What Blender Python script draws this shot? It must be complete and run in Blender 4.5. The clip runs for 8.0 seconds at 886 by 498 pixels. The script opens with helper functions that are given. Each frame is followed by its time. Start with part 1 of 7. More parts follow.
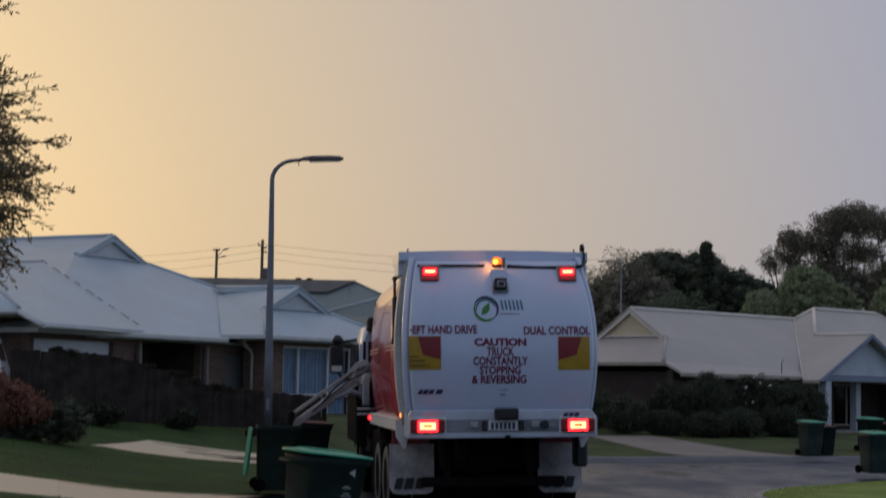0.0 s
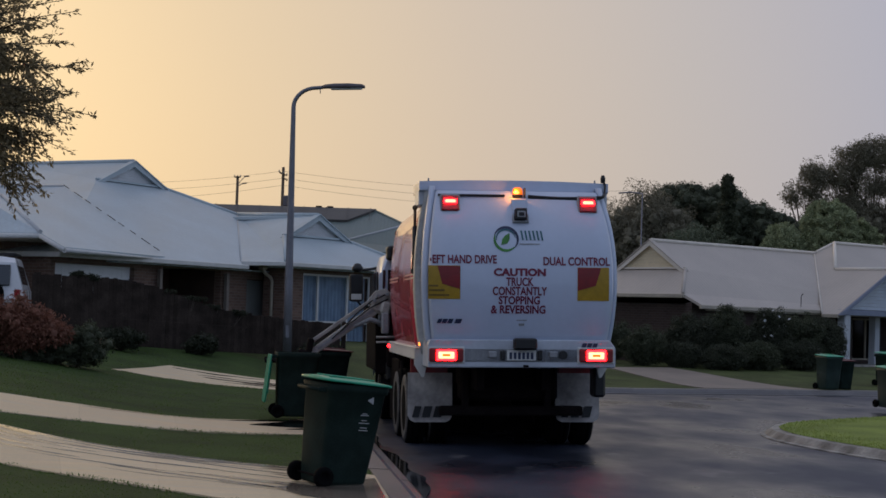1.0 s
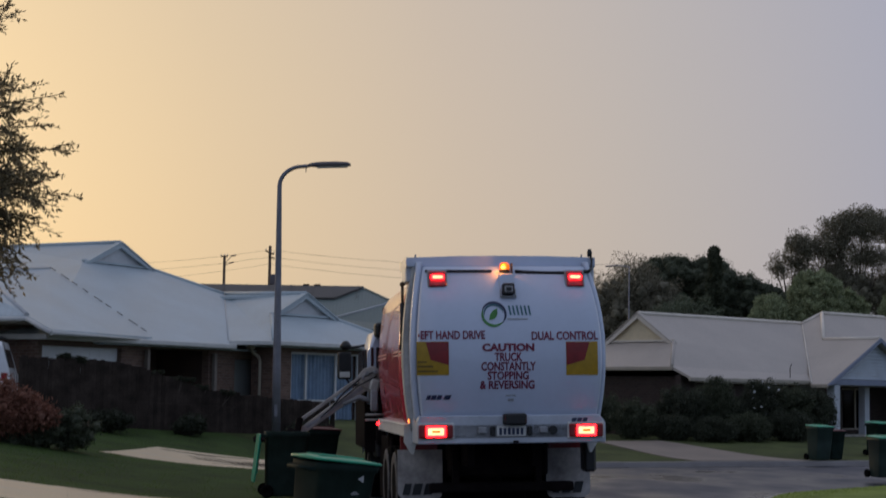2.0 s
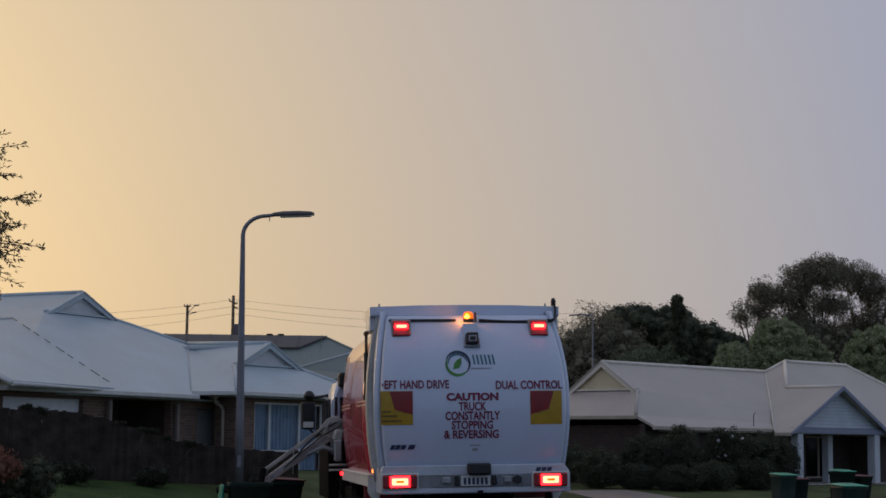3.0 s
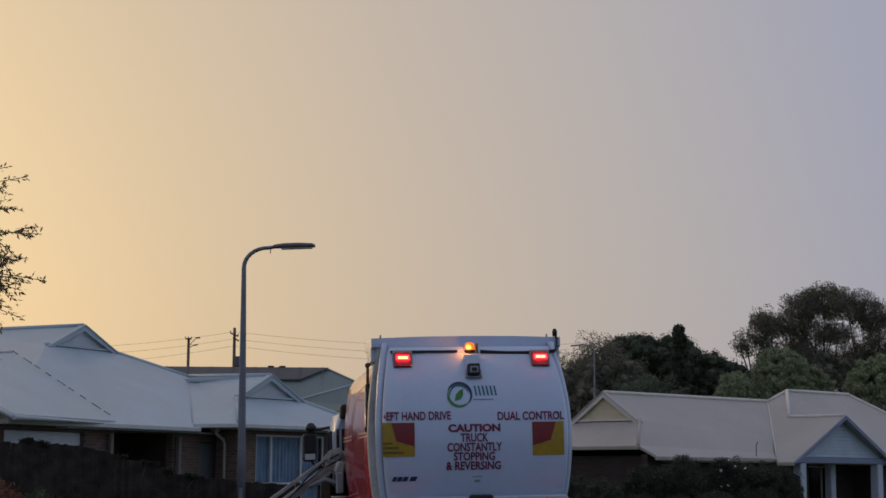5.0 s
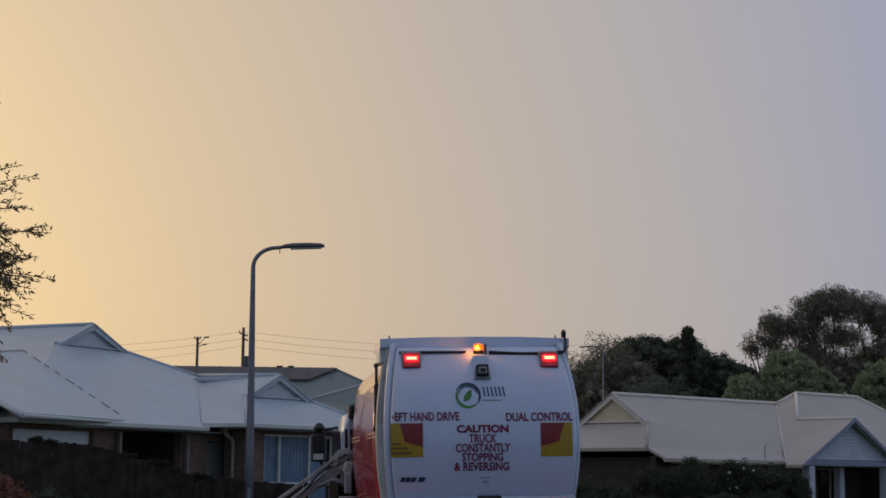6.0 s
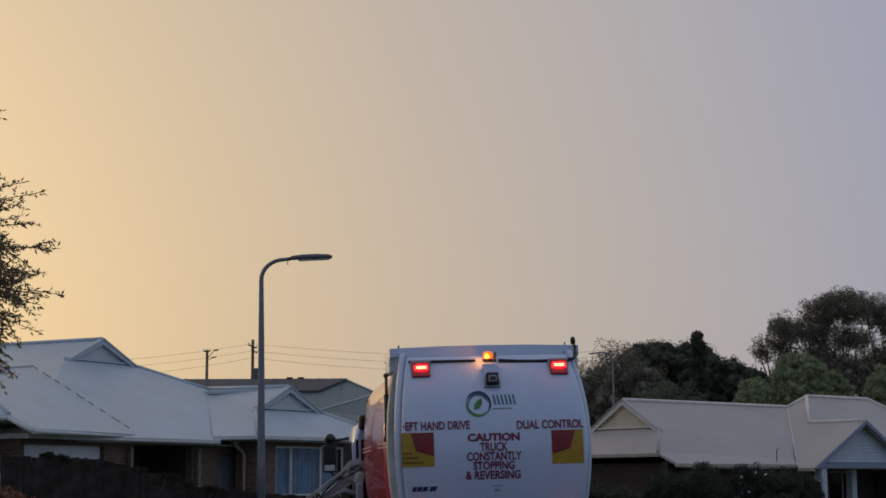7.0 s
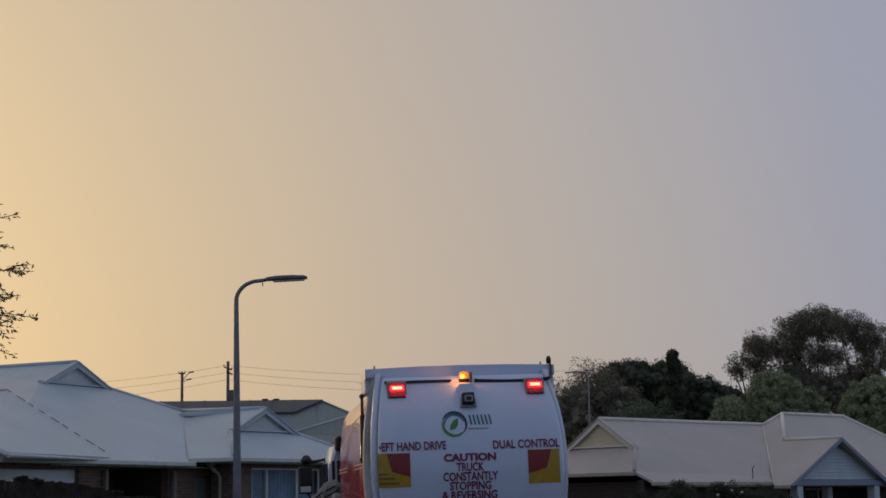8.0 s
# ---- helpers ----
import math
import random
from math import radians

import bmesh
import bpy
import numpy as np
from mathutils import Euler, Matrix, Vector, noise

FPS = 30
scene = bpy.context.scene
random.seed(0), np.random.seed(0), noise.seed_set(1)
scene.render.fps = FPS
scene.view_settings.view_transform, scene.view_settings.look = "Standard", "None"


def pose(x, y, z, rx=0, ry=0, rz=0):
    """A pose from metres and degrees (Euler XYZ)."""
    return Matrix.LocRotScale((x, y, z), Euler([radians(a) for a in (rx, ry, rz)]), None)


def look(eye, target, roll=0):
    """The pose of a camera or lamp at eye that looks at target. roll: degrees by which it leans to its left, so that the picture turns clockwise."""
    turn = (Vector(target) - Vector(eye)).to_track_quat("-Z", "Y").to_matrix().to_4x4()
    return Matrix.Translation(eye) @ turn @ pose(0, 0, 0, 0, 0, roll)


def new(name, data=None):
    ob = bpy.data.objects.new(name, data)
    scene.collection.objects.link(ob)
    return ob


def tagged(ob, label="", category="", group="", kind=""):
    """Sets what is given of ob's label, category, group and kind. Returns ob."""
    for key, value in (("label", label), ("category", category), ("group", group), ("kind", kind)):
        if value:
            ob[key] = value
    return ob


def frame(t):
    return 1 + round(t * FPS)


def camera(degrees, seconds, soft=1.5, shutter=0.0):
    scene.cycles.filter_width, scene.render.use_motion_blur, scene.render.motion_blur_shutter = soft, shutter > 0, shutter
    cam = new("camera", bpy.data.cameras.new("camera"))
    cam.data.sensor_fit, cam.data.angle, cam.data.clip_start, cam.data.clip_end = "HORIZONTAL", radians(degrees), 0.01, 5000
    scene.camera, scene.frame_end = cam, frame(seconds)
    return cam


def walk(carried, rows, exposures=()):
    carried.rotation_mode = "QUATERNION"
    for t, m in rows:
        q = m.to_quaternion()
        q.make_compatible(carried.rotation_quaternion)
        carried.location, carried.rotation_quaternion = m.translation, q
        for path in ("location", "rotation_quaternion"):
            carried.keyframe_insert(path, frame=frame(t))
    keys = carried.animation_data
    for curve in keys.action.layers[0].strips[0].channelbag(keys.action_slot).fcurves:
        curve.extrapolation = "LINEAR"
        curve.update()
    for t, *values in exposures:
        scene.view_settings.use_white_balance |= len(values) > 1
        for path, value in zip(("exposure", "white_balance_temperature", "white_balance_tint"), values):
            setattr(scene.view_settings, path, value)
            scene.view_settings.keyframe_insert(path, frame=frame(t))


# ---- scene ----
# ---------------------------------------------------------------- camera
cam = camera(29.3, 8.0, soft=1.6, shutter=0.5)
EYE = (0.0, 0.0, 1.75)
walk(cam, [
    (0.0, pose(*EYE, 94.711, -1.053, -0.715)),
    (0.5, pose(*EYE, 92.719, -1.509, -0.283)),
    (1.0, pose(*EYE, 92.311, -1.799, -0.073)),
    (1.5, pose(*EYE, 93.324, -1.471, -0.306)),
    (2.0, pose(*EYE, 94.893, -0.862, -0.443)),
    (2.2, pose(*EYE, 95.548, -0.880, -0.722)),
    (3.3, pose(*EYE, 96.711, -0.620, -1.858)),
    (3.5, pose(*EYE, 96.860, -0.680, -1.946)),
    (4.0, pose(*EYE, 97.226, -0.572, -1.859)),
    (4.5, pose(*EYE, 97.522, -0.385, -1.664)),
    (5.8, pose(*EYE, 97.655, -0.500, -1.391)),
    (6.0, pose(*EYE, 97.642, -0.620, -1.306)),
    (6.5, pose(*EYE, 97.731, -0.317, -1.037)),
    (7.0, pose(*EYE, 97.943, 0.309, -0.915)),
    (7.5, pose(*EYE, 98.367, 0.734, -1.366)),
    (8.0, pose(*EYE, 98.615, 0.806, -1.696)),
], exposures=[(0.0, 0.0), (0.5, 0.10), (1.0, 0.18), (1.5, 0.15), (2.1, 0.05), (3.3, -0.02), (7.0, -0.06), (8.0, -0.13)])

# ---------------------------------------------------------------- light
SUN_AZ, SUN_EL = radians(-30), radians(5)          # azimuth from +y towards +x
sun_dir = Vector((math.sin(SUN_AZ) * math.cos(SUN_EL), math.cos(SUN_AZ) * math.cos(SUN_EL), math.sin(SUN_EL)))
world = bpy.data.worlds.new("dusk_sky")
scene.world = world
world.use_nodes = True
wn, wl = world.node_tree.nodes, world.node_tree.links
wn.clear()
w_out = wn.new("ShaderNodeOutputWorld")
w_bg = wn.new("ShaderNodeBackground")
w_sky = wn.new("ShaderNodeTexSky")
w_sky.sky_type = 'NISHITA'
w_sky.sun_disc = False
w_sky.sun_elevation, w_sky.sun_rotation = SUN_EL, SUN_AZ
w_sky.dust_density, w_sky.air_density = 4.0, 1.0
w_co = wn.new("ShaderNodeTexCoord")
w_dot = wn.new("ShaderNodeVectorMath")
w_dot.operation = 'DOT_PRODUCT'
w_nrm = wn.new("ShaderNodeVectorMath")
w_nrm.operation = 'NORMALIZE'
w_dot.inputs[1].default_value = sun_dir
w_ramp = wn.new("ShaderNodeValToRGB")
w_map = wn.new("ShaderNodeMapRange")
w_map.inputs["From Min"].default_value, w_map.inputs["From Max"].default_value = -1.0, 1.0
wl.new(w_co.outputs["Generated"], w_nrm.inputs[0])
wl.new(w_nrm.outputs[0], w_dot.inputs[0])
wl.new(w_dot.outputs["Value"], w_map.inputs["Value"])
wl.new(w_map.outputs[0], w_ramp.inputs[0])
SKY_STOPS = [(0.0, (0.22, 0.29, 0.46)), (0.50, (0.36, 0.395, 0.50)), (0.72, (0.335, 0.36, 0.47)), (0.847, (0.342, 0.350, 0.438)), (0.895, (0.428, 0.397, 0.400)), (0.930, (0.51, 0.432, 0.368)),
             (0.960, (0.615, 0.49, 0.345)), (0.982, (0.73, 0.56, 0.345)), (1.0, (0.86, 0.66, 0.40))]
els = w_ramp.color_ramp.elements
els[0].position, els[1].position = SKY_STOPS[0][0], SKY_STOPS[-1][0]
els[0].color, els[1].color = (*SKY_STOPS[0][1], 1), (*SKY_STOPS[-1][1], 1)
for stop, colour in SKY_STOPS[1:-1]:
    els.new(stop).color = (*colour, 1)
w_add = wn.new("ShaderNodeMix")
w_add.data_type, w_add.blend_type = 'RGBA', 'ADD'
w_add.inputs[0].default_value = 0.01
# air near the horizon is warmer
w_sep, w_low, w_warm = wn.new("ShaderNodeSeparateXYZ"), wn.new("ShaderNodeMapRange"), wn.new("ShaderNodeMix")
wl.new(w_nrm.outputs[0], w_sep.inputs[0])
wl.new(w_sep.outputs["Z"], w_low.inputs["Value"])
w_low.inputs["From Min"].default_value, w_low.inputs["From Max"].default_value = 0.02, 0.24
w_low.inputs["To Min"].default_value, w_low.inputs["To Max"].default_value = 1.0, 0.0
w_warm.data_type, w_warm.blend_type = 'RGBA', 'MULTIPLY'
w_warm.inputs[7].default_value = (1.02, 0.99, 0.93, 1)
wl.new(w_low.outputs[0], w_warm.inputs[0])
wl.new(w_ramp.outputs[0], w_warm.inputs[6])
wl.new(w_warm.outputs[2], w_add.inputs[6])
wl.new(w_sky.outputs[0], w_add.inputs[7])
wl.new(w_add.outputs[2], w_bg.inputs["Color"])
w_bg.inputs["Strength"].default_value = 1.0
wl.new(w_bg.outputs[0], w_out.inputs[0])

sun_data = bpy.data.lights.new("sun", 'SUN')
sun_data.energy, sun_data.angle, sun_data.color = 0.34, radians(12), (1.0, 0.74, 0.45)
sun = new("sun", sun_data)
sun.matrix_world = look(sun_dir * 50, (0, 0, 0))

# the truck's turning beacon, thrown across the tailgate
beacon_data = bpy.data.lights.new("beacon_lamp", 'POINT')
beacon_data.energy, beacon_data.color, beacon_data.shadow_soft_size = 3.0, (1.0, 0.30, 0.03), 0.02
beacon_lamp = new("beacon_lamp", beacon_data)
beacon_lamp.matrix_world = pose(0.995, 21.87, 0.0, 0, -1.4, 6.2) @ pose(-0.045, -0.285, 3.385)

# ---------------------------------------------------------------- materials
def mat(name, colour, rough=0.7, metal=0.0, vary=0.25, scale=6.0, bump=0.15, fine=60.0, dirt=None, spread=0.0, coat=0.0, specular=0.5, rough_span=0.12, stretch=(1, 1, 1)):
    """A surface with variation at two scales, fine relief, and a small change from piece to piece."""
    m = bpy.data.materials.new(name)
    m.use_nodes = True
    n, l = m.node_tree.nodes, m.node_tree.links
    b = n["Principled BSDF"]
    b.inputs["Metallic"].default_value = metal
    b.inputs["Coat Weight"].default_value = coat
    b.inputs["Specular IOR Level"].default_value = specular
    co = n.new("ShaderNodeTexCoord")
    big, small = n.new("ShaderNodeTexNoise"), n.new("ShaderNodeTexNoise")
    big.inputs["Scale"].default_value, small.inputs["Scale"].default_value = scale, fine
    big.inputs["Detail"].default_value, small.inputs["Detail"].default_value = 6, 3
    mp = n.new("ShaderNodeMapping")
    mp.inputs["Scale"].default_value = stretch
    l.new(co.outputs["Object"], mp.inputs[0])
    l.new(mp.outputs[0], big.inputs["Vector"])
    l.new(co.outputs["Object"], small.inputs["Vector"])
    ramp = n.new("ShaderNodeValToRGB")
    c = Vector(colour)
    lo = Vector(dirt) if dirt else c * (1 - vary)
    ramp.color_ramp.elements[0].position, ramp.color_ramp.elements[1].position = 0.32, 0.68
    ramp.color_ramp.elements[0].color = (*lo, 1)
    ramp.color_ramp.elements[1].color = (*(c * (1 + 0.4 * vary)), 1)
    l.new(big.outputs["Fac"], ramp.inputs[0])
    mix = n.new("ShaderNodeMix")
    mix.data_type, mix.blend_type = 'RGBA', 'MULTIPLY'
    mix.inputs[0].default_value = min(1.0, vary * 1.6)
    grey = n.new("ShaderNodeValToRGB")
    grey.color_ramp.elements[0].position, grey.color_ramp.elements[1].position = 0.3, 0.7
    grey.color_ramp.elements[0].color = (0.6, 0.6, 0.6, 1)
    l.new(small.outputs["Fac"], grey.inputs[0])
    l.new(ramp.outputs[0], mix.inputs[6])
    l.new(grey.outputs[0], mix.inputs[7])
    last = mix.outputs[2]
    if spread:
        info, hsv, mr = n.new("ShaderNodeObjectInfo"), n.new("ShaderNodeHueSaturation"), n.new("ShaderNodeMapRange")
        mr.inputs["To Min"].default_value, mr.inputs["To Max"].default_value = 1 - spread, 1 + spread
        l.new(info.outputs["Random"], mr.inputs["Value"])
        l.new(mr.outputs[0], hsv.inputs["Value"])
        l.new(last, hsv.inputs["Color"])
        last = hsv.outputs[0]
    l.new(last, b.inputs["Base Color"])
    rr = n.new("ShaderNodeMapRange")
    rr.inputs["To Min"].default_value, rr.inputs["To Max"].default_value = max(0.03, rough - rough_span), min(1, rough + rough_span)
    if rough_span > 0.12:
        rr.inputs["From Min"].default_value, rr.inputs["From Max"].default_value = 0.36, 0.64
    l.new(big.outputs["Fac"], rr.inputs["Value"])
    l.new(rr.outputs[0], b.inputs["Roughness"])
    if bump:
        bp = n.new("ShaderNodeBump")
        bp.inputs["Strength"].default_value, bp.inputs["Distance"].default_value = bump, 0.02
        l.new(small.outputs["Fac"], bp.inputs["Height"])
        l.new(bp.outputs[0], b.inputs["Normal"])
    return m


def glow(name, colour, strength):
    m = bpy.data.materials.new(name)
    m.use_nodes = True
    b = m.node_tree.nodes["Principled BSDF"]
    b.inputs["Base Color"].default_value = (*colour, 1)
    b.inputs["Emission Color"].default_value = (*colour, 1)
    b.inputs["Emission Strength"].default_value = strength
    b.inputs["Roughness"].default_value = 0.3
    return m


def leaf_mat(name, colour, second, through_light=0.25):
    """Foliage: two tones mixed leaf by leaf, with a little light coming through."""
    m = bpy.data.materials.new(name)
    m.use_nodes = True
    n, l = m.node_tree.nodes, m.node_tree.links
    b = n["Principled BSDF"]
    b.inputs["Roughness"].default_value = 0.6
    b.inputs["Specular IOR Level"].default_value = 0.25
    geo = n.new("ShaderNodeNewGeometry")
    ramp = n.new("ShaderNodeValToRGB")
    ramp.color_ramp.elements[0].color, ramp.color_ramp.elements[1].color = (*colour, 1), (*second, 1)
    l.new(geo.outputs["Random Per Island"], ramp.inputs[0])
    l.new(ramp.outputs[0], b.inputs["Base Color"])
    tr, mx = n.new("ShaderNodeBsdfTranslucent"), n.new("ShaderNodeMixShader")
    l.new(ramp.outputs[0], tr.inputs["Color"])
    mx.inputs[0].default_value = through_light
    l.new(b.outputs[0], mx.inputs[1])
    l.new(tr.outputs[0], mx.inputs[2])
    l.new(mx.outputs[0], n["Material Output"].inputs[0])
    return m


def corrugated(name, colour, angle=0.0):
    """Ribbed sheet-metal roofing; the ribs run down the slope in the mesh's own v direction."""
    m = mat(name, colour, rough=0.45, metal=0.0, vary=0.12, scale=0.6, bump=0, fine=9)
    n, l = m.node_tree.nodes, m.node_tree.links
    b = n["Principled BSDF"]
    uv, wave, bp = n.new("ShaderNodeUVMap"), n.new("ShaderNodeTexWave"), n.new("ShaderNodeBump")
    wave.inputs["Scale"].default_value = 2.1
    wave.bands_direction = 'X'
    bp.inputs["Strength"].default_value, bp.inputs["Distance"].default_value = 0.35, 0.02
    l.new(uv.outputs[0], wave.inputs["Vector"])
    l.new(wave.outputs["Fac"], bp.inputs["Height"])
    l.new(bp.outputs[0], b.inputs["Normal"])
    return m


def wet_road(name):
    """Asphalt after rain: darker glossy films and drier dull stretches drawn out along the road, pale scuffs, fine grit."""
    m = bpy.data.materials.new(name)
    m.use_nodes = True
    n, l = m.node_tree.nodes, m.node_tree.links
    b = n["Principled BSDF"]
    co, mp, film, scuff, grit = (n.new("ShaderNode" + k) for k in ("TexCoord", "Mapping", "TexNoise", "TexNoise", "TexNoise"))
    mp.inputs["Scale"].default_value = (1.0, 0.45, 1.0)
    mp.inputs["Rotation"].default_value = (0, 0, radians(-8))
    film.inputs["Scale"].default_value, film.inputs["Detail"].default_value = 0.55, 6
    scuff.inputs["Scale"].default_value, scuff.inputs["Detail"].default_value = 1.5, 8
    grit.inputs["Scale"].default_value, grit.inputs["Detail"].default_value = 70, 2
    l.new(co.outputs["Object"], mp.inputs[0])
    l.new(mp.outputs[0], film.inputs["Vector"])
    l.new(mp.outputs[0], scuff.inputs["Vector"])
    l.new(co.outputs["Object"], grit.inputs["Vector"])
    wet = n.new("ShaderNodeValToRGB")
    wet.color_ramp.elements[0].position, wet.color_ramp.elements[1].position = 0.38, 0.62
    wet.color_ramp.elements[0].color, wet.color_ramp.elements[1].color = (0.010, 0.013, 0.020, 1), (0.027, 0.036, 0.060, 1)
    l.new(film.outputs["Fac"], wet.inputs[0])
    worn = n.new("ShaderNodeMapRange")
    worn.inputs["From Min"].default_value, worn.inputs["From Max"].default_value, worn.inputs["To Max"].default_value = 0.63, 0.74, 0.8
    l.new(scuff.outputs["Fac"], worn.inputs["Value"])
    mix = n.new("ShaderNodeMix")
    mix.data_type = 'RGBA'
    mix.inputs[7].default_value = (0.13, 0.13, 0.14, 1)
    l.new(worn.outputs[0], mix.inputs[0])
    l.new(wet.outputs[0], mix.inputs[6])
    l.new(mix.outputs[2], b.inputs["Base Color"])
    rr = n.new("ShaderNodeMapRange")
    rr.inputs["From Min"].default_value, rr.inputs["From Max"].default_value = 0.36, 0.64
    rr.inputs["To Min"].default_value, rr.inputs["To Max"].default_value = 0.20, 0.60
    l.new(film.outputs["Fac"], rr.inputs["Value"])
    l.new(rr.outputs[0], b.inputs["Roughness"])
    b.inputs["Specular IOR Level"].default_value = 0.26
    bp = n.new("ShaderNodeBump")
    bp.inputs["Strength"].default_value, bp.inputs["Distance"].default_value = 0.15, 0.01
    l.new(grit.outputs["Fac"], bp.inputs["Height"])
    l.new(bp.outputs[0], b.inputs["Normal"])
    return m


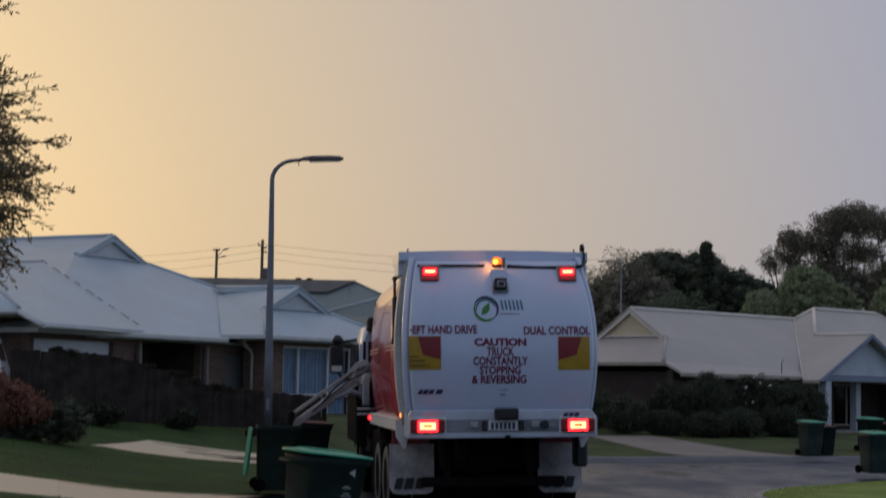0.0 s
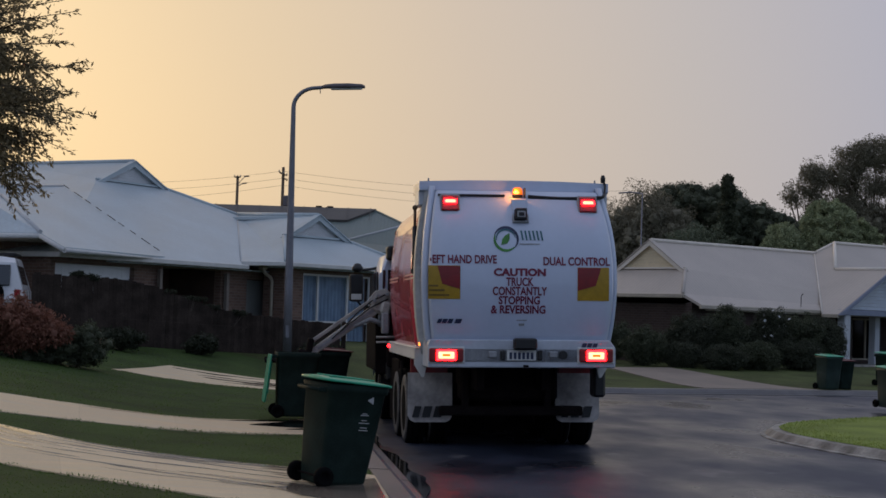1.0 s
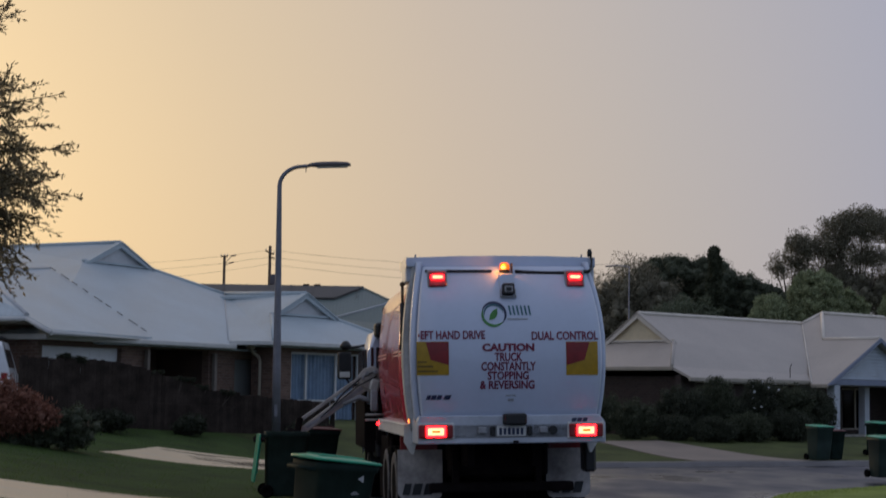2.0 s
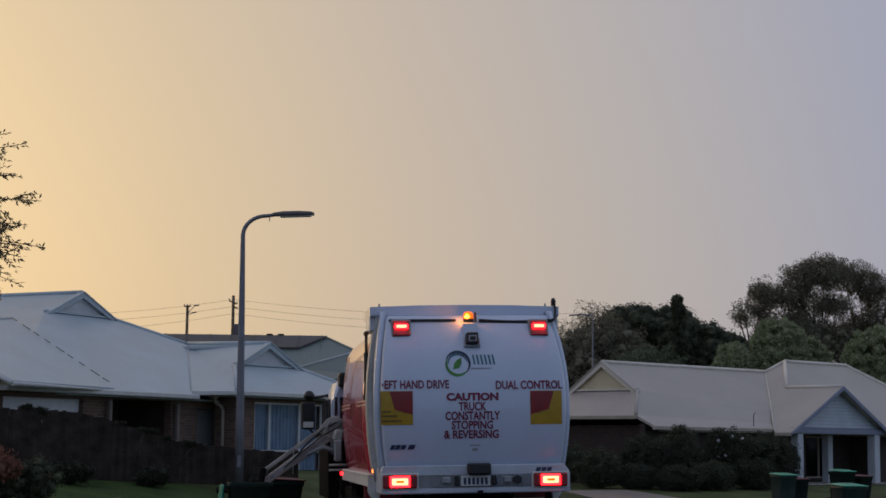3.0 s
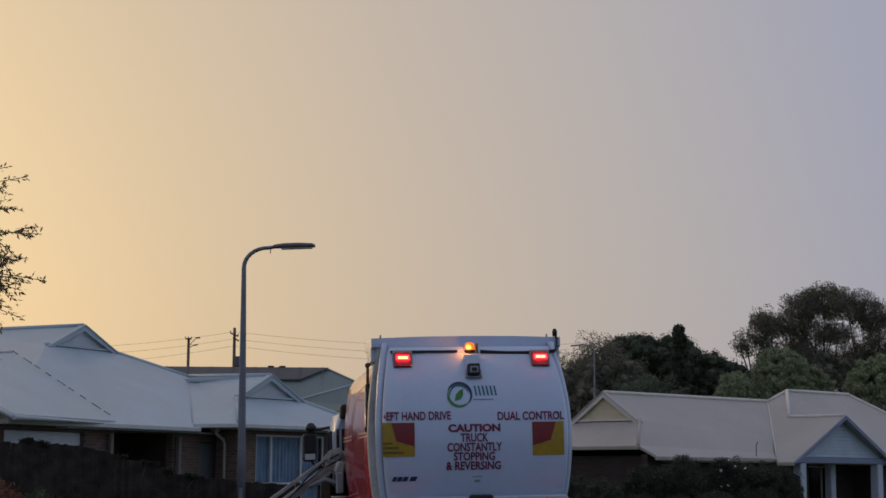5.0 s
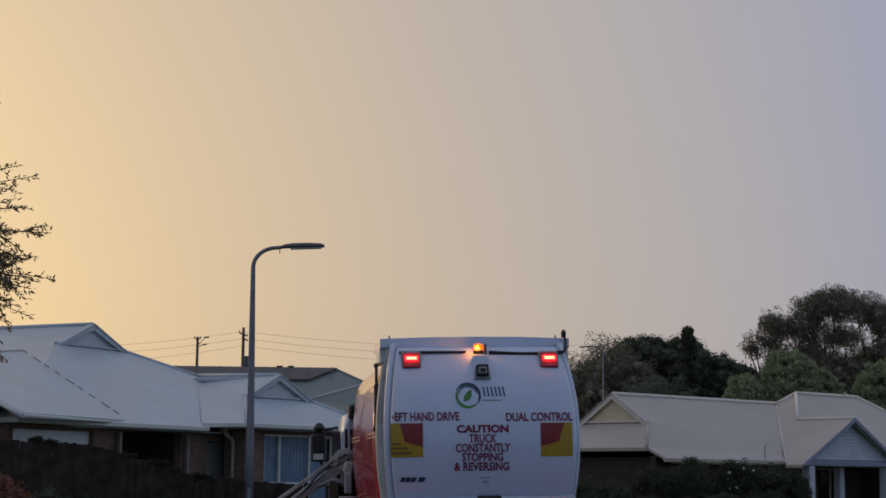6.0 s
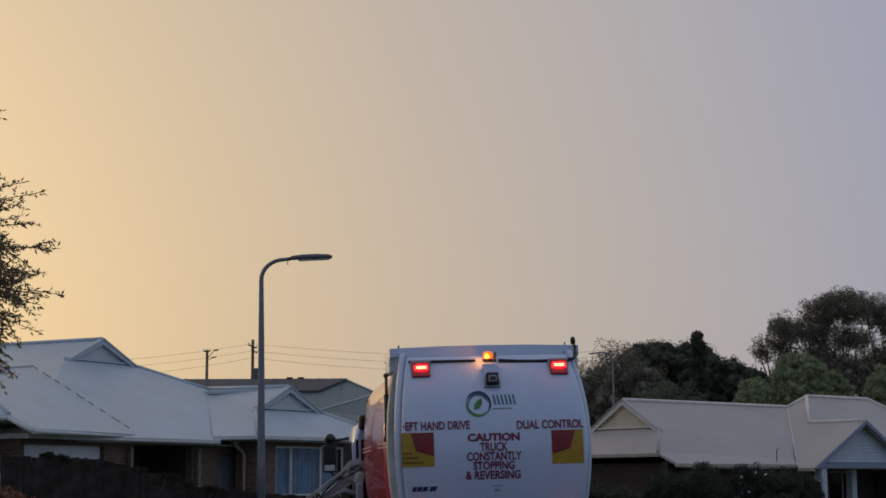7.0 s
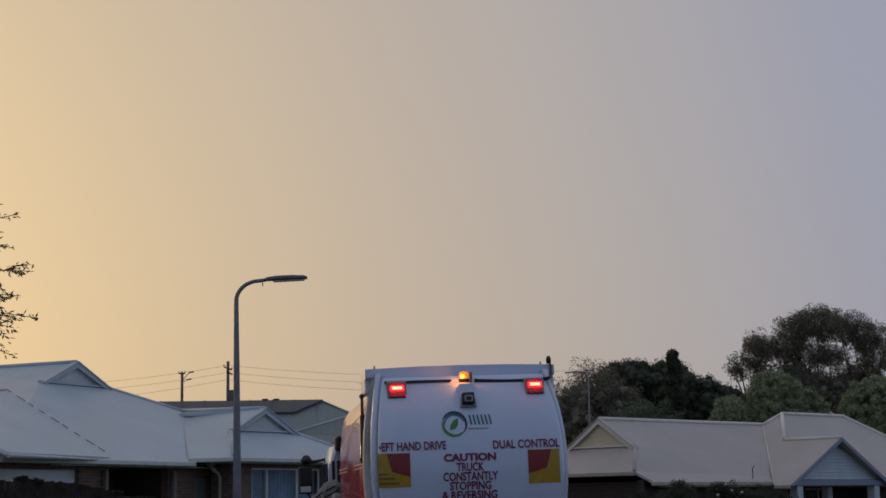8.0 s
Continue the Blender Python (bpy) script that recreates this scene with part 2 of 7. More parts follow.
M = dict(
    asphalt=wet_road("wet_asphalt"),
    water=mat("standing_water", (0.008, 0.008, 0.009), 0.06, vary=0.2, scale=3, fine=12, bump=0.0, specular=0.3, rough_span=0.03),
    lanterngrey=mat("dark_lantern_grey", (0.14, 0.12, 0.13), 0.5, vary=0.15, scale=4, fine=30, bump=0.05),
    concrete=mat("damp_concrete", (0.68, 0.54, 0.355), 0.52, vary=0.22, scale=2.6, fine=40, bump=0.05, spread=0.05, rough_span=0.15, dirt=(0.54, 0.43, 0.285), stretch=(0.25, 1.6, 1)),
    pavers=mat("brown_concrete", (0.24, 0.195, 0.16), 0.6, vary=0.3, scale=1.1, fine=30, bump=0.15, spread=0.06),
    kerb=mat("kerb_concrete", (0.46, 0.43, 0.385), 0.75, vary=0.35, scale=2.5, fine=30, bump=0.5, spread=0.14, specular=0.25, dirt=(0.17, 0.16, 0.14)),
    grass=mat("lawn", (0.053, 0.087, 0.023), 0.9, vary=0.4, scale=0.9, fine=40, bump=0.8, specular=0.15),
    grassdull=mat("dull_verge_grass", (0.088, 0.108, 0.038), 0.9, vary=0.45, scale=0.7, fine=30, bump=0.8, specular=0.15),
    dusty=mat("dusty_tyre_wall", (0.16, 0.145, 0.13), 0.8, vary=0.5, scale=9, fine=50, bump=0.3),
    wetconcrete=mat("soaked_concrete", (0.24, 0.20, 0.16), 0.13, vary=0.4, scale=1.6, fine=30, bump=0.02, rough_span=0.08, stretch=(0.4, 1.2, 1)),
    kerbwet=mat("wet_kerb_concrete", (0.125, 0.12, 0.125), 0.45, vary=0.35, scale=1.5, fine=40, bump=0.3, spread=0.10),
    # corner lawn and its blades: lawn green lightened to stand for sky light
    grassskylit=mat("skylit_lawn", (0.25, 0.315, 0.075), 0.9, vary=0.3, scale=1.2, fine=40, bump=0.8, specular=0.15),
    bladesskylit=leaf_mat("skylit_grass_blades", (0.23, 0.29, 0.066), (0.31, 0.38, 0.10), 0.45),
    earth=mat("far_ground", (0.06, 0.075, 0.035), 0.95, vary=0.4, scale=0.05, fine=3, bump=0.3, specular=0.1),
    blades=leaf_mat("grass_blades", (0.095, 0.150, 0.036), (0.135, 0.20, 0.050), 0.6),
    white=mat("white_truck_paint", (0.515, 0.575, 0.71), 0.32, vary=0.05, scale=1.2, fine=14, bump=0.01, coat=0.5, stretch=(1.2, 1, 0.5)),
    bumperwhite=mat("weathered_white_paint", (0.50, 0.54, 0.61), 0.42, vary=0.16, scale=2.2, fine=18, bump=0.03, coat=0.2),
    whitedirty=mat("grimy_white_paint", (0.48, 0.48, 0.48), 0.5, vary=0.3, scale=2.5, fine=18, bump=0.05),
    red=mat("red_truck_paint", (0.52, 0.020, 0.058), 0.24, vary=0.12, scale=1.5, fine=12, bump=0.008, specular=0.5, coat=0.5),
    pinkstripe=mat("faded_pink_stripe", (0.55, 0.20, 0.20), 0.4, vary=0.2, scale=6, fine=30, bump=0),
    greypaint=mat("grey_steel_paint", (0.33, 0.34, 0.36), 0.45, vary=0.3, scale=3, fine=25, bump=0.08),
    black=mat("black_plastic", (0.010, 0.010, 0.011), 0.5, vary=0.3, scale=5, fine=50, bump=0.1),
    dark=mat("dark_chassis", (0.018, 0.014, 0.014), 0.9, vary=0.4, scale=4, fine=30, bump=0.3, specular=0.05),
    rubber=mat("tyre_rubber", (0.006, 0.006, 0.0065), 0.85, vary=0.3, scale=6, fine=60, bump=0.4, specular=0.05),
    steel=mat("worn_steel", (0.50, 0.475, 0.44), 0.55, metal=0.2, vary=0.35, scale=4, fine=35, bump=0.15),
    galv=mat("galvanised_steel", (0.21, 0.21, 0.24), 0.5, metal=0.45, vary=0.2, scale=3, fine=25, bump=0.06),
    rim=mat("painted_rim", (0.50, 0.49, 0.48), 0.35, metal=0.4, vary=0.3, scale=5, fine=30, bump=0.1),
    flap=mat("white_mudflap", (0.52, 0.48, 0.45), 0.65, vary=0.35, scale=3, fine=20, bump=0.1, dirt=(0.24, 0.22, 0.21)),
    fadedprint=mat("faded_brown_print", (0.17, 0.10, 0.012), 0.5, vary=0.3, scale=12, fine=60, bump=0),
    lettering=mat("dark_red_vinyl", (0.18, 0.010, 0.042), 0.5, vary=0.2, scale=6, fine=30, bump=0),
    navy=mat("navy_vinyl", (0.02, 0.03, 0.08), 0.5, vary=0.15, scale=6, fine=30, bump=0),
    teal=mat("teal_vinyl", (0.02, 0.12, 0.15), 0.5, vary=0.15, scale=6, fine=30, bump=0),
    leafgreen=mat("green_vinyl", (0.06, 0.25, 0.04), 0.5, vary=0.3, scale=9, fine=30, bump=0),
    yellow=mat("yellow_reflective", (0.42, 0.25, 0.008), 0.45, vary=0.2, scale=9, fine=60, bump=0.05),
    darkred=mat("red_reflective", (0.22, 0.008, 0.01), 0.4, vary=0.2, scale=9, fine=60, bump=0.05),
    redlens=mat("red_lens", (0.35, 0.01, 0.012), 0.2, vary=0.1, scale=9, fine=40, bump=0.05, coat=0.5),
    redlit=glow("lit_red_lamp", (1.0, 0.007, 0.010), 14.0),
    redhot=glow("lit_red_core", (1.0, 0.30, 0.13), 4.5),
    amberhot=glow("lit_amber_core", (1.0, 0.42, 0.08), 1.9),
    amberlit=glow("lit_amber_beacon", (1.0, 0.17, 0.008), 1.0),
    orangelit=glow("lit_marker", (1.0, 0.22, 0.03), 4.0),
    plate=mat("number_plate_white", (0.62, 0.62, 0.60), 0.4, vary=0.1, scale=9, fine=30, bump=0),
    glass=mat("dark_window_glass", (0.02, 0.025, 0.03), 0.08, vary=0.2, scale=1, fine=6, bump=0, specular=0.8),
    binbody=mat("dark_green_bin", (0.017, 0.031, 0.026), 0.68, vary=0.35, scale=4, fine=60, bump=0.1, spread=0.1, specular=0.08),
    # bin green lightened to stand for sky reflected on the far bins
    binsheen=mat("sky_sheen_green_bin", (0.030, 0.052, 0.044), 0.5, vary=0.3, scale=4, fine=60, bump=0.1, specular=0.3),
    binlid=mat("green_bin_lid", (0.022, 0.37, 0.21), 0.4, vary=0.25, scale=4, fine=50, bump=0.1),
    redlid=mat("maroon_bin_lid", (0.11, 0.014, 0.018), 0.5, vary=0.25, scale=4, fine=50, bump=0.1),
    whiteprint=mat("white_print", (0.42, 0.43, 0.43), 0.6, vary=0.2, scale=20, fine=80, bump=0),
    roofblue=corrugated("pale_grey_roof", (0.45, 0.515, 0.545)),
    roofbeige=corrugated("beige_roof", (0.455, 0.40, 0.35)),
    roofgreen=corrugated("grey_green_roof", (0.15, 0.188, 0.176)),
    roofbrown=mat("brown_roof_panel", (0.11, 0.10, 0.092), 0.6, vary=0.2, scale=1, fine=12, bump=0.1),
    trimwhite=mat("white_trim", (0.66, 0.65, 0.62), 0.5, vary=0.12, scale=2, fine=20, bump=0.04),
    trimroof=mat("roof_capping", (0.50, 0.51, 0.52), 0.45, vary=0.1, scale=2, fine=20, bump=0.04),
    trimbeige=mat("beige_capping", (0.74, 0.67, 0.58), 0.5, vary=0.1, scale=2, fine=20, bump=0.04),
    trimpale=mat("pale_render", (0.55, 0.58, 0.62), 0.6, vary=0.12, scale=2, fine=20, bump=0.06),
    gablepale=mat("pale_blue_boards", (0.52, 0.57, 0.63), 0.6, vary=0.12, scale=2, fine=20, bump=0.05),
    trimcream=mat("cream_trim", (0.46, 0.40, 0.32), 0.55, vary=0.15, scale=2, fine=20, bump=0.04),
    trimblue=mat("grey_blue_trim", (0.22, 0.25, 0.34), 0.5, vary=0.12, scale=2, fine=20, bump=0.04),
    gable=mat("gable_boards", (0.62, 0.63, 0.64), 0.6, vary=0.15, scale=2, fine=20, bump=0.05),
    cream=mat("cream_boards", (0.72, 0.60, 0.40), 0.6, vary=0.12, scale=2, fine=20, bump=0.05),
    mortar=mat("mortar", (0.24, 0.20, 0.17), 0.9, vary=0.2, scale=3, fine=40, bump=0.3),
    brickdark=mat("dark_brick", (0.09, 0.05, 0.037), 0.85, vary=0.3, scale=2, fine=30, bump=0.3, spread=0.22),
    render=mat("grey_render", (0.17, 0.175, 0.165), 0.8, vary=0.15, scale=1.5, fine=30, bump=0.15),
    garagewhite=mat("white_garage_door", (0.80, 0.81, 0.83), 0.5, vary=0.08, scale=2, fine=20, bump=0.03),
    curtain=mat("blue_grey_curtain", (0.34, 0.42, 0.51), 0.9, vary=0.2, scale=3, fine=40, bump=0.1),
    paling=mat("dark_stained_fence", (0.054, 0.041, 0.034), 0.85, vary=0.45, scale=3, fine=25, bump=0.4, spread=0.18, specular=0.08),
    bark=mat("bark", (0.085, 0.065, 0.05), 0.9, vary=0.4, scale=5, fine=30, bump=0.8),
    wood=mat("weathered_pole_wood", (0.20, 0.135, 0.085), 0.85, vary=0.35, scale=4, fine=30, bump=0.4),
    wire=mat("cable", (0.06, 0.06, 0.06), 0.6, vary=0.1, scale=4, fine=20, bump=0),
    carwhite=mat("white_car_paint", (0.70, 0.71, 0.73), 0.28, vary=0.06, scale=1.2, fine=14, bump=0.0, coat=0.5),
    leafdark=leaf_mat("dark_foliage", (0.044, 0.052, 0.031), (0.10, 0.112, 0.067)),
    leafdeep=leaf_mat("deep_green_foliage", (0.020, 0.025, 0.014), (0.046, 0.052, 0.031)),
    leafhedge=leaf_mat("hedge_foliage", (0.034, 0.040, 0.026), (0.075, 0.083, 0.052)),
    leafmid=leaf_mat("mid_foliage", (0.085, 0.105, 0.066), (0.165, 0.19, 0.118), 0.15),
    leafgum=leaf_mat("gum_foliage", (0.125, 0.115, 0.080), (0.26, 0.235, 0.160), 0.2),
    leafbright=leaf_mat("fresh_foliage", (0.20, 0.23, 0.125), (0.34, 0.375, 0.205), 0.14),
    leafnear=leaf_mat("grey_green_leaves", (0.12, 0.10, 0.058), (0.42, 0.34, 0.20), 0.5),
    leafred=leaf_mat("russet_foliage", (0.12, 0.052, 0.033), (0.31, 0.14, 0.095)),
)


def brick_material(name, colour, mortar):
    """Courses of bricks seen from far off, with recessed joints."""
    m = mat(name, colour, 0.85, vary=0.2, scale=2, fine=30, bump=0)
    n, l = m.node_tree.nodes, m.node_tree.links
    b = n["Principled BSDF"]
    co, br, bp, mp, sep, cmb, add = (n.new("ShaderNode" + k) for k in ("TexCoord", "TexBrick", "Bump", "Mapping", "SeparateXYZ", "CombineXYZ", "Math"))
    br.inputs["Color1"].default_value, br.inputs["Color2"].default_value, br.inputs["Mortar"].default_value = (*colour, 1), (*(0.65 * c for c in colour), 1), (*mortar, 1)
    br.inputs["Scale"].default_value, br.inputs["Brick Width"].default_value, br.inputs["Row Height"].default_value, br.inputs["Mortar Size"].default_value = 1.0, 0.24, 0.086, 0.006
    l.new(co.outputs["Object"], sep.inputs[0])
    l.new(sep.outputs["X"], add.inputs[0])
    l.new(sep.outputs["Y"], add.inputs[1])
    l.new(add.outputs[0], cmb.inputs["X"])
    l.new(sep.outputs["Z"], cmb.inputs["Y"])
    l.new(cmb.outputs[0], br.inputs["Vector"])
    l.new(br.outputs["Color"], b.inputs["Base Color"])
    l.new(br.outputs["Fac"], bp.inputs["Height"])
    bp.invert = True
    bp.inputs["Strength"].default_value, bp.inputs["Distance"].default_value = 0.5, 0.01
    l.new(bp.outputs[0], b.inputs["Normal"])
    return m


M["brickface"] = brick_material("brick_courses", (0.19, 0.113, 0.084), (0.21, 0.17, 0.14))
M["brickbrown"] = brick_material("brown_brick_courses", (0.055, 0.033, 0.027), (0.07, 0.06, 0.053))
pane = bpy.data.materials.new("window_pane")
pane.use_nodes = True
pb = pane.node_tree.nodes["Principled BSDF"]
pb.inputs["Base Color"].default_value = (0.85, 0.9, 0.95, 1)
pb.inputs["Transmission Weight"].default_value, pb.inputs["Roughness"].default_value, pb.inputs["IOR"].default_value = 1.0, 0.03, 1.1
M["paneglass"] = pane

# ---------------------------------------------------------------- shapes
def thing(name, label, category, m=None, group="", kind=""):
    """An Empty at the base of a thing, which parents its parts."""
    ob = tagged(new(name), label, category, group, kind)
    if m is not None:
        ob.matrix_world = m
    return ob


def part(name, bm, material, parent=None, label=""):
    me = bpy.data.meshes.new(name)
    bm.to_mesh(me)
    bm.free()
    me.materials.append(material)
    ob = new(name, me)
    ob.parent = parent
    if label:
        ob["label"] = label
    return ob


def raw(name, verts, faces, material, parent=None, label="", smooth=False):
    me = bpy.data.meshes.new(name)
    me.from_pydata([tuple(v) for v in verts], [], [tuple(q) for q in faces])
    me.materials.append(material)
    if smooth:
        for p in me.polygons:
            p.use_smooth = True
    ob = new(name, me)
    ob.parent = parent
    if label:
        ob["label"] = label
    return ob


def box(sx, sy, sz, m=None, bevel=0.0, bm=None, seg=1):
    """A box with its centre at m's origin, its edges rounded by bevel."""
    out = bmesh.new()
    bmesh.ops.create_cube(out, size=1.0)
    bmesh.ops.scale(out, vec=(sx, sy, sz), verts=out.verts)
    if bevel:
        bmesh.ops.bevel(out, geom=list(out.edges), offset=min(bevel, min(sx, sy, sz) * 0.45), segments=seg, affect='EDGES', profile=0.5)
    if m is not None:
        out.transform(m)
    return join(bm, out)


def join(bm, other):
    if bm is None:
        return other
    me = bpy.data.meshes.new("tmp")
    other.to_mesh(me)
    other.free()
    bm.from_mesh(me)
    bpy.data.meshes.remove(me)
    return bm


def tube(points, radii, sides=10, bm=None, caps=True):
    """A round bar through the points, with a radius at each."""
    out = bmesh.new()
    pts = [Vector(p) for p in points]
    if not hasattr(radii, "__len__"):
        radii = [radii] * len(pts)
    rings = []
    side = None
    for i, p in enumerate(pts):
        d = (pts[min(i + 1, len(pts) - 1)] - pts[max(i - 1, 0)]).normalized()
        if side is None:
            side = d.orthogonal().normalized()
        side = (side - d * side.dot(d)).normalized()
        up = d.cross(side)
        rings.append([out.verts.new(p + (side * math.cos(a) + up * math.sin(a)) * radii[i])
                      for a in (2 * math.pi * k / sides for k in range(sides))])
    for a, b in zip(rings, rings[1:]):
        for k in range(sides):
            fc = out.faces.new((a[k], a[(k + 1) % sides], b[(k + 1) % sides], b[k]))
            fc.smooth = True
    if caps:
        out.faces.new(rings[0][::-1])
        out.faces.new(rings[-1])
    return join(bm, out)


def lathe(profile, axis='Z', sides=24, m=None, bm=None):
    """A turned body from (radius, height) pairs."""
    out = bmesh.new()
    rings = []
    for r, h in profile:
        rings.append([out.verts.new((r * math.cos(2 * math.pi * k / sides), r * math.sin(2 * math.pi * k / sides), h)) for k in range(sides)])
    for a, b in zip(rings, rings[1:]):
        for k in range(sides):
            fc = out.faces.new((a[k], a[(k + 1) % sides], b[(k + 1) % sides], b[k]))
            fc.smooth = True
    if profile[0][0] > 1e-4:
        out.faces.new(rings[0][::-1])
    if profile[-1][0] > 1e-4:
        out.faces.new(rings[-1])
    if axis == 'X':
        out.transform(pose(0, 0, 0, 0, 90, 0))
    elif axis == 'Y':
        out.transform(pose(0, 0, 0, -90, 0, 0))
    if m is not None:
        out.transform(m)
    return join(bm, out)


def prism(outline, depth, m=None, bevel=0.0, bm=None):
    """An outline in the x-z plane, given depth along +y."""
    out = bmesh.new()
    a = [out.verts.new((x, 0, z)) for x, z in outline]
    b = [out.verts.new((x, depth, z)) for x, z in outline]
    out.faces.new(a)
    out.faces.new(b[::-1])
    k = len(a)
    for i in range(k):
        out.faces.new((a[i], b[i], b[(i + 1) % k], a[(i + 1) % k]))
    bmesh.ops.recalc_face_normals(out, faces=out.faces)
    if bevel:
        bmesh.ops.bevel(out, geom=list(out.edges), offset=bevel, segments=1, affect='EDGES')
    if m is not None:
        out.transform(m)
    return join(bm, out)


def loft(sections, bm=None, closed=True, smooth=True, caps=True):
    """Joins equal rings of points."""
    out = bmesh.new()
    rings = [[out.verts.new(p) for p in s] for s in sections]
    k = len(rings[0])
    for a, b in zip(rings, rings[1:]):
        for i in range(k if closed else k - 1):
            fc = out.faces.new((a[i], a[(i + 1) % k], b[(i + 1) % k], b[i]))
            fc.smooth = smooth
    if caps and closed:
        out.faces.new(rings[0][::-1])
        out.faces.new(rings[-1])
    bmesh.ops.recalc_face_normals(out, faces=out.faces)
    return join(bm, out)


def lettering_mesh(words, size, bold=0.0, squeeze=1.0):
    """The words as a flat mesh in the x-z plane, centred at the origin."""
    cu = bpy.data.curves.new("words", 'FONT')
    cu.body, cu.size, cu.align_x, cu.align_y = words, size, 'CENTER', 'CENTER'
    cu.offset, cu.extrude, cu.resolution_u = bold, 0.0015, 3
    tmp = bpy.data.objects.new("words", cu)
    scene.collection.objects.link(tmp)
    bpy.context.view_layer.update()
    me = bpy.data.meshes.new_from_object(tmp.evaluated_get(bpy.context.evaluated_depsgraph_get()))
    bpy.data.objects.remove(tmp)
    out = bmesh.new()
    out.from_mesh(me)
    bpy.data.meshes.remove(me)
    for v in out.verts:
        x, y, z = v.co
        v.co = (x * squeeze, -z, y)
    return out


def scatter_leaves(name, centres, normals, size, material, parent, rng, slim=0.55, droop=0.3, kind="", lying=0.0, cores=None):
    """Many small leaves about the given points, in one mesh. lying: how far they lie flat on their clump; cores: (centres, radii) of the dense twiggy hearts."""
    n = len(centres)
    d = normals * (1 - lying) + rng.normal(0, 0.55, (n, 3))
    d[:, 2] -= droop
    d /= np.linalg.norm(d, axis=1, keepdims=True) + 1e-9
    side = np.cross(d, normals * lying + rng.normal(size=(n, 3)) * (1 - 0.6 * lying))
    side /= np.linalg.norm(side, axis=1, keepdims=True) + 1e-9
    s = (size * rng.uniform(0.6, 1.35, n))[:, None]
    a, c = centres, centres + d * s
    mid = centres + d * s * 0.45
    b1, b2 = mid + side * s * slim * 0.5, mid - side * s * slim * 0.5
    verts = np.stack([a, b1, c, b2], 1).reshape(-1, 3).tolist()
    faces = np.arange(4 * n).reshape(n, 4).tolist()
    if cores is not None:
        ball = bmesh.new()
        bmesh.ops.create_icosphere(ball, subdivisions=2, radius=1.0)
        bv = np.array([tuple(v.co) for v in ball.verts])
        bf = np.array([[v.index for v in f.verts] for f in ball.faces])
        ball.free()
        k, (cc, cr) = 4 * n, cores
        lumps = cc[:, None, :] + bv[None] * (cr[:, None, None] * rng.uniform(0.72, 1.12, (len(cc), len(bv), 1)))
        verts += lumps.reshape(-1, 3).tolist()
        faces += (k + bf[None] + (np.arange(len(cc)) * len(bv))[:, None, None]).reshape(-1, 3).tolist()
    me = bpy.data.meshes.new(name)
    me.from_pydata(verts, [], faces)
    me.materials.append(material)
    ob = new(name, me)
    ob.parent = parent
    if kind:
        ob["kind"] = kind
    return ob

# ---------------------------------------------------------------- ground and road
def smooth(a, b, x):
    t = min(1.0, max(0.0, (x - a) / (b - a)))
    return t * t * (3 - 2 * t)


def bezier(a, b, c, d, n):
    a, b, c, d = (Vector(v) for v in (a, b, c, d))
    return [((1 - t) ** 3) * a + 3 * t * (1 - t) ** 2 * b + 3 * t * t * (1 - t) * c + t ** 3 * d for t in (k / n for k in range(n + 1))]


def dense(points, step):
    out = []
    for a, b in zip(points, points[1:]):
        k = max(1, int((b - a).length / step))
        out += [a + (b - a) * (i / k) for i in range(k)]
    return out + [points[-1]]


# outer edge of the road: straight past the truck, then round to the right
outer = [Vector((2.95, -12)), Vector((-1.75, 31))] + bezier((-1.75, 31), (-2.35, 36.5), (0.2, 39.9), (4.0, 41.8), 14)[1:] + [Vector((70, 74.7))]
outer = dense(outer, 1.0)
# inner edge: the grassed corner
inner = [Vector((8.6, -12)), Vector((8.0, 18.6)), Vector((6.75, 21.6))] + bezier((6.08, 23.0), (4.93, 26.2), (4.93, 28.4), (6.55, 30.6), 14) + [Vector((8.73, 33.1)), Vector((14, 38.2)), Vector((70, 66.4))]
inner = dense(inner, 0.8)


def normals_of(line):
    out = []
    for i in range(len(line)):
        d = (line[min(i + 1, len(line) - 1)] - line[max(i - 1, 0)]).normalized()
        out.append(Vector((-d.y, d.x)))
    return out


outer_n, inner_n = normals_of(outer), normals_of(inner)


def lawn_z(x, y, d):
    """Height of the lawn d metres outside the road: a level verge, then a gentle rise to the houses on the west side."""
    west = 1.0 - smooth(-2.5, 4.0, x)
    far = smooth(16, 24, y)
    return 0.12 + far * (west * 0.78 * smooth(1.5, 8.5, d) + (1 - west) * 0.34 * smooth(1.0, 9.0, d))


def road_distance(x, y):
    p = Vector((x, y))
    return min((q - p).length for q in outer)


def ground_z(x, y):
    return lawn_z(x, y, road_distance(x, y))


# far ground reaching the horizon
R = 2500
raw("ground", [(-R, -R, -0.12), (R, -R, -0.12), (R, R, -0.12), (-R, R, -0.12)], [(0, 1, 2, 3)], M["earth"])
tagged(bpy.data.objects["ground"], "dull green open ground reaching the horizon", "ground", kind="structure")

# asphalt, cambered a little
bm = bmesh.new()
ro = [outer[int(k * (len(outer) - 1) / 159)] for k in range(160)]
ri = [inner[int(k * (len(inner) - 1) / 159)] for k in range(160)]
grid = []
for a, b in zip(ro, ri):
    grid.append([bm.verts.new((*(a + (b - a) * (j / 8)), 0.05 * math.sin(math.pi * j / 8) - 0.004)) for j in range(9)])
for a, b in zip(grid, grid[1:]):
    for j in range(8):
        try:
            bm.faces.new((a[j], a[j + 1], b[j + 1], b[j]))
        except ValueError:
            pass
road = part("road", bm, M["asphalt"])
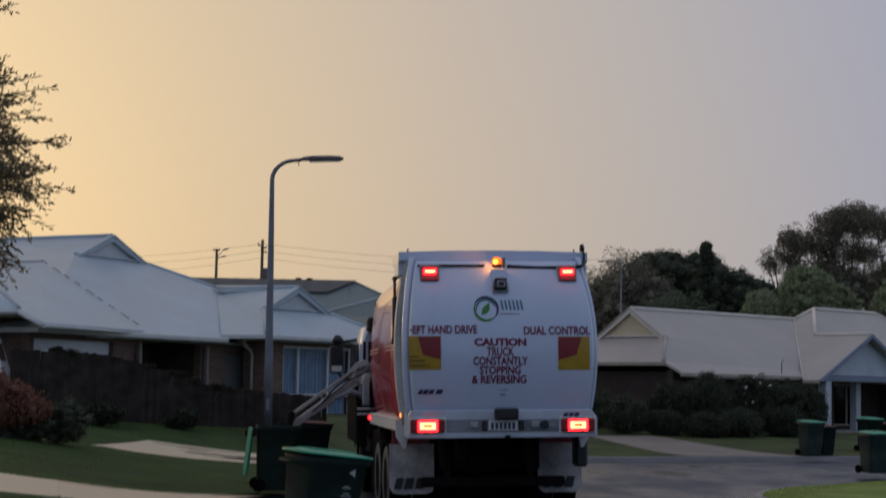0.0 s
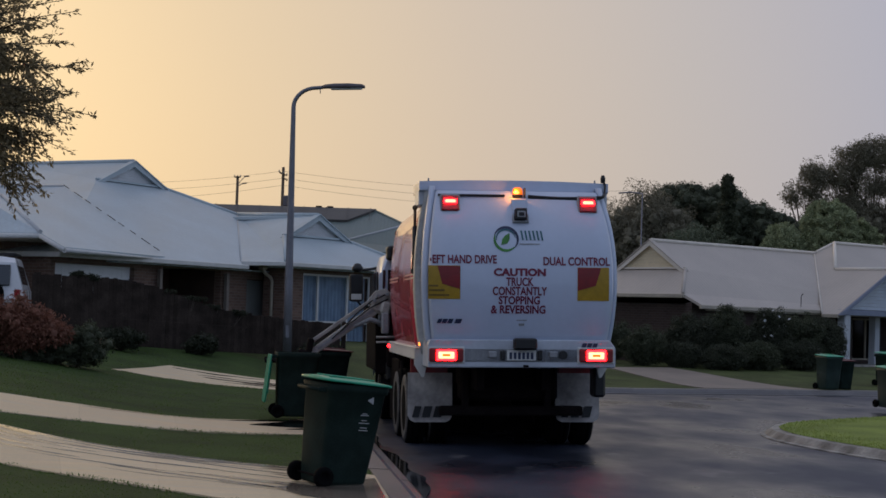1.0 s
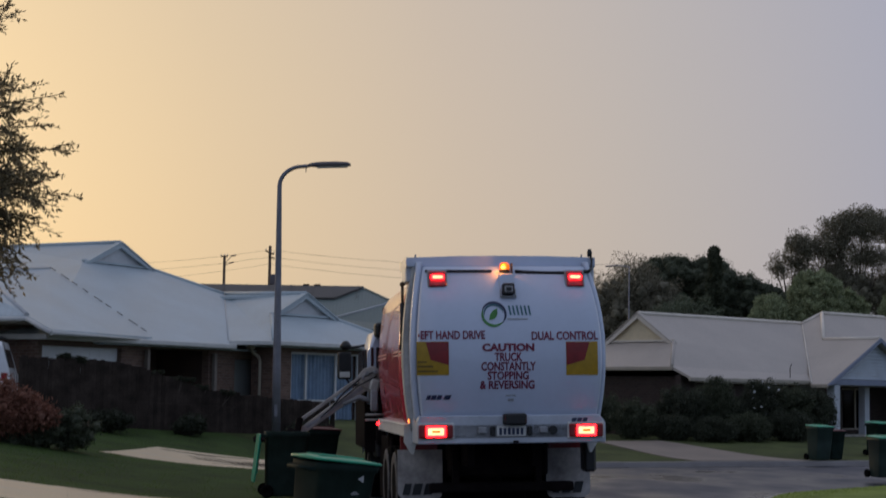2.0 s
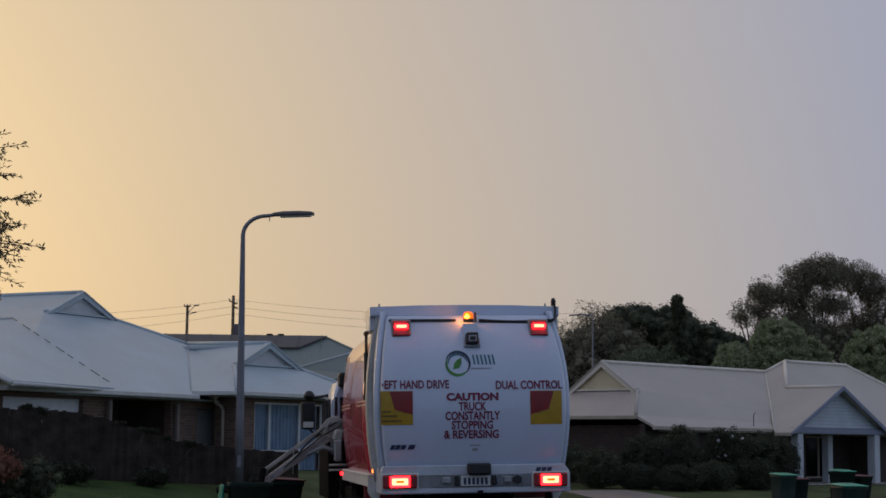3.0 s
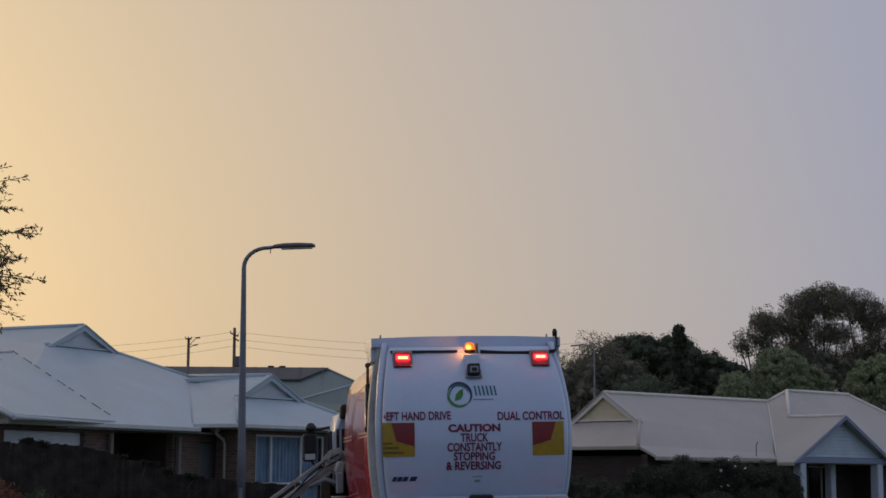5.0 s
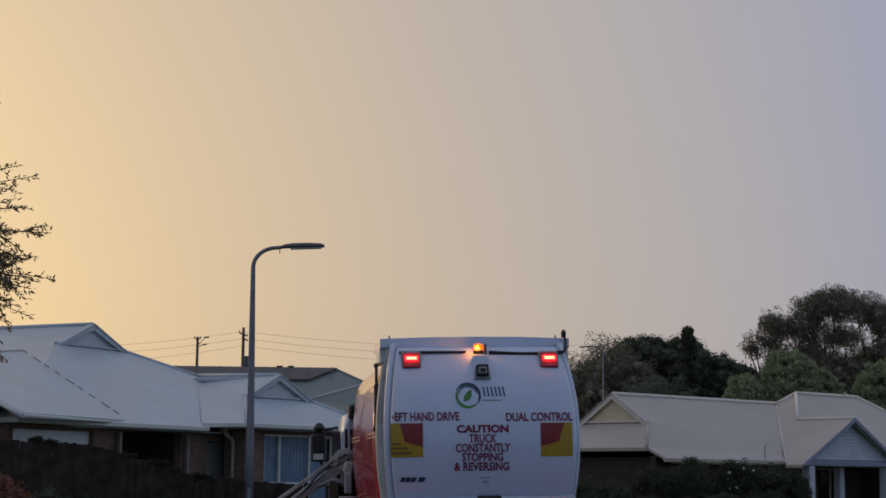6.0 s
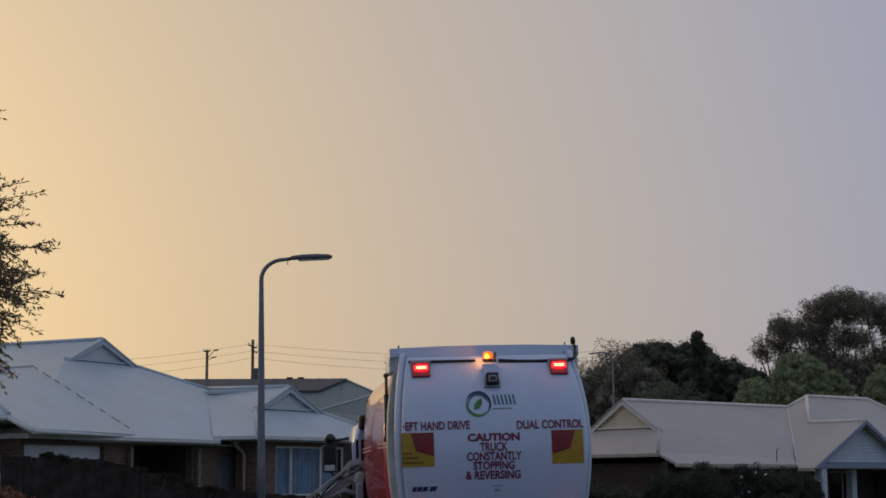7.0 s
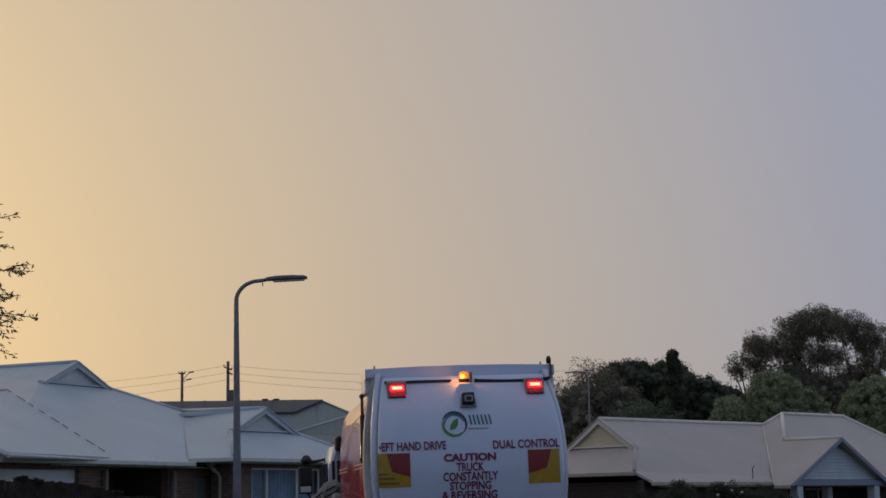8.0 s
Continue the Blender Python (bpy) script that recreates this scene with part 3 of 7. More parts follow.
tagged(road, "wet dark asphalt road curving round a grassed corner", "road", kind="structure")

# lawn sheet outside the outer edge
offs = [0.36, 0.7, 1.0, 1.5, 2.2, 3, 4, 5, 6, 7.5, 9, 12, 16, 22, 30, 45]
bm = bmesh.new()
grid = [[bm.verts.new((*(p + n * d), lawn_z((p + n * d).x, (p + n * d).y, d) - (0.0 if d < 30 else 0.3))) for d in offs] for p, n in zip(outer, outer_n)]
far_bm = bmesh.new()
for (a, b), p in zip(zip(grid, grid[1:]), outer):
    far_side = p.y > 38.0 and p.x > -1.0
    for j in range(len(offs) - 1):
        corners = (a[j], b[j], b[j + 1], a[j + 1])
        if far_side:
            far_bm.faces.new([far_bm.verts.new(v.co) for v in corners]).smooth = True
        else:
            bm.faces.new(corners).smooth = True
bmesh.ops.remove_doubles(far_bm, verts=far_bm.verts, dist=1e-4)
bmesh.ops.delete(bm, geom=[v for v in bm.verts if not v.link_faces], context='VERTS')
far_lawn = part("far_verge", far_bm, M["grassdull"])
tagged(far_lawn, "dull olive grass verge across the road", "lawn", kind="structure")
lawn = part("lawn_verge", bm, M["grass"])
tagged(lawn, "damp mown green lawn and nature strip", "lawn", kind="structure")
# grassed corner inside the bend
bm = bmesh.new()
grid = [[bm.verts.new((*(p - n * d), 0.122 + 0.045 * smooth(0.25, 3, d))) for d in (0.25, 0.7, 1.4)] for p, n in zip(inner, inner_n)]
for a, b in zip(grid, grid[1:]):
    for j in range(2):
        bm.faces.new((a[j + 1], b[j + 1], b[j], a[j]))
rim_pts = [g[2] for g in grid]
edge_far = [bm.verts.new((80, p.co.y * 1.0, 0.16)) for p in rim_pts]
for i in range(len(rim_pts) - 1):
    if (edge_far[i].co - edge_far[i + 1].co).length > 1e-4:
        bm.faces.new((rim_pts[i], edge_far[i], edge_far[i + 1], rim_pts[i + 1]))
bmesh.ops.recalc_face_normals(bm, faces=bm.faces)
corner = part("corner_lawn", bm, M["grassskylit"])
tagged(corner, "grassed street corner, its green lightened in colour for open sky", "lawn", kind="structure")


kerb_rng = np.random.default_rng(12)


def kerb_line(line, normal, sign, name, label, first, last, step, material, broad=1.0, tall=1.0):
    """Rolled concrete kerb laid in separate lengths, each with a rounded nose."""
    top = tagged(thing(name, label, "kerb"), kind="structure")
    i = first
    while i + step < last:
        profile = [(0.0, -0.05), (0.0, 0.012), (0.10, 0.022), (0.16, 0.075), (0.23, 0.128), (0.44, 0.135), (0.44, -0.05)]
        profile = [(d * broad, z * tall) for d, z in profile]
        wobble = kerb_rng.normal(0, 0.004)
        rings = []
        for k in range(i, i + step + 1):
            p, n = line[k], normal[k] * sign
            t = Vector((-n.y, n.x)) * (0.006 if k == i else -0.006 if k == i + step else 0)
            rings.append([(*(p + n * (d - 0.06 + wobble) + t * sign), z + 0.5 * wobble) for d, z in profile])
        part("kerb_length", loft(rings, smooth=False), material, top)
        i += step
    return top


kerb_line(outer, outer_n, 1, "kerb_outer", "rolled concrete kerb along the road's outer edge", 0, 74, 2, M["kerbwet"])
kerb_line(inner, inner_n, -1, "kerb_inner", "pale rolled concrete kerb round the grassed corner", 0, 78, 2, M["kerb"], 0.76, 0.85)


def paved(name, label, a0, a1, b0, b1, lift, material, bays, parent_kind="structure"):
    """A concrete path between two edge lines, laid in bays with open joints, following the lawn."""
    a0, a1, b0, b1 = (Vector(v) for v in (a0, a1, b0, b1))
    top = tagged(thing(name, label, "path"), kind=parent_kind)
    for k in range(bays):
        u0, u1 = (k + 0.0006) / bays, (k + 0.9994) / bays
        bm = bmesh.new()
        g = []
        for u in np.linspace(u0, u1, 4):
            pa, pb = a0.lerp(a1, u), b0.lerp(b1, u)
            g.append([bm.verts.new((*pa.lerp(pb, v), ground_z(*pa.lerp(pb, v)) + lift)) for v in np.linspace(0, 1, 7)])
        for r, s in zip(g, g[1:]):
            for j in range(6):
                bm.faces.new((r[j], r[j + 1], s[j + 1], s[j]))
        ex = bmesh.ops.extrude_face_region(bm, geom=list(bm.faces))
        bmesh.ops.translate(bm, vec=(0, 0, -0.06), verts=[v for v in ex["geom"] if isinstance(v, bmesh.types.BMVert)])
        bmesh.ops.recalc_face_normals(bm, faces=bm.faces)
        part("concrete_bay", bm, material, top)
    return top


# water standing along the gutter, its outer edge wandering
rng = np.random.default_rng(9)
ys = np.linspace(13.0, 30.0, 240)
wave = sum(a * np.sin(ys * f + p) for a, f, p in zip((0.06, 0.04, 0.022, 0.005), (0.8, 2.1, 4.3, 7.0), rng.uniform(0, 6, 4)))
verts, faces = [], []
for y, w in zip(ys, wave):
    e = 1.63 - 0.1093 * y + 0.05
    verts += [(e, y, 0.0195), (e + max(0.015, 0.12 + w), y, 0.0195)]
for k in range(len(ys) - 1):
    faces.append((2 * k, 2 * k + 1, 2 * k + 3, 2 * k + 2))
gutter_water = raw("puddle", verts, faces, M["water"])
tagged(gutter_water, "thin strip of dark standing water along the gutter", "puddle", kind="structure")

# ---------------------------------------------------------------- houses
def roof_face(bm, pts, uv, down):
    """A roof plane with its thickness downwards; ribs run along `down`."""
    vs = [bm.verts.new(p) for p in pts]
    fc = bm.faces.new(vs)
    d = Vector(down).normalized()
    across = Vector((0, 0, 1)).cross(d).normalized()
    for lp in fc.loops:
        lp[uv].uv = (lp.vert.co.dot(across), lp.vert.co.dot(d))
    return fc


def hip_gablet_roof(parent, b, pitch, g, length, material, trim, infill, fascia, rear_hip=True, infill_label="", left_extra=0.0, cut=0.0, tuck=0.0, valley=None, side=""):
    """A hipped roof with a gablet over its front hip; valley: (foot, top) of the line where another slope cuts into its front or west side. Local axes: x along the front eave, y back along the ridge, z up from the eave."""
    k = math.tan(pitch)
    top = k * b
    y_end = length
    ridge_back = y_end - (b if rear_hip else 0)
    A, B, C, D = (Vector(v) for v in ((-b - left_extra, 0, 0), (b, 0, 0), (b, y_end, 0), (-b - left_extra, y_end, 0)))
    gl, gr = Vector((-(1 - g) * b, g * b, k * g * b)), Vector(((1 - g) * b, g * b, k * g * b))
    r0, r1 = Vector((0, g * b, top)), Vector((0, ridge_back, top))
    Ah, Bh = A.lerp(gl, cut / (g * b)), B.lerp(gr, cut / (g * b))
    Bh.x -= tuck
    As, Bs = A + Vector((0, cut, 0)), B + Vector((0, cut, 0))
    if cut:
        planes = [("roof_front", [Ah, Bh, gr, gl], (0, -1, 0)), ("roof_east", [Bs, C, r1, r0, gr, Bh], (1, 0, 0)), ("roof_west", [D, As, Ah, gl, r0, r1], (-1, 0, 0))]
    else:
        planes = [("roof_front", [A, B, gr, gl], (0, -1, 0)), ("roof_east", [B, C, r1, r0, gr], (1, 0, 0)), ("roof_west", [D, A, gl, r0, r1], (-1, 0, 0))]
    if side == "front":
        planes[0] = ("roof_front", [A, Vector((valley[0].x - 0.3, 0, 0)), valley[0], valley[1], gr, gl], (0, -1, 0))
    if side == "west":
        planes[2] = ("roof_west", [valley[0], A, gl, r0, valley[1]], (-1, 0, 0))
        r1 = valley[1]
    if rear_hip:
        planes.append(("roof_back", [C, D, r1], (0, 1, 0)))
    roof = None
    bm = bmesh.new()
    uv = bm.loops.layers.uv.new("UVMap")
    for nm, pts, down in planes:
        roof_face(bm, pts, uv, down)
    bmesh.ops.remove_doubles(bm, verts=bm.verts, dist=1e-4)
    bmesh.ops.recalc_face_normals(bm, faces=bm.faces)
    ex = bmesh.ops.extrude_face_region(bm, geom=list(bm.faces))
    bmesh.ops.translate(bm, vec=(0, 0, -0.09), verts=[v for v in ex["geom"] if isinstance(v, bmesh.types.BMVert)])
    roof = part("roof", bm, material, parent)
    # gablet infill of overlapping boards, with its frame
    f = 0.03
    n = 9
    for i in range(n):
        z0, z1 = i / n, (i + 1) / n - 0.004
        w0, w1 = (1 - g) * b * (1 - z0) - 0.06, (1 - g) * b * (1 - z1) - 0.06
        h = top - k * g * b
        bmb = prism([(-w0, k * g * b + h * z0 - 0.0), (w0, k * g * b + h * z0), (max(w1, 0.02), k * g * b + h * z1), (-max(w1, 0.02), k * g * b + h * z1)], 0.03,
                    Matrix.Translation((0, g * b - 0.02 - 0.0, 0)) @ pose(0, 0, 0, 0, 0, 0))
        part("gablet_board", bmb, infill, roof, infill_label)
    for s in (-1, 1):
        v = [(s * ((1 - g) * b + 0.12), k * g * b - 0.10), (0, top + 0.02), (0, top - 0.16), (s * ((1 - g) * b - 0.10), k * g * b - 0.10)]
        part("barge_board", prism(v, 0.05, Matrix.Translation((0, g * b - 0.16, 0))), trim, roof)
        lip = [(s * ((1 - g) * b + 0.14), k * g * b - 0.06), (0, top + 0.05), (0, top + 0.02), (s * ((1 - g) * b + 0.14), k * g * b - 0.10)]
        part("gablet_roof", prism(lip, 0.22, Matrix.Translation((0, g * b - 0.2, 0))), material, roof)
    part("sill_flashing", box(2 * (1 - g) * b + 0.2, 0.10, 0.06, pose(0, g * b - 0.06, k * g * b + 0.02)), trim, roof)
    part("ridge_cap", tube([r0 + Vector((0, -0.1, 0.02)), r1 + Vector((0, 0, 0.02))], 0.07, 8), trim, roof)
    hips = ((valley[1] if side == "front" else Bh, gr),) if left_extra else ((Ah, gl), (Bh, gr))
    for a, c in hips:
        part("hip_cap", tube([a + Vector((0, 0, 0.01)), c + Vector((0, 0, 0.01))], 0.06, 8), material, roof)
    # gutter along each eave
    eaves = [(Ah, Vector((valley[0].x - 0.05, 0, 0)) if side == "front" else Bh), (Bs, C), (valley[0] if side == "west" else D, As)]
    for a, c in eaves:
        mid, d = (a + c) / 2, (c - a)
        ang, dip = math.degrees(math.atan2(d.y, d.x)), math.degrees(math.asin(d.z / d.length))
        part("gutter", box(d.length + 0.1, 0.12, 0.14, Matrix.Translation(mid + Vector((0, 0, -0.07))) @ pose(0, 0, 0, 0, 0, ang) @ pose(0, 0, 0, 0, -dip, 0), 0.02), fascia, roof)
    # soffit
    part("soffit", box(2 * b - 0.1, y_end - 0.2 - 2.2 * cut, 0.03, pose(0, (y_end + 2.2 * cut) / 2, -0.16)), trim, roof)
    return roof


def plain_hip_roof(parent, b, pitch, length, material, trim, fascia):
    """A hipped roof. Local axes as for the gablet roof."""
    k = math.tan(pitch)
    A, B, C, D = (Vector(v) for v in ((-b, 0, 0), (b, 0, 0), (b, length, 0), (-b, length, 0)))
    r0, r1 = Vector((0, b, k * b)), Vector((0, length - b, k * b))
    bm = bmesh.new()
    uv = bm.loops.layers.uv.new("UVMap")
    for pts, down in (([A, B, r0], (0, -1, 0)), ([B, C, r1, r0], (1, 0, 0)), ([C, D, r1], (0, 1, 0)), ([D, A, r0, r1], (-1, 0, 0))):
        roof_face(bm, pts, uv, down)
    bmesh.ops.remove_doubles(bm, verts=bm.verts, dist=1e-4)
    bmesh.ops.recalc_face_normals(bm, faces=bm.faces)
    ex = bmesh.ops.extrude_face_region(bm, geom=list(bm.faces))
    bmesh.ops.translate(bm, vec=(0, 0, -0.09), verts=[v for v in ex["geom"] if isinstance(v, bmesh.types.BMVert)])
    roof = part("roof", bm, material, parent)
    part("ridge_cap", tube([r0, r1], 0.07, 8), trim, roof)
    for a, c in ((A, r0), (B, r0), (C, r1), (D, r1)):
        part("hip_cap", tube([a, c], 0.06, 8), trim, roof)
    for a, c in ((A, B), (B, C), (C, D), (D, A)):
        mid, d = (a + c) / 2, (c - a)
        part("gutter", box(d.length + 0.1, 0.12, 0.14, Matrix.Translation(mid + Vector((0, 0, -0.05))) @ pose(0, 0, 0, 0, 0, math.degrees(math.atan2(d.y, d.x))), 0.02), fascia, roof)
    part("soffit", box(2 * b - 0.1, length - 0.1, 0.03, pose(0, length / 2, -0.16)), trim, roof)
    return roof


def wall_with_openings(name, parent, x0, x1, z0, z1, y, thick, openings, material):
    """A wall in the plane y (its outer face), built of the blocks between its openings (xa, xb, za, zb)."""
    xs = sorted({x0, x1, *(v for o in openings for v in o[:2])})
    zs = sorted({z0, z1, *(v for o in openings for v in o[2:])})
    bm = bmesh.new()
    for xa, xb in zip(xs, xs[1:]):
        run = None
        for za, zb in zip(zs, zs[1:]):
            mx, mz = (xa + xb) / 2, (za + zb) / 2
            if any(o[0] < mx < o[1] and o[2] < mz < o[3] for o in openings):
                continue
            box(xb - xa, thick, zb - za, pose(mx, y + thick / 2, mz), 0, bm)
    bmesh.ops.remove_doubles(bm, verts=bm.verts, dist=1e-4)
    return part(name, bm, material, parent)


def window_unit(parent, x0, x1, z0, z1, y, bars, frame_mat, curtains=None, transom=None):
    """A window set in an opening: outer frame, mullions, glass, sill and, behind, hung curtains."""
    w = part("window", box(x1 - x0, 0.03, 0.06, pose((x0 + x1) / 2, y + 0.05, z1 - 0.03)), frame_mat, parent, "aluminium-framed window")
    part("frame", box(x1 - x0, 0.05, 0.06, pose((x0 + x1) / 2, y + 0.05, z0 + 0.03)), frame_mat, w)
    for x in [x0 + 0.03, x1 - 0.03, *bars]:
        part("mullion", box(0.075, 0.05, z1 - z0, pose(x, y + 0.045, (z0 + z1) / 2)), frame_mat, w)
    if transom:
        part("transom", box(x1 - x0, 0.055, 0.07, pose((x0 + x1) / 2, y + 0.043, transom)), frame_mat, w)
    edges = [x0, *bars, x1]
    for a, b in zip(edges, edges[1:]):
        part("pane", box(b - a - 0.04, 0.008, z1 - z0 - 0.06, pose((a + b) / 2, y + 0.07, (z0 + z1) / 2)), M["paneglass"], w)
    if curtains:
        a, b = curtains
        n = int((b - a) / 0.03)
        sec = [[(a + (b - a) * i / n, y + 0.20 + 0.035 * math.sin(i * 1.15) + 0.012 * math.sin(i * 0.37), z) for i in range(n + 1)] for z in (z0 - 0.02, z1 + 0.02)]
        part("curtain", loft(sec, closed=False, caps=False), M["curtain"], w, "blue-grey hanging curtain")
    return w


# grey house on the rise to the west
LH_EAVE = 3.13
LH_G = 0.52
MAIN = pose(-4.764, 52.171, 0, 0, 0, 61.1)
house = thing("house", "brick house with pale grey sheet-metal roof and two gablets", "house", MAIN)
up = Matrix.Translation((-0.06, 0.105, LH_EAVE))
k_main = math.tan(0.408)
valley_main = [Vector((x, y, k_main * y)) for x, y in ((-1.89, 0.275), (3.46, 4.325))]
main_roof = hip_gablet_roof(house, 7.785, 0.408, 0.787, 19.0, M["roofblue"], M["roofblue"], M["gable"], M["trimwhite"], left_extra=2.35, valley=valley_main, side="front")
main_roof.matrix_local = up
SECOND = pose(-2.642, 53.13, LH_EAVE + 0.133, 0, 0, 52.3)
valley_second = [SECOND.inverted() @ MAIN @ up @ v for v in valley_main]
second_roof = hip_gablet_roof(house, 3.314, 0.4532, 0.556, 9.0, M["roofblue"], M["roofblue"], M["gable"], M["trimwhite"], rear_hip=False, valley=valley_second, side="west")
second_roof.matrix_local = MAIN.inverted() @ SECOND
# garage wing: its slope beside the valley, and the hipped front
w_valley, w_top, w_ridge, w_hip, w_corner, w_inner, w_left, w_far = (MAIN.inverted() @ Vector(v) for v in ((-7.74, 47.22, 3.20), (-11.43, 50.70, 5.33), (-12.53, 44.30, 4.77), (-11.92, 45.54, 4.63), (-10.10, 42.42, 3.55), (-9.40, 42.07, 3.20), (-13.25, 42.52, 3.50), (-13.92, 44.50, 4.74)))
bm = bmesh.new()
uv = bm.loops.layers.uv.new("UVMap")
roof_face(bm, [w_valley, w_top, w_ridge, w_hip, w_corner, w_inner], uv, (0, -1, 0))
roof_face(bm, [w_left, w_corner, w_hip, w_ridge, w_far], uv, (-1, -1, 0))
bmesh.ops.remove_doubles(bm, verts=bm.verts, dist=1e-4)
bmesh.ops.recalc_face_normals(bm, faces=bm.faces)
ex = bmesh.ops.extrude_face_region(bm, geom=list(bm.faces))
bmesh.ops.translate(bm, vec=(0, 0, -0.05), verts=[v for v in ex["geom"] if isinstance(v, bmesh.types.BMVert)])
bmesh.ops.recalc_face_normals(bm, faces=bm.faces)
wing_roof = part("wing_roof", bm, M["roofblue"], house)
part("hip_cap", tube([w_corner + Vector((0, 0, 0.02)), w_hip + Vector((0, 0, 0.02))], 0.06, 8), M["trimroof"], wing_roof)
part("ridge_cap", tube([w_top + Vector((0, 0, 0.01)), w_ridge + Vector((0, 0, 0.01))], 0.035, 8), M["trimroof"], wing_roof)
part("wing_soffit", box(7.0, 2.3, 0.04, MAIN.inverted() @ pose(-13.75, 43.7, 3.40, 0, 0, 1.0)), M["trimcream"], house)
for a, c in ((w_left, w_corner), (w_corner, w_inner), (w_inner, w_valley)):
    part("gutter", tube([a + Vector((0, 0, -0.08)), c + Vector((0, 0, -0.08))], [0.065, 0.065 if c is not w_valley else 0.02], 6), M["trimwhite"], wing_roof)
# pale capping where the second roof meets the front slope
part("valley_cap", tube([up @ v + Vector((0, 0, 0.01)) for v in valley_main], 0.022, 6), M["trimroof"], house)
# dark flashing laid in short lengths across the front slope
fa, fb = Vector((-4.62, 5.06)), Vector((-5.82, 0.20))
for i in range(9):
    p = fa.lerp(fb, (i + 0.1) / 9)
    q = fa.lerp(fb, (i + 0.58 + 0.25 * (i % 3 == 1)) / 9)
    part("flashing", tube([(p.x, p.y, LH_EAVE + k_main * (p.y - 0.105) + 0.10), (q.x, q.y, LH_EAVE + k_main * (q.y - 0.105) + 0.10)], 0.014, 5), M["roofbrown"], house)
# front wall, garage door, porch, door, window
front_wall = wall_with_openings("wall", house, -10.0, 9.6, LH_G - 0.4, LH_EAVE - 0.12, 0.6, 0.24,
                                [(-9.8, -6.6, LH_G - 0.4, 2.86), (-5.35, -2.6, LH_G - 0.4, 2.92), (-1.28, -0.25, LH_G - 0.4, 2.72)], M["brickface"])
garage = part("garage_door", box(3.2, 0.05, 0.52, pose(-8.2, 0.78, 2.60), 0.01), M["garagewhite"], house, "pale panelled garage door")
for i in range(4):
    part("panel", box(3.2, 0.05, 0.50, pose(-8.2, 0.78, 2.07 - 0.52 * i), 0.01), M["garagewhite"], garage)
for i in range(5):
    for j in range(8):
        part("pressed_panel", box(0.34, 0.012, 0.36, pose(-9.62 + 0.405 * j, 0.752, 2.60 - 0.52 * i), 0.005), M["garagewhite"], garage)
porch = part("porch_back", box(2.9, 0.15, 2.9, pose(-3.95, 2.6, 1.6)), M["brickdark"], house)
part("porch_side", box(0.15, 1.9, 2.9, pose(-5.42, 1.7, 1.6)), M["brickdark"], house)
part("porch_side", box(0.15, 1.9, 2.9, pose(-2.52, 1.7, 1.6)), M["brickdark"], house)
for x in (-5.62, -2.46):
    part("porch_post", box(0.12, 0.12, 2.7, pose(x, 0.48, LH_G - 0.4 + 1.38), 0.01), M["mortar"], house)
part("front_door", box(1.03, 0.06, 2.6, pose(-0.765, 0.74, 1.40), 0.01), M["render"], house, "grey rendered infill beside the porch")
# walls and window of the wing under the second roof
WING = MAIN.inverted() @ pose(-2.642, 53.13, 0, 0, 0, 52.3)
wing_front = wall_with_openings("wing_wall", house, -2.76, 2.76, LH_G - 0.4, 3.12, 0.55, 0.24, [(-1.92, 1.30, 0.80, 2.97)], M["brickface"])
wing_front.matrix_local = WING
wing_side = part("wing_wall", box(0.24, 0.62, 3.0, pose(-2.64, 1.10, 1.62)), M["brickface"], house)
wing_side.matrix_local = WING
wing_window = window_unit(house, -1.92, 1.30, 0.80, 2.97, 0.57, [-1.18, 0.22], M["trimwhite"], (-1.90, 1.28), 1.48)
wing_window.matrix_local = WING
wing_room = part("room_back", box(3.8, 0.1, 3.0, pose(-0.3, 2.0, 1.6)), M["render"], house)
wing_room.matrix_local = WING
ledge = part("white_bench", box(0.9, 0.30, 0.06, pose(0.05, 0.40, 1.44), 0.01), M["trimwhite"], house, "white ledge under the window")
ledge.matrix_local = WING
rain_pipe = part("downpipe", tube([(-3.24, 0.98, 3.06), (-3.20, 0.98, 2.94), (-2.90, 1.00, 2.80), (-2.83, 1.00, 2.68), (-2.83, 1.00, 0.2)], 0.05, 8), M["trimcream"], house, "cream downpipe")
rain_pipe.matrix_local = WING
rain_head = part("rainhead", box(0.20, 0.20, 0.16, pose(-3.26, 0.98, 3.10), 0.01), M["trimcream"], house)
rain_head.matrix_local = WING
# garage wing
wing = part("wing_wall", box(8.4, 0.24, 3.2, MAIN.inverted() @ pose(-14.75, 44.4, 1.79, 0, 0, 2.0)), M["brickface"], house)
part("wing_wall", box(0.24, 2.6, 3.2, MAIN.inverted() @ pose(-10.55, 45.65, 1.79, 0, 0, 3.0)), M["brickface"], house)
part("side_wall", box(0.24, 17.5, 3.4, pose(-9.6, 9.6, 1.5)), M["brickface"], house)
part("side_wall", box(0.24, 17.5, 3.4, pose(7.2, 9.6, 1.5)), M["brickface"], house)
part("floor_slab", box(17.2, 18.0, 0.5, pose(-1.2, 9.6, 0.30)), M["mortar"], house)

# beige house on the far side of the bend
RH_EAVE = 2.435
RH = pose(5.872, 58.164, 0, 0, 0, -48.8)
neighbour = thing("house", "beige-roofed house with cream gablet and weatherboard portico", "house", RH)
rh_roof = hip_gablet_roof(neighbour, 3.477, 0.571, 0.561, 15.5, M["roofbeige"], M["trimbeige"], M["cream"], M["trimcream"], infill_label="cream weatherboard", cut=0.55, tuck=0.26)
rh_roof.matrix_local = Matrix.Translation((0, 0, RH_EAVE))
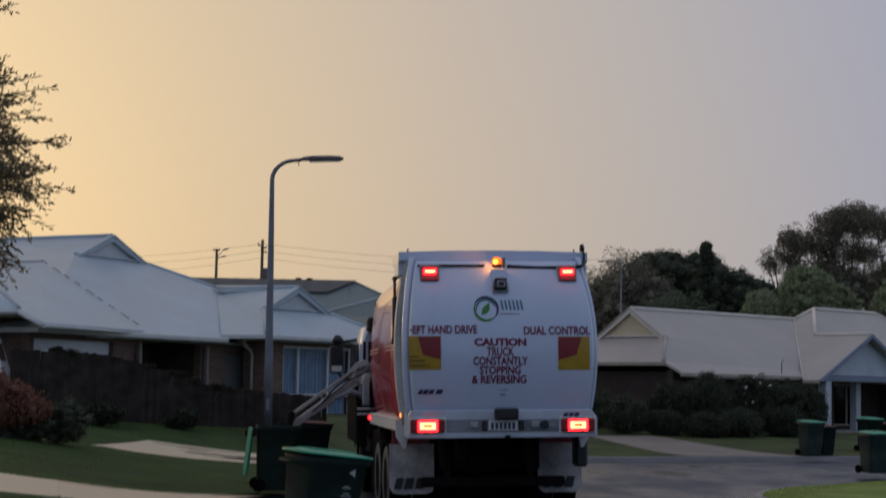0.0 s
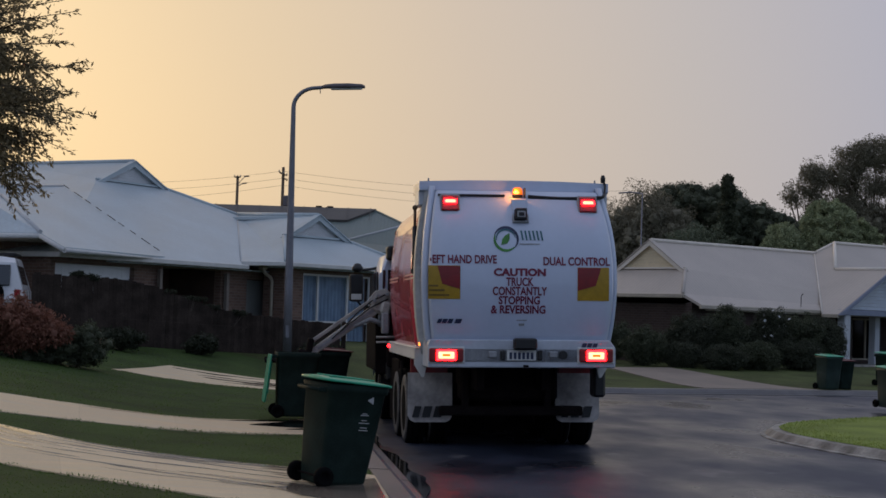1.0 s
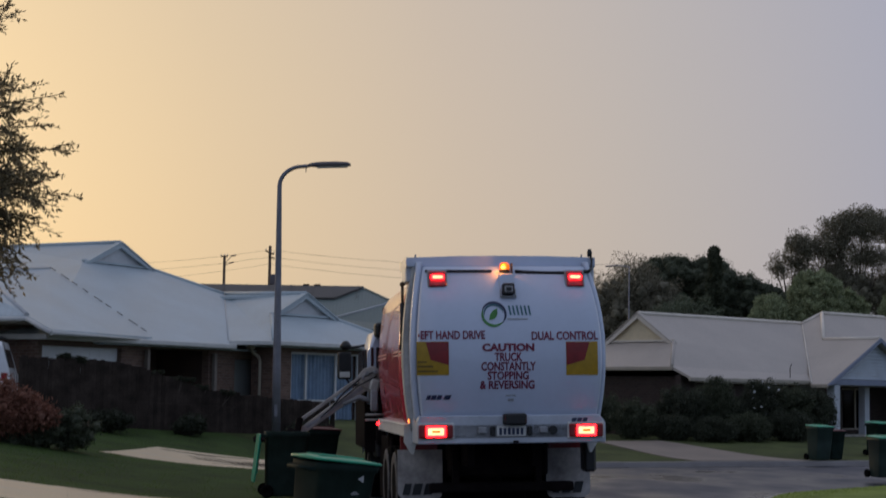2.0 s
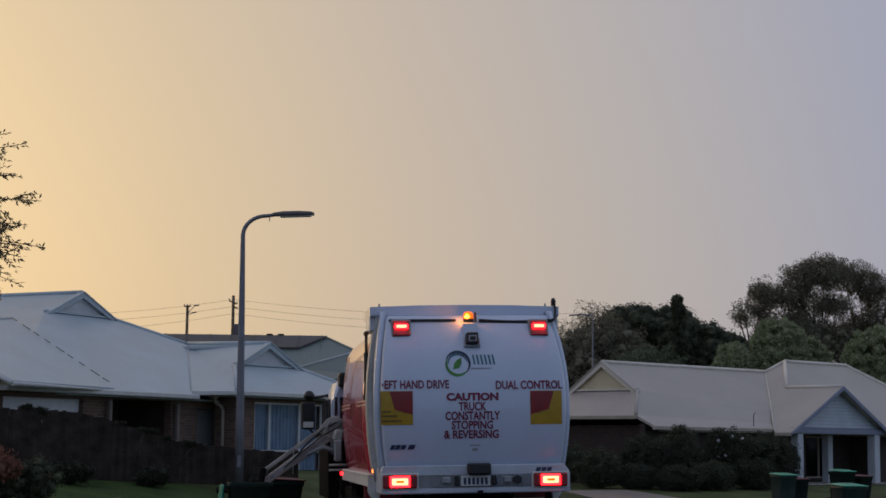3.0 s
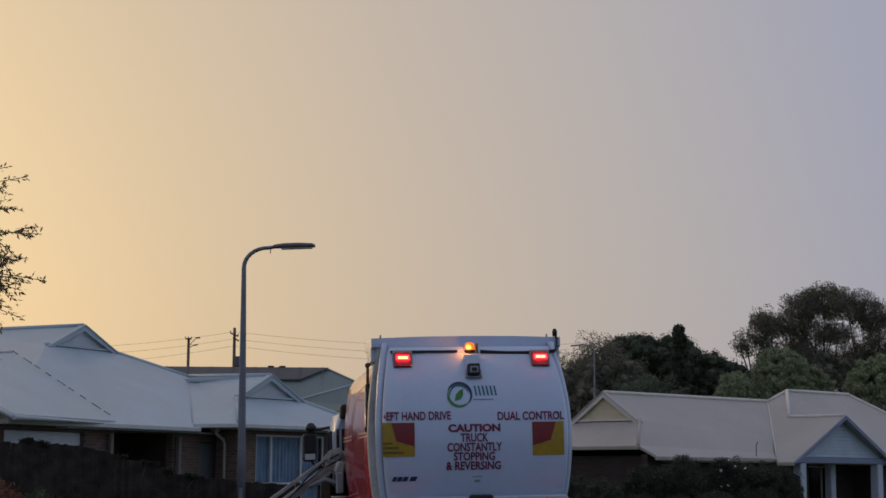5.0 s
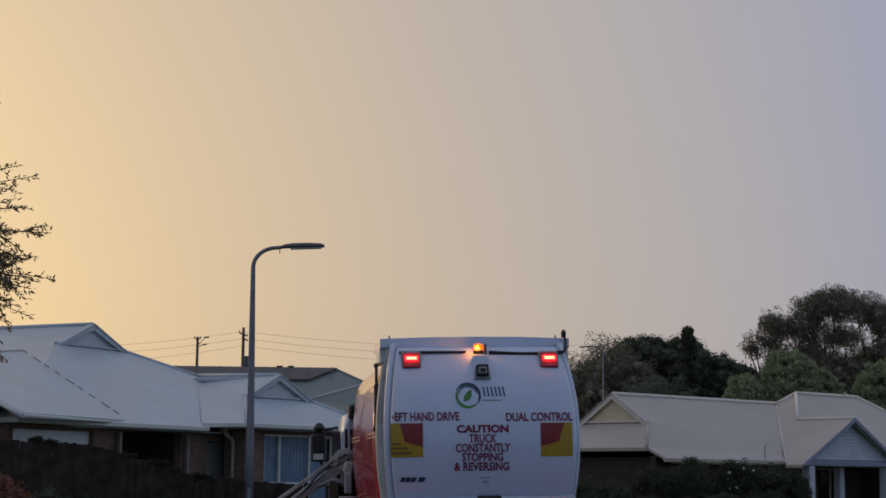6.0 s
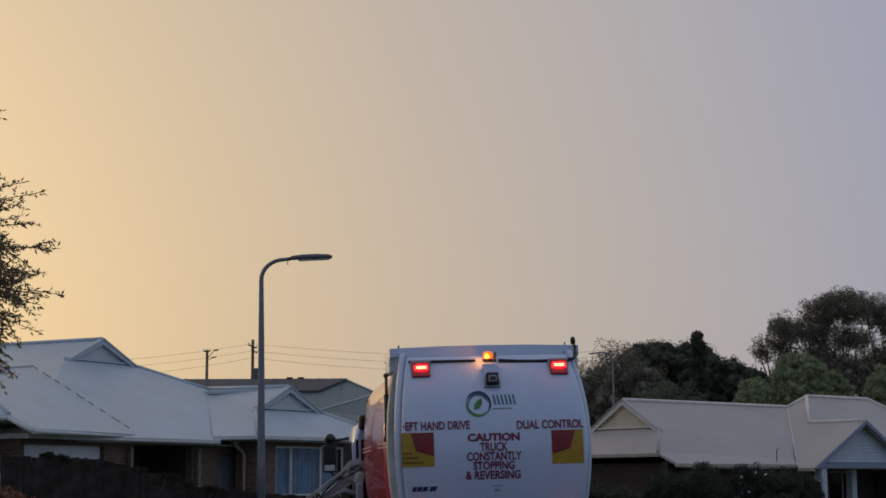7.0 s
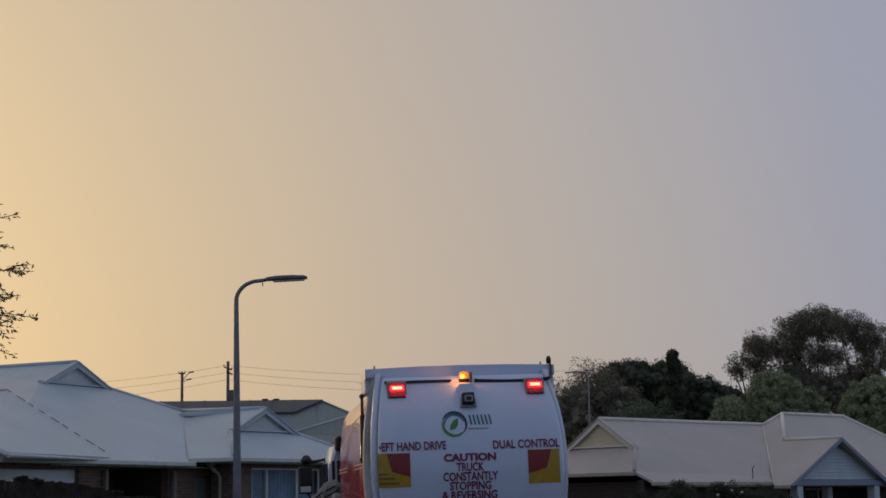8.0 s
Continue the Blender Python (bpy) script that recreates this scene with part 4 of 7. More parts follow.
# the wing behind it: one long slope runs from the hip down over the portico
PX, PY, PH, PB = 4.02, 10.05, 1.56, 2.93
V_TOP, V_FOOT = Vector((0, 11.32, 2.235)), Vector((3.68, 6.87, -0.13))
R_NEAR, R_FAR, HIP = Vector((0.336, 12.131, 2.666)), Vector((0.336, 16.3, 2.666)), Vector((1.916, PY, PH))
P_RIDGE, P_LOW, P_HIGH = Vector((PX + 0.35, PY, PH)), Vector((PX + 0.35, PY - PB - 0.25, -0.13)), Vector((PX + 0.35, PY + PB + 0.25, -0.14))
CORNER, WEST_FAR, WEST_NEAR = Vector((PX + 0.35, 20.3, -0.158)), Vector((-3.65, 20.3, -0.12)), Vector((-3.65, 15.5, -0.12))
bm = bmesh.new()
uv = bm.loops.layers.uv.new("UVMap")
for pts, down in (([V_FOOT, P_LOW, P_RIDGE, HIP, R_NEAR, V_TOP], (0, -1, 0)), ([P_RIDGE, P_HIGH, HIP], (0, 1, 0)), ([HIP, P_HIGH, CORNER, R_FAR, R_NEAR], (1, 0, 0)),
                  ([CORNER, WEST_FAR, R_FAR], (0, 1, 0)), ([WEST_FAR, WEST_NEAR, R_NEAR, R_FAR], (-1, 0, 0)), ([WEST_NEAR, V_TOP, R_NEAR], (-1, 0, 0))):
    roof_face(bm, pts, uv, down)
bmesh.ops.remove_doubles(bm, verts=bm.verts, dist=1e-4)
bmesh.ops.recalc_face_normals(bm, faces=bm.faces)
ex = bmesh.ops.extrude_face_region(bm, geom=list(bm.faces))
bmesh.ops.translate(bm, vec=(0, 0, -0.08), verts=[v for v in ex["geom"] if isinstance(v, bmesh.types.BMVert)])
wing_roof = part("roof", bm, M["roofbeige"], neighbour)
wing_roof.matrix_local = Matrix.Translation((0, 0, RH_EAVE))
for nm, a, c, r in (("ridge_cap", R_NEAR, R_FAR, 0.07), ("ridge_cap", P_RIDGE, HIP, 0.06), ("ridge_cap", V_TOP, R_NEAR, 0.06), ("hip_cap", R_NEAR, HIP, 0.07), ("hip_cap", R_FAR, CORNER, 0.06), ("valley_cap", V_TOP, V_FOOT, 0.03)):
    part(nm, tube([a + Vector((0, 0, 0.02)), c + Vector((0, 0, 0.02))], r, 8), M["trimbeige"], wing_roof)
for a, c, ang in ((P_HIGH, CORNER, 90), (V_FOOT, P_LOW, 0)):
    part("gutter", box((c - a).length, 0.12, 0.14, Matrix.Translation((a + c) / 2 + Vector((0, 0, -0.07))) @ pose(0, 0, 0, 0, 0, ang), 0.02), M["trimcream"], wing_roof)
part("soffit", box(7.6, 7.2, 0.03, pose(0.36, 16.6, -0.2)), M["trimcream"], wing_roof)
# walls
wall_with_openings("wall", neighbour, -3.0, 3.0, -0.1, RH_EAVE + 0.02, 0.95, 0.24, [], M["brickbrown"])
part("room_back", box(3.0, 0.1, 2.4, pose(0, 2.4, 1.3)), M["dark"], neighbour)
part("wall", box(0.24, 7.4, 2.6, pose(2.9, 4.3, 1.2)), M["brickbrown"], neighbour)
part("wall", box(0.24, 14, 2.6, pose(-2.9, 7.6, 1.2)), M["brickbrown"], neighbour)
RF = Matrix.Translation((2.55, 0, 0)) @ pose(0, 0, 0, 0, 0, 90)
front_wall = wall_with_openings("front_wall", neighbour, 7.9, 13.3, -0.1, RH_EAVE - 0.16, 0.0, 0.24, [(8.7, 9.6, -0.1, 2.2), (10.3, 12.1, 0.65, 2.2)], M["brickbrown"])
front_wall.matrix_local = RF
part("wall", box(1.3, 0.24, 2.4, pose(3.2, 13.3, 1.1)), M["brickbrown"], neighbour)
part("wall", box(0.24, 6.4, 2.4, pose(3.72, 16.6, 1.1)), M["brickbrown"], neighbour)
door_p = part("front_door", box(0.88, 0.05, 2.2, pose(9.15, 0.12, 1.1), 0.01), M["brickdark"], neighbour, "dark timber front door")
door_p.matrix_local = RF
win_p = window_unit(neighbour, 10.3, 12.1, 0.65, 2.2, 0.02, [11.2], M["trimcream"])
win_p.matrix_local = RF
back_p = part("room_back", box(9.0, 0.1, 2.3, pose(12.5, 1.6, 1.2)), M["dark"], neighbour)
back_p.matrix_local = RF
# portico: barge boards and columns under the end of the long slope
for s in (-1, 1):
    v = [(s * (PB + 0.30), -0.17), (0, PH + 0.02), (0, PH - 0.13), (s * (PB + 0.03), -0.17)]
    part("barge_board", prism(v, 0.05, Matrix.Translation((PX + 0.42, PY, RH_EAVE)) @ pose(0, 0, 0, 0, 0, 90)), M["trimblue"], neighbour, "grey-blue barge board")
    col = box(0.34, 0.34, 2.3, pose(PX + 0.05, PY + s * 2.42, 1.13), 0.02)
    box(0.44, 0.44, 0.30, pose(PX + 0.05, PY + s * 2.42, 0.16), 0.02, col)
    part("column", col, M["trimpale"], neighbour, "white rendered column")
for i in range(11):
    z0, z1 = i / 11, (i + 0.93) / 11
    w0, w1 = (PB - 0.12) * (1 - z0), max(0.02, (PB - 0.12) * (1 - z1))
    bmb = prism([(-w0, 0.06 + (PH - 0.2) * z0), (w0, 0.06 + (PH - 0.2) * z0), (w1, 0.06 + (PH - 0.2) * z1), (-w1, 0.06 + (PH - 0.2) * z1)], 0.03, Matrix.Translation((PX + 0.14 + 0.0, PY, RH_EAVE)) @ pose(0, 0, 0, -4, 0, 90))
    part("weatherboard", bmb, M["gablepale"], neighbour)
part("column", box(0.30, 0.30, 2.2, pose(3.2, 10.75, 1.15), 0.02), M["trimpale"], neighbour, "white rendered column")
part("beam", box(0.16, 2 * PB - 0.1, 0.20, pose(PX + 0.18, PY, RH_EAVE - 0.06), 0.01), M["trimblue"], neighbour, "grey-blue beam")
part("portico_ceiling", box(PX - 2.4, 2 * PB, 0.04, pose((PX + 2.6) / 2, PY, RH_EAVE - 0.16)), M["trimcream"], neighbour)
part("portico_floor", box(2.2, 2 * PB + 0.4, 0.3, pose(PX - 0.7, PY, 0.36)), M["kerb"], neighbour)
part("roof_vent", lathe([(0.03, 0), (0.03, 0.12), (0.045, 0.13), (0.045, 0.16)], 'Z', 8, pose(0.336, 15.45, RH_EAVE + 2.68)), M["trimbeige"], neighbour)
part("chimney_flue", tube([(3.3, 6.15, RH_EAVE + 0.05), (3.3, 6.15, RH_EAVE + 0.45), (3.34, 6.2, RH_EAVE + 0.55)], 0.014, 6), M["dark"], neighbour)

# grey-green house behind
GH = pose(-2.96 + 4.0, 75.0, -0.12, 0, 0, 90)
back_house = thing("house", "house with grey-green and brown metal roof behind the street", "house", GH)
g_roof = plain_hip_roof(back_house, 4.0, 0.45, 18.0, M["roofgreen"], M["roofgreen"], M["trimroof"])
g_roof.matrix_local = pose(0, 0, 4.52)
part("wall", box(7.2, 17.2, 4.5, pose(0, 9, 2.15)), M["render"], back_house)
gk = math.tan(0.45)
slope = Matrix.Translation((-0.62, 0, 4.52 + gk * 3.38 + 0.13)) @ pose(0, 0, 0, 0, -math.degrees(0.45), 0) @ pose(0, 0, 0, -90, 0, 0)
slab = part("brown_roof", prism([(-0.68, 11.45), (0.68, 11.45), (0.68, 4.05), (-0.68, 5.25)], 0.10, slope), M["roofbrown"], back_house, "flat brown roof panel")
for i in range(8):
    part("panel_rib", box(1.35, 0.03, 0.014, pose(-0.66, 4.3 + 0.98 * i, 4.52 + gk * 3.38 + 0.15, 0, -math.degrees(0.45), 0)), M["roofbrown"], slab)
for y in (6.6, 6.1):
    part("roof_vent", lathe([(0.08, 0), (0.08, 0.15), (0.14, 0.17), (0.14, 0.22)], 'Z', 8, pose(0.1, y, 6.42)), M["dark"], back_house)
# lower hip with its pale capping
bm = bmesh.new()
uv = bm.loops.layers.uv.new("UVMap")
h_low, h_high = Vector((-4.5, 5.12, 4.93)), Vector((-4.5, 2.35, 5.74))
roof_face(bm, [h_low, h_high, Vector((-6.3, 2.0, 4.6)), Vector((-6.3, 5.6, 4.2))], uv, (-1, 0, 0))
ex = bmesh.ops.extrude_face_region(bm, geom=list(bm.faces))
bmesh.ops.translate(bm, vec=(0, 0, -0.08), verts=[v for v in ex["geom"] if isinstance(v, bmesh.types.BMVert)])
bmesh.ops.recalc_face_normals(bm, faces=bm.faces)
low = part("low_roof", bm, M["roofgreen"], back_house)
part("hip_cap", tube([h_low + Vector((0, 0.4, -0.1)), h_high], 0.05, 6), M["trimroof"], low)
part("low_wall", box(1.6, 3.4, 4.1, pose(-5.2, 3.75, 2.05)), M["render"], back_house)

# ---------------------------------------------------------------- rubbish truck
TRUCK = pose(0.995, 21.87, 0.0, 0, -1.4, 6.2)
truck = thing("rubbish_truck", "white and red side-loading rubbish truck with brake lamps lit", "truck", TRUCK)
GATE_Y = np.polyfit((1.26, 1.6, 2.0, 2.4, 2.8, 3.1, 3.42), (0.42, 0.53, 0.60, 0.605, 0.51, 0.36, 0.10), 4)
GATE_X = np.polyfit((1.26, 1.6, 2.0, 2.4, 2.8, 3.1, 3.42), (1.07, 1.13, 1.165, 1.17, 1.145, 1.105, 1.04), 3)


def bulge(z):
    return float(np.polyval(GATE_Y, z))


def gate_half(z):
    return float(np.polyval(GATE_X, z))


def body_half(z):
    t = min(1, max(0, (z - 1.25) / 2.1))
    return 1.09 + 0.17 * math.sin(math.pi * (0.12 + 0.81 * t)) ** 0.9


def on_gate(bm, x, z, off=0.006):
    """Lays a flat piece on the swelling tailgate."""
    for v in bm.verts:
        zz = z + v.co.z
        v.co = (x + v.co.x, -bulge(zz) - 0.012 * (1 - ((x + v.co.x) / 1.2) ** 2) - off + v.co.y, zz)
    return bm


def patch_mesh(w, h, t=0.002, nx=2, nz=6, outline=None):
    """A thin sheet in the x-z plane, cut fine enough to bend; outline: (x, z) corners instead."""
    out = bmesh.new()
    if outline:
        vs = [out.verts.new((x, 0, z)) for x, z in outline]
        out.faces.new(vs)
        bmesh.ops.subdivide_edges(out, edges=list(out.edges), cuts=3, use_grid_fill=True)
        bmesh.ops.triangulate(out, faces=list(out.faces))
    else:
        g = [[out.verts.new((-w / 2 + w * i / nx, 0, -h / 2 + h * j / nz)) for i in range(nx + 1)] for j in range(nz + 1)]
        for a, b in zip(g, g[1:]):
            for i in range(nx):
                out.faces.new((a[i], a[i + 1], b[i + 1], b[i]))
    bmesh.ops.recalc_face_normals(out, faces=out.faces)
    ex = bmesh.ops.extrude_face_region(out, geom=list(out.faces))
    bmesh.ops.translate(out, vec=(0, t, 0), verts=[v for v in ex["geom"] if isinstance(v, bmesh.types.BMVert)])
    bmesh.ops.recalc_face_normals(out, faces=out.faces)
    return out


def ring_mesh(r0, r1, a0, a1, n=20, taper=True):
    """A swoosh: an arc whose width swells in the middle."""
    out = bmesh.new()
    rows = []
    for k in range(n + 1):
        u = k / n
        a = radians(a0 + (a1 - a0) * u)
        w = (r1 - r0) * (math.sin(math.pi * u) ** 0.6 if taper else 1)
        rm = (r0 + r1) / 2
        rows.append([out.verts.new((math.cos(a) * (rm - w / 2 - 0.001), 0, math.sin(a) * (rm - w / 2 - 0.001))), out.verts.new((math.cos(a) * (rm + w / 2 + 0.001), 0, math.sin(a) * (rm + w / 2 + 0.001)))])
    for a, b in zip(rows, rows[1:]):
        out.faces.new((a[0], a[1], b[1], b[0]))
    bmesh.ops.recalc_face_normals(out, faces=out.faces)
    return out


def disc_wheel(name, parent, x, y, r, w, outward, twin=False):
    """A road wheel: tyre with rounded shoulders and tread grooves, dished rim, hub and nuts."""
    holder = part(name, lathe([(r * 0.56, -w / 2), (r * 0.80, -w / 2 - 0.01), (r * 0.95, -w / 2 + 0.02), (r, -w / 2 + 0.06), (r, -0.055), (r - 0.014, -0.05), (r - 0.014, -0.035), (r, -0.03),
                               (r, 0.03), (r - 0.014, 0.035), (r - 0.014, 0.05), (r, 0.055), (r, w / 2 - 0.06), (r * 0.95, w / 2 - 0.02), (r * 0.80, w / 2 + 0.01), (r * 0.56, w / 2)], 'X', 36,
                              pose(x, y, r)), M["rubber"], parent)
    o = outward
    rim = lathe([(r * 0.57, o * w * 0.46), (r * 0.54, o * w * 0.50), (r * 0.50, o * w * 0.30), (r * 0.30, o * w * 0.18), (r * 0.27, o * w * 0.42), (r * 0.17, o * w * 0.46), (0.0005, o * w * 0.47)], 'X', 28, pose(x, y, r))
    wall = bmesh.new()
    hoops = [[wall.verts.new((x + o * d, y + q * math.cos(2 * math.pi * k / 36), r + q * math.sin(2 * math.pi * k / 36))) for k in range(36)] for q, d in ((r * 0.62, w * 0.5 + 0.006), (r * 0.80, w * 0.5 + 0.016), (r * 0.90, w * 0.5 + 0.002), (r * 0.90, w * 0.5 - 0.012))]
    for a, b in zip(hoops, hoops[1:]):
        for k in range(36):
            wall.faces.new((a[k], a[(k + 1) % 36], b[(k + 1) % 36], b[k])).smooth = True
    bmesh.ops.recalc_face_normals(wall, faces=wall.faces)
    part("sidewall", wall, M["dusty"], holder, "dusty pale tyre wall")
    part("rim", rim, M["rim"], holder, "dull painted steel rim")
    part("hub_ring", lathe([(r * 0.36, o * w * 0.22), (r * 0.36, o * w * 0.30), (r * 0.28, o * w * 0.30)], 'X', 20, pose(x, y, r)), M["steel"], holder)
    return holder


# tailgate
rings = []
for z in np.linspace(1.46, 3.40, 21):
    h, d = gate_half(z), bulge(z)
    rings.append([(-h, 0.34, z), (-h, 0.05 - d, z), (-h + 0.03, -d + 0.004, z)] + [(x * (h - 0.03), -d - 0.012 * (1 - x * x), z) for x in (-0.8, -0.5, -0.2, 0.2, 0.5, 0.8)] + [(h - 0.03, -d + 0.004, z), (h, 0.05 - d, z), (h, 0.34, z)])
tailgate = part("tailgate", loft(rings), M["white"], truck, "bulging white tailgate with warning lettering")
for s in (-1, 1):
    rail = []
    for z in np.linspace(1.40, 3.46, 16):
        h, d = gate_half(min(z, 3.4)), bulge(min(z, 3.4))
        x0, x1 = s * (h + 0.006), s * (h + 0.075)
        rail.append([(x0, -d * 0.82 + 0.03, z), (x1, -d * 0.80 + 0.05, z), (x1, -d * 0.80 + 0.19, z), (x0, -d * 0.80 + 0.20, z)])
    part("tailgate_rail", loft(rail), M["white"], tailgate)
    rail = []
    for z in np.linspace(1.30, 3.50, 12):
        h = gate_half(min(z, 3.4))
        rail.append([(s * (h + 0.0), 0.12, z), (s * (h + 0.11), 0.12, z), (s * (h + 0.11), 0.40, z), (s * (h + 0.0), 0.40, z)])
    part("side_pillar", loft(rail), M["whitedirty"], truck)
    cyl = lathe([(0.035, 0), (0.035, 0.56), (0.02, 0.565)], 'Z', 12, pose(s * 1.255, 0.50, 2.40))
    lathe([(0.05, -0.03), (0.05, 0.03)], 'Y', 12, pose(s * 1.255, 0.50, 2.38), cyl)
    cyl_ob = part("lift_cylinder", cyl, M["black"], truck, "slim black hydraulic cylinder")
    rod = lathe([(0.02, 0), (0.02, 0.26)], 'Z', 10, pose(s * 1.255, 0.50, 2.95))
    lathe([(0.0005, -0.03), (0.034, -0.03), (0.034, 0.03), (0.0005, 0.03)], 'Y', 10, pose(s * 1.255, 0.50, 3.21), rod)
    part("rod", rod, M["wood"], cyl_ob, "rusty brown piston rod")
    part("cylinder_hose", tube([(s * 1.24, 0.46, 2.42), (s * 1.27, 0.44, 2.2), (s * 1.22, 0.46, 1.9), (s * 1.2, 0.5, 1.5)], 0.014, 6), M["black"], truck)
# hood over the tailgate
hood = loft([[(-1.24, y, z0), (-1.24, y, 3.53), (-0.6, y, 3.55), (0, y, 3.555), (0.6, y, 3.55), (1.24, y, 3.53), (1.24, y, z0), (0, y, z0)] for y, z0 in ((0.10, 3.42), (0.14, 3.40), (0.95, 3.40))], smooth=False)
part("roof_hood", hood, M["white"], truck)
for s in (-1, 1):
    part("hood_corner", box(0.11, 0.55, 0.32, pose(s * 1.185, 0.44, 3.375), 0.02), M["bumperwhite"], truck, "white steel corner bracket")
    part("lifting_eye", lathe([(0.012, 0), (0.012, 0.045), (0.0005, 0.05)], 'Z', 8, pose(s * 1.10, 0.3, 3.54)), M["steel"], truck)
# container
body = []
for y, s in ((0.42, 1.0), (1.2, 1.0), (2.4, 1.005), (3.8, 1.0), (4.6, 0.99), (4.75, 0.95)):
    ring = [(-body_half(z) * s, y, z) for z in np.linspace(1.30, 3.08, 14)]
    ring += [(-1.10 * s, y, 3.22), (-0.98 * s, y, 3.32), (-0.80 * s, y, 3.38), (0.80 * s, y, 3.38), (0.98 * s, y, 3.32), (1.10 * s, y, 3.22)]
    ring += [(body_half(z) * s, y, z) for z in np.linspace(3.08, 1.30, 14)]
    body.append(ring)
container = part("container", loft(body), M["red"], truck, "glossy red curved container")
for s in (-1, 1):
    for z in (2.34, 2.29):
        strip = loft([[(s * (body_half(z + q) + 0.003), y, z + q) for q in (-0.012, 0.012)] + [(s * (body_half(z + q) - 0.01), y, z + q) for q in (0.012, -0.012)] for y in (0.45, 2.4, 4.6)], smooth=False)
        part("reflective_stripe", strip, M["pinkstripe"], container, "pale pink reflective stripe")
    for k in range(5):
        part("rivet_row", tube([(s * (body_half(1.42 + 0.36 * k) + 0.002), 0.58, 1.42 + 0.36 * k), (s * (body_half(1.42 + 0.36 * k) + 0.012), 0.58, 1.42 + 0.36 * k)], 0.014, 6), M["greypaint"], container)
    part("body_sill", box(0.12, 4.3, 0.10, pose(s * 1.10, 2.6, 1.27), 0.015), M["whitedirty"], truck)
    # fender platform over the rear wheels
    fender = box(0.44, 4.3, 0.05, pose(s * 1.05, 2.35, 1.365), 0.012)
    box(0.03, 4.3, 0.15, pose(s * 1.255, 2.35, 1.30), 0.01, fender)
    prism([(s * 1.06, 1.38), (s * 1.275, 1.38), (s * 1.275, 1.16), (s * 1.18, 1.00), (s * 1.15, 1.00)], 0.05, pose(0, 0.20, 0), 0, fender)
    part("fender", fender, M["trimwhite"], truck, "grimy white fender over the rear wheels")
    part("marker_lamp", box(0.03, 0.05, 0.05, pose(s * 1.285, 4.45, 1.32), 0.008), M["redlit"], truck, "small lit red marker")
    part("marker_lamp", box(0.05, 0.03, 0.05, pose(s * 1.20, 0.165, 1.43), 0.008), M["orangelit"], truck, "small lit orange marker")
# hopper and frame ahead of the container
part("hopper", box(2.10, 1.25, 1.9, pose(0, 5.40, 2.15), 0.06, seg=2), M["dark"], truck, "dark steel hopper")
part("hopper_rim", box(2.15, 1.2, 0.10, pose(0, 5.40, 3.12), 0.02), M["dark"], truck)
for x in (-0.42, 0.42):
    part("chassis_rail", box(0.10, 8.2, 0.30, pose(x, 4.2, 0.98), 0.01), M["dark"], truck)
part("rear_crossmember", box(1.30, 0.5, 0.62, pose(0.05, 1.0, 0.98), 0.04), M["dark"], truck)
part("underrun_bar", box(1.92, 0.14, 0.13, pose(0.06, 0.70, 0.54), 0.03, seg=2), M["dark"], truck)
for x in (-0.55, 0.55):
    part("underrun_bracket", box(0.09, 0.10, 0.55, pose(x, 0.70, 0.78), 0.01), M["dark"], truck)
part("axle", tube([(-1.0, 1.85, 0.5), (1.0, 1.85, 0.5)], 0.11, 12), M["dark"], truck)
part("differential", lathe([(0.02, -0.22), (0.2, -0.16), (0.25, 0), (0.2, 0.16), (0.02, 0.22)], 'Y', 16, pose(0, 1.8, 0.52)), M["dark"], truck)
part("air_tank", lathe([(0.02, -0.55), (0.14, -0.52), (0.15, -0.4), (0.15, 0.4), (0.14, 0.52), (0.02, 0.55)], 'Y', 16, pose(-0.85, 5.0, 0.75)), M["dark"], truck)
part("fuel_tank", box(0.55, 1.1, 0.55, pose(0.95, 5.0, 0.78), 0.08, seg=2), M["greypaint"], truck)
part("gearbox", box(0.9, 1.6, 0.62, pose(0, 5.2, 0.72), 0.08), M["dark"], truck)
# hidden skirts and plates added to keep light out from under the truck
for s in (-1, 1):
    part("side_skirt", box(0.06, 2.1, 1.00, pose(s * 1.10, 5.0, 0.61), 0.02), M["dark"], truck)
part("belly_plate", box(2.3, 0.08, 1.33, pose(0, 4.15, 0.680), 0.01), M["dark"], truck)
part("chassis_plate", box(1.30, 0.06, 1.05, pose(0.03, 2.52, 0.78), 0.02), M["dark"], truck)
for y in (1.85, 3.20):
    for s in (-1, 1):
        disc_wheel("wheel", truck, s * 1.16 + 0.03, y, 0.51, 0.26, s)
        disc_wheel("wheel", truck, s * 0.84 + 0.03, y, 0.51, 0.26, s)
